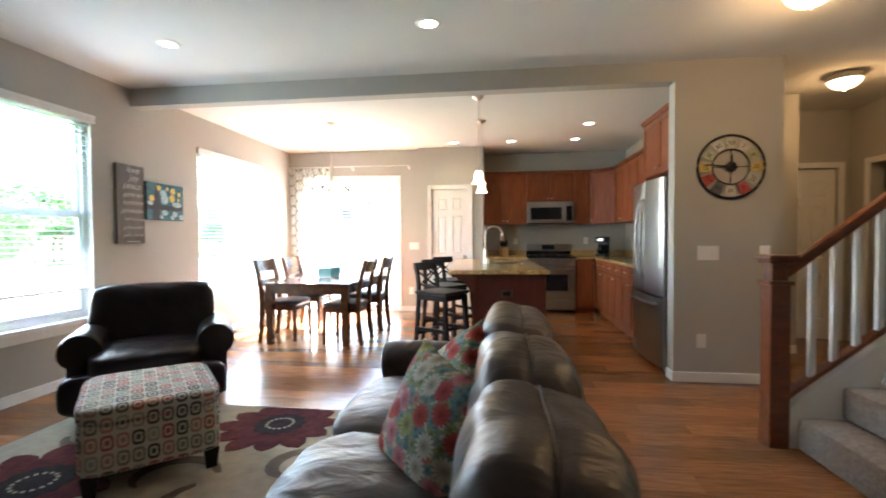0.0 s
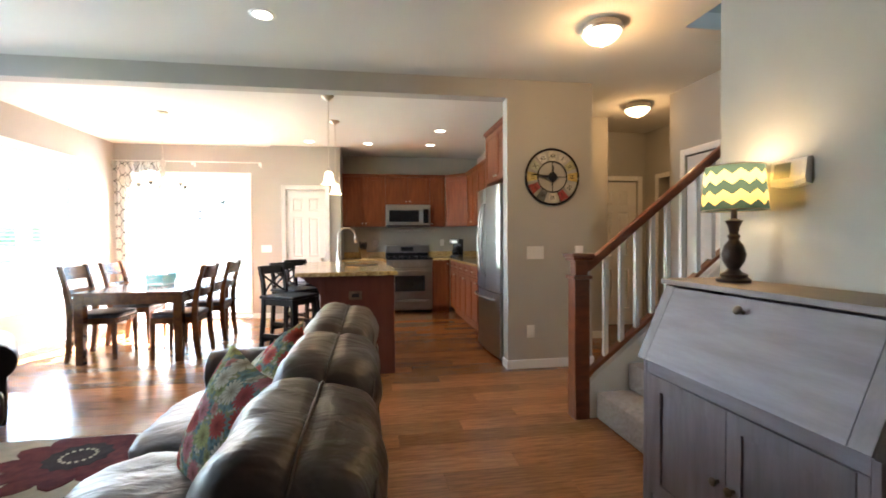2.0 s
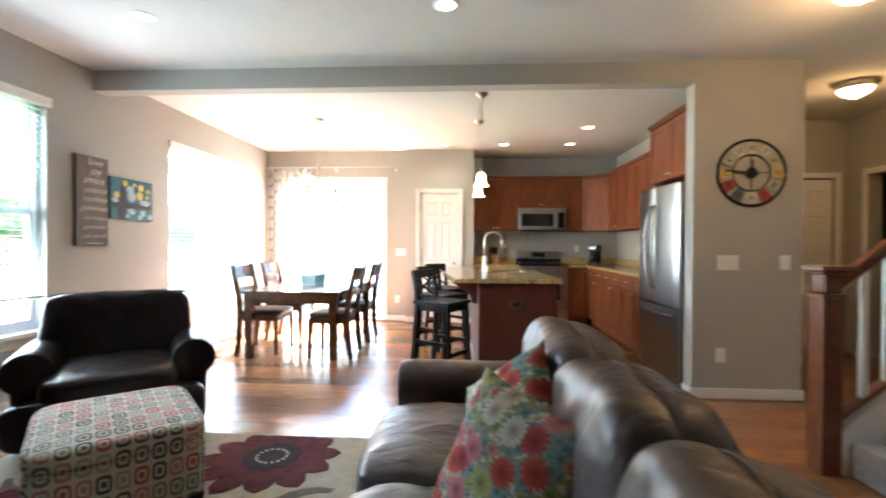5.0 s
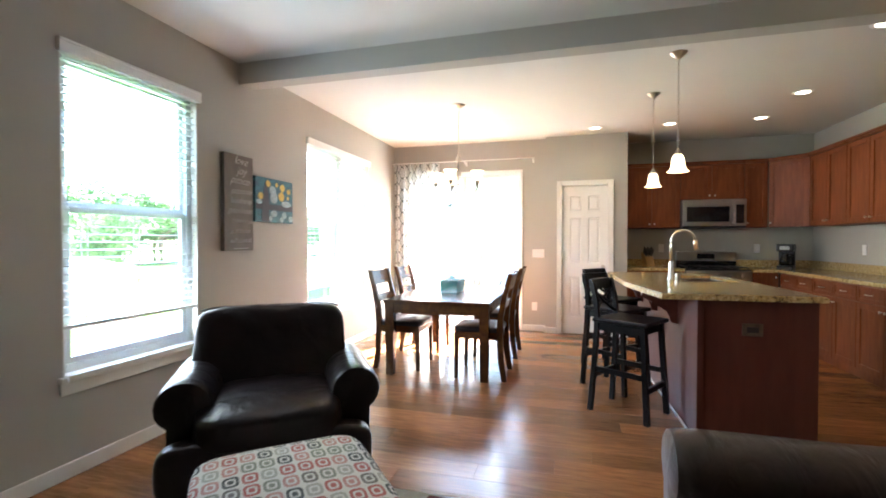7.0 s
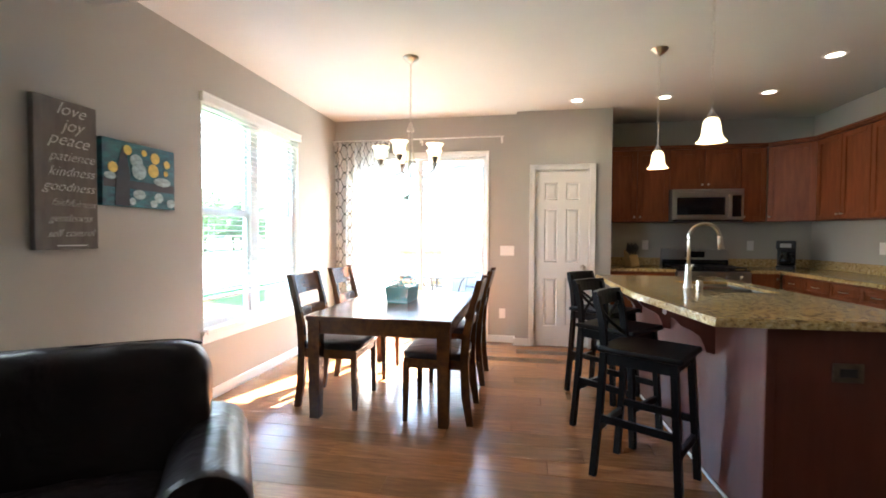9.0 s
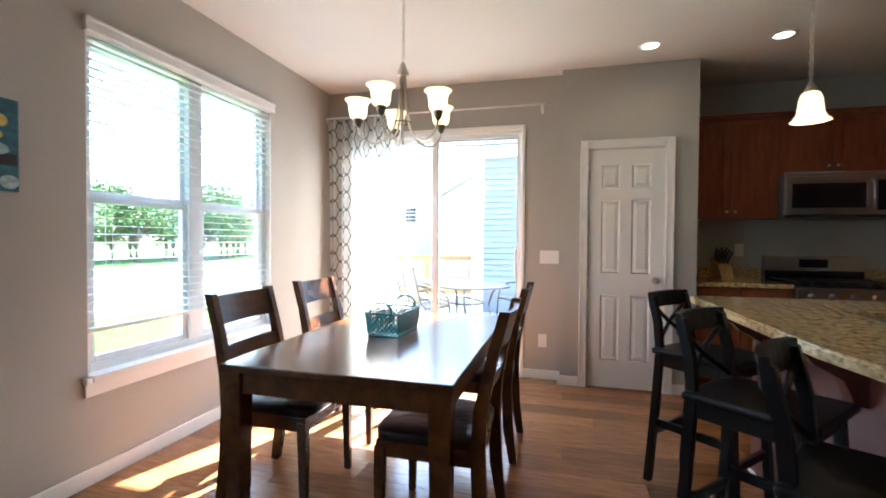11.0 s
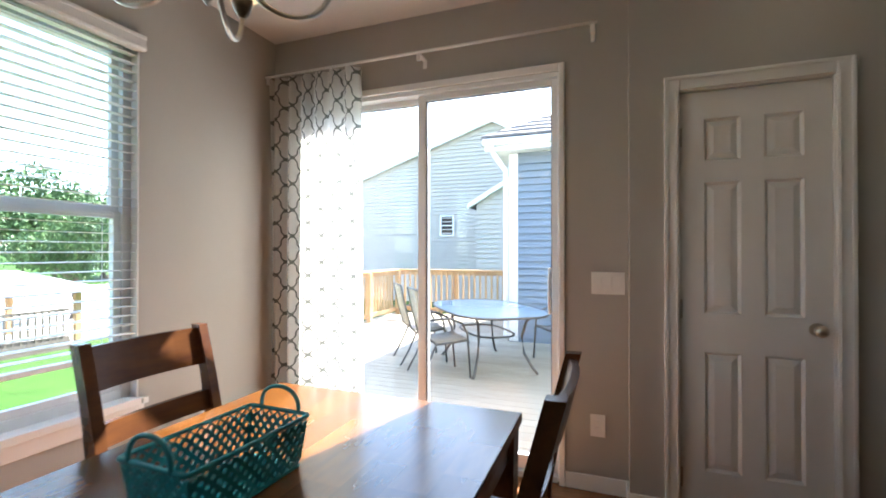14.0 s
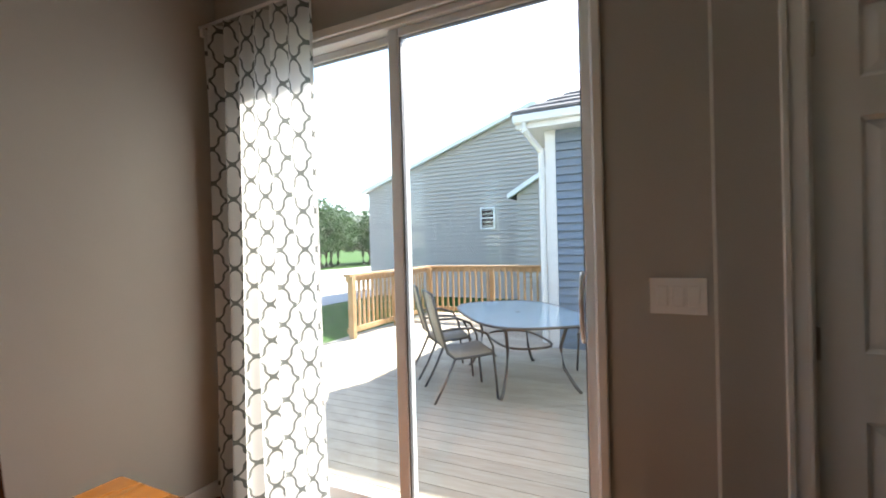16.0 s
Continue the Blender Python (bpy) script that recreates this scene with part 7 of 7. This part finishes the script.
for i in range(22):
    y0, y1 = -0.42 + i * 0.20, -0.42 + (i + 1) * 0.20 + 0.03
    z0 = BZ + 0.19 + (y0 + 0.42) * slope
    z1 = BZ + 0.19 + (y1 + 0.42) * slope
    xl = -0.38 + i * 0.20
    x = xl
    random.seed(100 + i)
    while x < 7.0:
        x2 = min(7.0, x + random.uniform(0.22, 0.38))
        t = 0.008 + random.uniform(0, 0.008)
        v = [bm.verts.new(c) for c in ((x, y0, z0 + t + 0.01), (x2 - 0.006, y0, z0 + t + 0.01), (x2 - 0.006 + 0.2, y1, z1), (x + 0.2, y1, z1), (x, y0, z0 - 0.01), (x2 - 0.006, y0, z0 - 0.01))]
        bm.faces.new(v[:4]); bm.faces.new((v[4], v[5], v[1], v[0]))
        x = x2
tagged(part("roof", bm, SHINGLE, wing, "brown-grey shingle roof"), kind="stuff")
bm = bmesh.new()
v = [bm.verts.new(c) for c in ((-0.4, -0.43, BZ + 0.17), (7.0, -0.43, BZ + 0.17), (7.0, 4.2, BZ + 0.17 + 4.63 * slope), (4.23, 4.2, BZ + 0.17 + 4.63 * slope), (-0.4, 5.0, BZ + 0.17))]
bm.faces.new(v[:4]); bm.faces.new((v[0], v[3], v[4]))
part("roof_deck", bm, SHINGLE, wing)

def gable_house(name, m, w, depth, eave, ridge_x, ridge, label, win=(), siding=None):
    siding = siding or GREYSIDE
    """A neighbour's house; its gable faces -y, its ground at z = 0."""
    e = thing(name, m, label, "house", "neighbouring houses")
    def top(x):
        return eave + (ridge - eave) * (x / ridge_x if x < ridge_x else (w - x) / (w - ridge_x))
    bm = bmesh.new()
    for x0, x1 in ((0, ridge_x), (ridge_x, w)):
        v = [bm.verts.new(c) for c in ((x0, 0.03, 0), (x1, 0.03, 0), (x1, 0.03, top(x1)), (x0, 0.03, top(x0)), (x0, depth, 0), (x1, depth, 0), (x1, depth, top(x1)), (x0, depth, top(x0)))]
        for f in ((0, 1, 2, 3), (5, 4, 7, 6), (4, 0, 3, 7), (1, 5, 6, 2)):
            bm.faces.new([v[i] for i in f])
    part("wall", bm, siding, e)
    bm = bmesh.new()
    z = 0.0
    while z < ridge - 0.2:
        zt = z + 0.19
        x0 = 0.0 if zt < eave else ridge_x * (zt - eave) / (ridge - eave)
        x1 = w if zt < eave else w - (w - ridge_x) * (zt - eave) / (ridge - eave)
        v = [bm.verts.new(c) for c in ((x0, -0.035, z), (x1, -0.035, z), (x1, 0.028, zt), (x0, 0.028, zt), (x0, 0.028, z), (x1, 0.028, z))]
        bm.faces.new(v[:4]); bm.faces.new((v[4], v[5], v[1], v[0]))
        z = zt
    tagged(part("siding", bm, siding, e), kind="stuff")
    for x0, x1 in ((0, ridge_x), (ridge_x, w)):
        xa, xb = (x0 - 0.3 if x0 == 0 else x0), (x1 if x1 < w else x1 + 0.3)
        za, zb = top(0) + (xa - 0) * (ridge - eave) / ridge_x if x0 == 0 else ridge, ridge if x0 == 0 else top(w) - 0.3 * (ridge - eave) / (w - ridge_x)
        bm = bmesh.new()
        lo, hi = [], []
        for x, z in ((xa, za), (xb, zb)):
            for y in (-0.25, depth + 0.25):
                lo.append(bm.verts.new((x, y, z + 0.02)))
                hi.append(bm.verts.new((x, y, z + 0.18)))
        for f in ((lo[0], lo[1], lo[3], lo[2]), (hi[0], hi[2], hi[3], hi[1]), (lo[0], lo[2], hi[2], hi[0]), (lo[1], hi[1], hi[3], lo[3]), (lo[0], hi[0], hi[1], lo[1]), (lo[2], lo[3], hi[3], hi[2])):
            bm.faces.new(f)
        part("roof_slope", bm, SHINGLE, e)
        bm = bmesh.new()
        bm.faces.new([bm.verts.new(c) for c in ((xa, -0.25, za + 0.012), (xb, -0.25, zb + 0.012), (xb, 0.03, zb + 0.012), (xa, 0.03, za + 0.012))])
        part("soffit", bm, TRIM, e, "white soffit")
        bm = bmesh.new()
        v = [bm.verts.new(c) for c in ((xa, -0.27, za - 0.02), (xb, -0.27, zb - 0.02), (xb, -0.27, zb + 0.17), (xa, -0.27, za + 0.17), (xa, -0.252, za - 0.02), (xb, -0.252, zb - 0.02))]
        bm.faces.new(v[:4]); bm.faces.new((v[4], v[5], v[1], v[0]))
        part("rake_board", bm, TRIM, e, "white rake board")
    for x, z, a, b in win:
        f = boxes("window", [(x, x + 0.07, -0.04, 0.0, z, z + b), (x + a - 0.07, x + a, -0.04, 0.0, z, z + b), (x + 0.07, x + a - 0.07, -0.04, 0.0, z, z + 0.07), (x + 0.07, x + a - 0.07, -0.04, 0.0, z + b - 0.07, z + b), (x + 0.07, x + a - 0.07, -0.04, 0.0, z + b * 0.48, z + b * 0.48 + 0.05)], TRIM, e)
        boxes("pane", [(x + 0.07, x + a - 0.07, -0.02, -0.015, z + 0.07, z + b - 0.07)], BLACKGLASS, f)
    return e
gable_house("neighbour_house", pose(-15.8, 26, G), 15.0, 9, 5.57, 9.2, 8.76, "grey clapboard neighbouring house with one small window", [(6.49, 3.3, 0.74, 1.04)])
gable_house("neighbour_house", pose(-6.25, 22, G), 5.0, 4, 4.4, 2.5, 5.85, "low grey clapboard wing with white trim")
gable_house("neighbour_house", pose(-13.5, -9, G, 0, 0, 90), 12.5, 8, 5.0, 6.0, 7.5, "grey clapboard house beyond the living room window", [(3.0, 2.4, 0.9, 1.3), (8.6, 2.4, 0.9, 1.3)])
# ---- patio furniture ----
def patio_table():
    e = thing("patio_table", pose(-2.75, 10.5, DZ, 0, 0, 36), "patio table with rounded frosted glass top and curved metal legs", "patio table")
    def ring(hx, hy, z, n=40, p=3.2):
        pts = []
        for i in range(n):
            a = i * math.tau / n
            c, s = math.cos(a), math.sin(a)
            r = (abs(c) ** p + abs(s) ** p) ** (-1 / p)
            pts.append((hx * r * c, hy * r * s, z))
        return pts
    bm = bmesh.new()
    o = ring(0.57, 0.96, 0)
    flat_shape(bm, [(x, y) for x, y, z in o], 0.705, 0.713)
    gl = material("patio_glass", (0.42, 0.50, 0.52), 0.06, vary=0.04, scale=20, coat=0.3)
    part("glass_top", bm, gl, e, "pale frosted glass top")
    bar("rim", ring(0.575, 0.965, 0.706), 0.013, PATIOMETAL, e, "", 8, True)
    turned("umbrella_hole", [(0.03, 0.712), (0.03, 0.717), (0.02, 0.718)], PATIOMETAL, e, seg=14)
    for sx in (-1, 1):
        for sy in (-1, 1):
            pts = [(sx * 0.36, sy * 0.62, 0.695), (sx * 0.30, sy * 0.54, 0.60), (sx * 0.27, sy * 0.48, 0.42), (sx * 0.29, sy * 0.50, 0.22), (sx * 0.36, sy * 0.60, 0.06), (sx * 0.40, sy * 0.64, 0.0)]
            bar("leg", pts, 0.017, PATIOMETAL, e, "", 8)
    bar("brace", ring(0.27, 0.48, 0.42, 28), 0.012, PATIOMETAL, e, "", 8, True)
patio_table()

def patio_chair(m):
    """A sling chair that faces +x."""
    e = thing("patio_chair", m, "bronze metal patio armchair with tan sling seat", "patio chair", "patio chairs round the glass table")
    for s in (-1, 1):
        y = s * 0.27
        bar("side_frame", [(-0.30, y, 1.0), (-0.24, y, 0.72), (-0.17, y, 0.46), (-0.10, y, 0.40), (0.10, y, 0.41), (0.26, y, 0.43), (0.29, y, 0.40)], 0.013, PATIOMETAL, e, "", 8)
        bar("arm_rest", [(-0.23, y, 0.66), (-0.12, y * 1.06, 0.68), (0.06, y * 1.10, 0.68), (0.20, y * 1.08, 0.62), (0.26, y * 1.03, 0.50), (0.30, y * 1.0, 0.0)], 0.012, PATIOMETAL, e, "", 8)
        bar("rear_leg", [(-0.10, y, 0.40), (-0.20, y, 0.18), (-0.30, y, 0.0)], 0.012, PATIOMETAL, e, "", 8)
    bm = bmesh.new()
    pts = [(-0.295, 0.985), (-0.24, 0.72), (-0.17, 0.47), (-0.09, 0.412), (0.10, 0.415), (0.25, 0.44)]
    lo = []
    for x, z in pts:
        lo.append([bm.verts.new((x + dx, y, z + dz)) for y in (-0.26, 0.26) for dx, dz in ((0, 0), (0.004, 0.006))])
    for a, b in zip(lo, lo[1:]):
        bm.faces.new((a[1], a[3], b[3], b[1])); bm.faces.new((a[0], b[0], b[2], a[2]))
        bm.faces.new((a[0], a[1], b[1], b[0])); bm.faces.new((a[2], b[2], b[3], a[3]))
    part("sling", bm, SLING, e, "tan mesh sling", True)
    bar("cross_bar", [(-0.295, -0.27, 0.995), (-0.295, 0.27, 0.995)], 0.012, PATIOMETAL, e, "", 8)
    bar("cross_bar", [(0.27, -0.27, 0.43), (0.27, 0.27, 0.43)], 0.012, PATIOMETAL, e, "", 8)
    return e
pc = patio_chair(pose(-3.14, 9.82, DZ, 0, 0, 38))
copy_thing(pc, pose(-3.64, 10.43, DZ, 0, 0, 36))
copy_thing(pc, pose(-1.83, 10.95, DZ, 0, 0, 214))

# ---- west garden ----
drive = slab("pavement", -38, -15.2, -40, 130, G - 0.05, G + 0.012, CONCRETE, "pale concrete street beyond the garden fence", "pavement")
FENCEWOOD = material("weathered_fence_wood", (0.13, 0.105, 0.085), 0.85, vary=0.2, scale=4, stretch=(3, 3, 1), bump=0.1)
def fence(m, length):
    e = thing("garden_fence", m, "brown wooden garden fence with square pickets", "fence", "garden fences")
    boxes("fence_rail", [(0, length, -0.02, 0.02, 0.86, 0.93), (0, length, -0.02, 0.02, 0.15, 0.22)], FENCEWOOD, e)
    bm = bmesh.new()
    box(bm, -0.02, 0.02, -0.045, -0.02, 0.0, 0.92)
    me = mesh_of(bm, "picket")
    x = 0.05
    while x < length:
        part("picket", me, FENCEWOOD, e).location = (x, 0, 0)
        x += 0.15
    return e
f0 = fence(pose(-14.5, 3.0, G + 0.13, 0, 0, 90), 9.5)
boxes("fence_base", [(0, 9.5, -0.05, 0.05, -0.13, 0.15)], FENCEWOOD, f0)

def pavilion():
    e = thing("garden_pavilion", pose(-16.8, 9.5, G), "garden pavilion with low grey roof on wooden posts", "pavilion")
    for x in (-1.6, 1.6):
        for y in (-3.6, 0.0, 3.6):
            boxes("post", [(x - 0.07, x + 0.07, y - 0.07, y + 0.07, 0, 1.42)], RAILWOOD, e)
    bm = bmesh.new()
    v = [bm.verts.new(c) for c in ((-2.1, -4.3, 1.42), (2.1, -4.3, 1.42), (2.1, 4.3, 1.42), (-2.1, 4.3, 1.42), (0, -3.0, 2.0), (0, 3.0, 2.0))]
    for f in ((0, 1, 4), (1, 2, 5, 4), (2, 3, 5), (3, 0, 4, 5), (3, 2, 1, 0)):
        bm.faces.new([v[i] for i in f])
    part("roof", bm, material("grey_metal_roof", (0.36, 0.36, 0.36), 0.6, vary=0.08), e)
pavilion()

def tree(name, seed, h, spread, label):
    rnd = random.Random(seed)
    e = thing(name, pose(0, 0, G), label, "tree", "garden trees")
    bm = bmesh.new()
    tube(bm, [(0, 0, 0), (0.05, 0.02, h * 0.2), (-0.03, 0.06, h * 0.45), (0.02, 0.0, h * 0.8)], 0.16, 8, False, 0.03)
    limbs = []
    for i in range(7):
        a, z = rnd.uniform(0, math.tau), h * rnd.uniform(0.2, 0.6)
        end = Vector((math.cos(a) * spread * 0.7, math.sin(a) * spread * 0.7, z + h * rnd.uniform(0.12, 0.3)))
        tube(bm, [(0, 0, z), end * 0.5 + Vector((0, 0, z * 0.5 + 0.1)), end], 0.06, 6, False, 0.012)
        limbs.append(end)
    part("trunk", bm, BARK, e)
    bm = bmesh.new()
    blobs = [(p, rnd.uniform(0.55, 0.9) * spread * 0.62) for p in limbs] + [(Vector((rnd.uniform(-0.4, 0.4) * spread, rnd.uniform(-0.4, 0.4) * spread, h * rnd.uniform(0.28, 0.95))), rnd.uniform(0.4, 0.75) * spread * 0.6) for _ in range(9)]
    for c, r in blobs:
        for _ in range(260):
            d = Vector((rnd.gauss(0, 1), rnd.gauss(0, 1), rnd.gauss(0, 1))).normalized() * r * rnd.uniform(0.45, 1.08)
            p = c + Vector((d.x, d.y, d.z * 0.8))
            if p.z < h * 0.08:
                continue
            s = rnd.uniform(0.06, 0.13)
            q = Euler((rnd.uniform(0, 6), rnd.uniform(0, 6), rnd.uniform(0, 6))).to_matrix()
            v = [bm.verts.new(p + q @ Vector(k)) for k in ((-s, 0, 0), (0, -s * 0.5, 0.02), (s, 0, 0), (0, s * 0.5, 0.02))]
            bm.faces.new(v)
    tagged(part("crown", bm, LEAF, e), kind="stuff")
    return e
t1 = tree("broadleaf_tree", 1, 5.2, 2.2, "leafy green broadleaf tree beyond the lawn")
t2 = tree("broadleaf_tree", 2, 4.4, 1.9, "leafy green broadleaf tree beyond the lawn")
t1.location, t2.location = (-41, 19, G), (-20.2, 15.9, G)
random.seed(9)
for i in range(40):
    o = copy_thing((t1, t2)[i % 2], pose(random.uniform(-49, -41), 10 + i * 2.1 + random.uniform(-1.0, 1.0), G, 0, 0, random.uniform(0, 360)))
    k = random.uniform(1.4, 2.0)
    o.scale = (k * 1.25, k * 1.25, k)

# ---- floor planks and deck boards ----
plank_meshes = {}
def plank_mesh(L, w, t, name, mat):
    key = (round(L, 2), w, name)
    if key not in plank_meshes:
        bm = bmesh.new()
        c = 0.0009
        g = 0.0003
        lo = [(g, g, -t), (L - g, g, -t), (L - g, w - g, -t), (g, w - g, -t)]
        mi = [(x, y, -c) for x, y, z in lo]
        hi = [(g + c, g + c, 0), (L - g - c, g + c, 0), (L - g - c, w - g - c, 0), (g + c, w - g - c, 0)]
        r = [[bm.verts.new(p) for p in q] for q in (lo, mi, hi)]
        for a, b in zip(r, r[1:]):
            for k in range(4):
                bm.faces.new((a[k], a[(k + 1) % 4], b[(k + 1) % 4], b[k]))
        bm.faces.new(r[2])
        me = mesh_of(bm, name)
        me.materials.append(mat)
        plank_meshes[key] = me
    return plank_meshes[key]

random.seed(21)
PW, PL = 0.168, 1.26
rest_bm = bmesh.new()
y, row = -2.6, 0
while y < KY:
    off = (0.0, 0.42, 0.84, 0.21, 0.63, 1.05)[(row * 5) % 6]
    x = LX - off
    while x < 5.6:
        a, b = max(x, LX if y < SY - 0.1 else PX1 + 0.0), min(x + PL, 5.6)
        if b - a > 0.06:
            near = a < 1.9 and y > 0.3 and not (a > 0.05 and b < 0.65)
            if near:
                p = new("floor_plank", plank_mesh(b - a, PW, 0.011, "floor_plank", PLANK))
                p.parent = floor
                p.location = (a, y, 0.0)
            else:
                box(rest_bm, a + 0.0008, b - 0.0008, y + 0.0008, y + PW - 0.0008, -0.011, 0.0)
        x += PL
    y += PW
    row += 1
tagged(part("plank_field", rest_bm, PLANK, floor), kind="stuff")

y = SY + W + 0.025
while y < DYF - 0.02:
    p = new("deck_board", plank_mesh(9.0 if y < BY - 0.2 else 3.2, 0.136, 0.038, "deck_board", DECKWOOD))
    p.parent = deck
    p.location = (DXL - 0.02, y, 0.0)
    y += 0.142
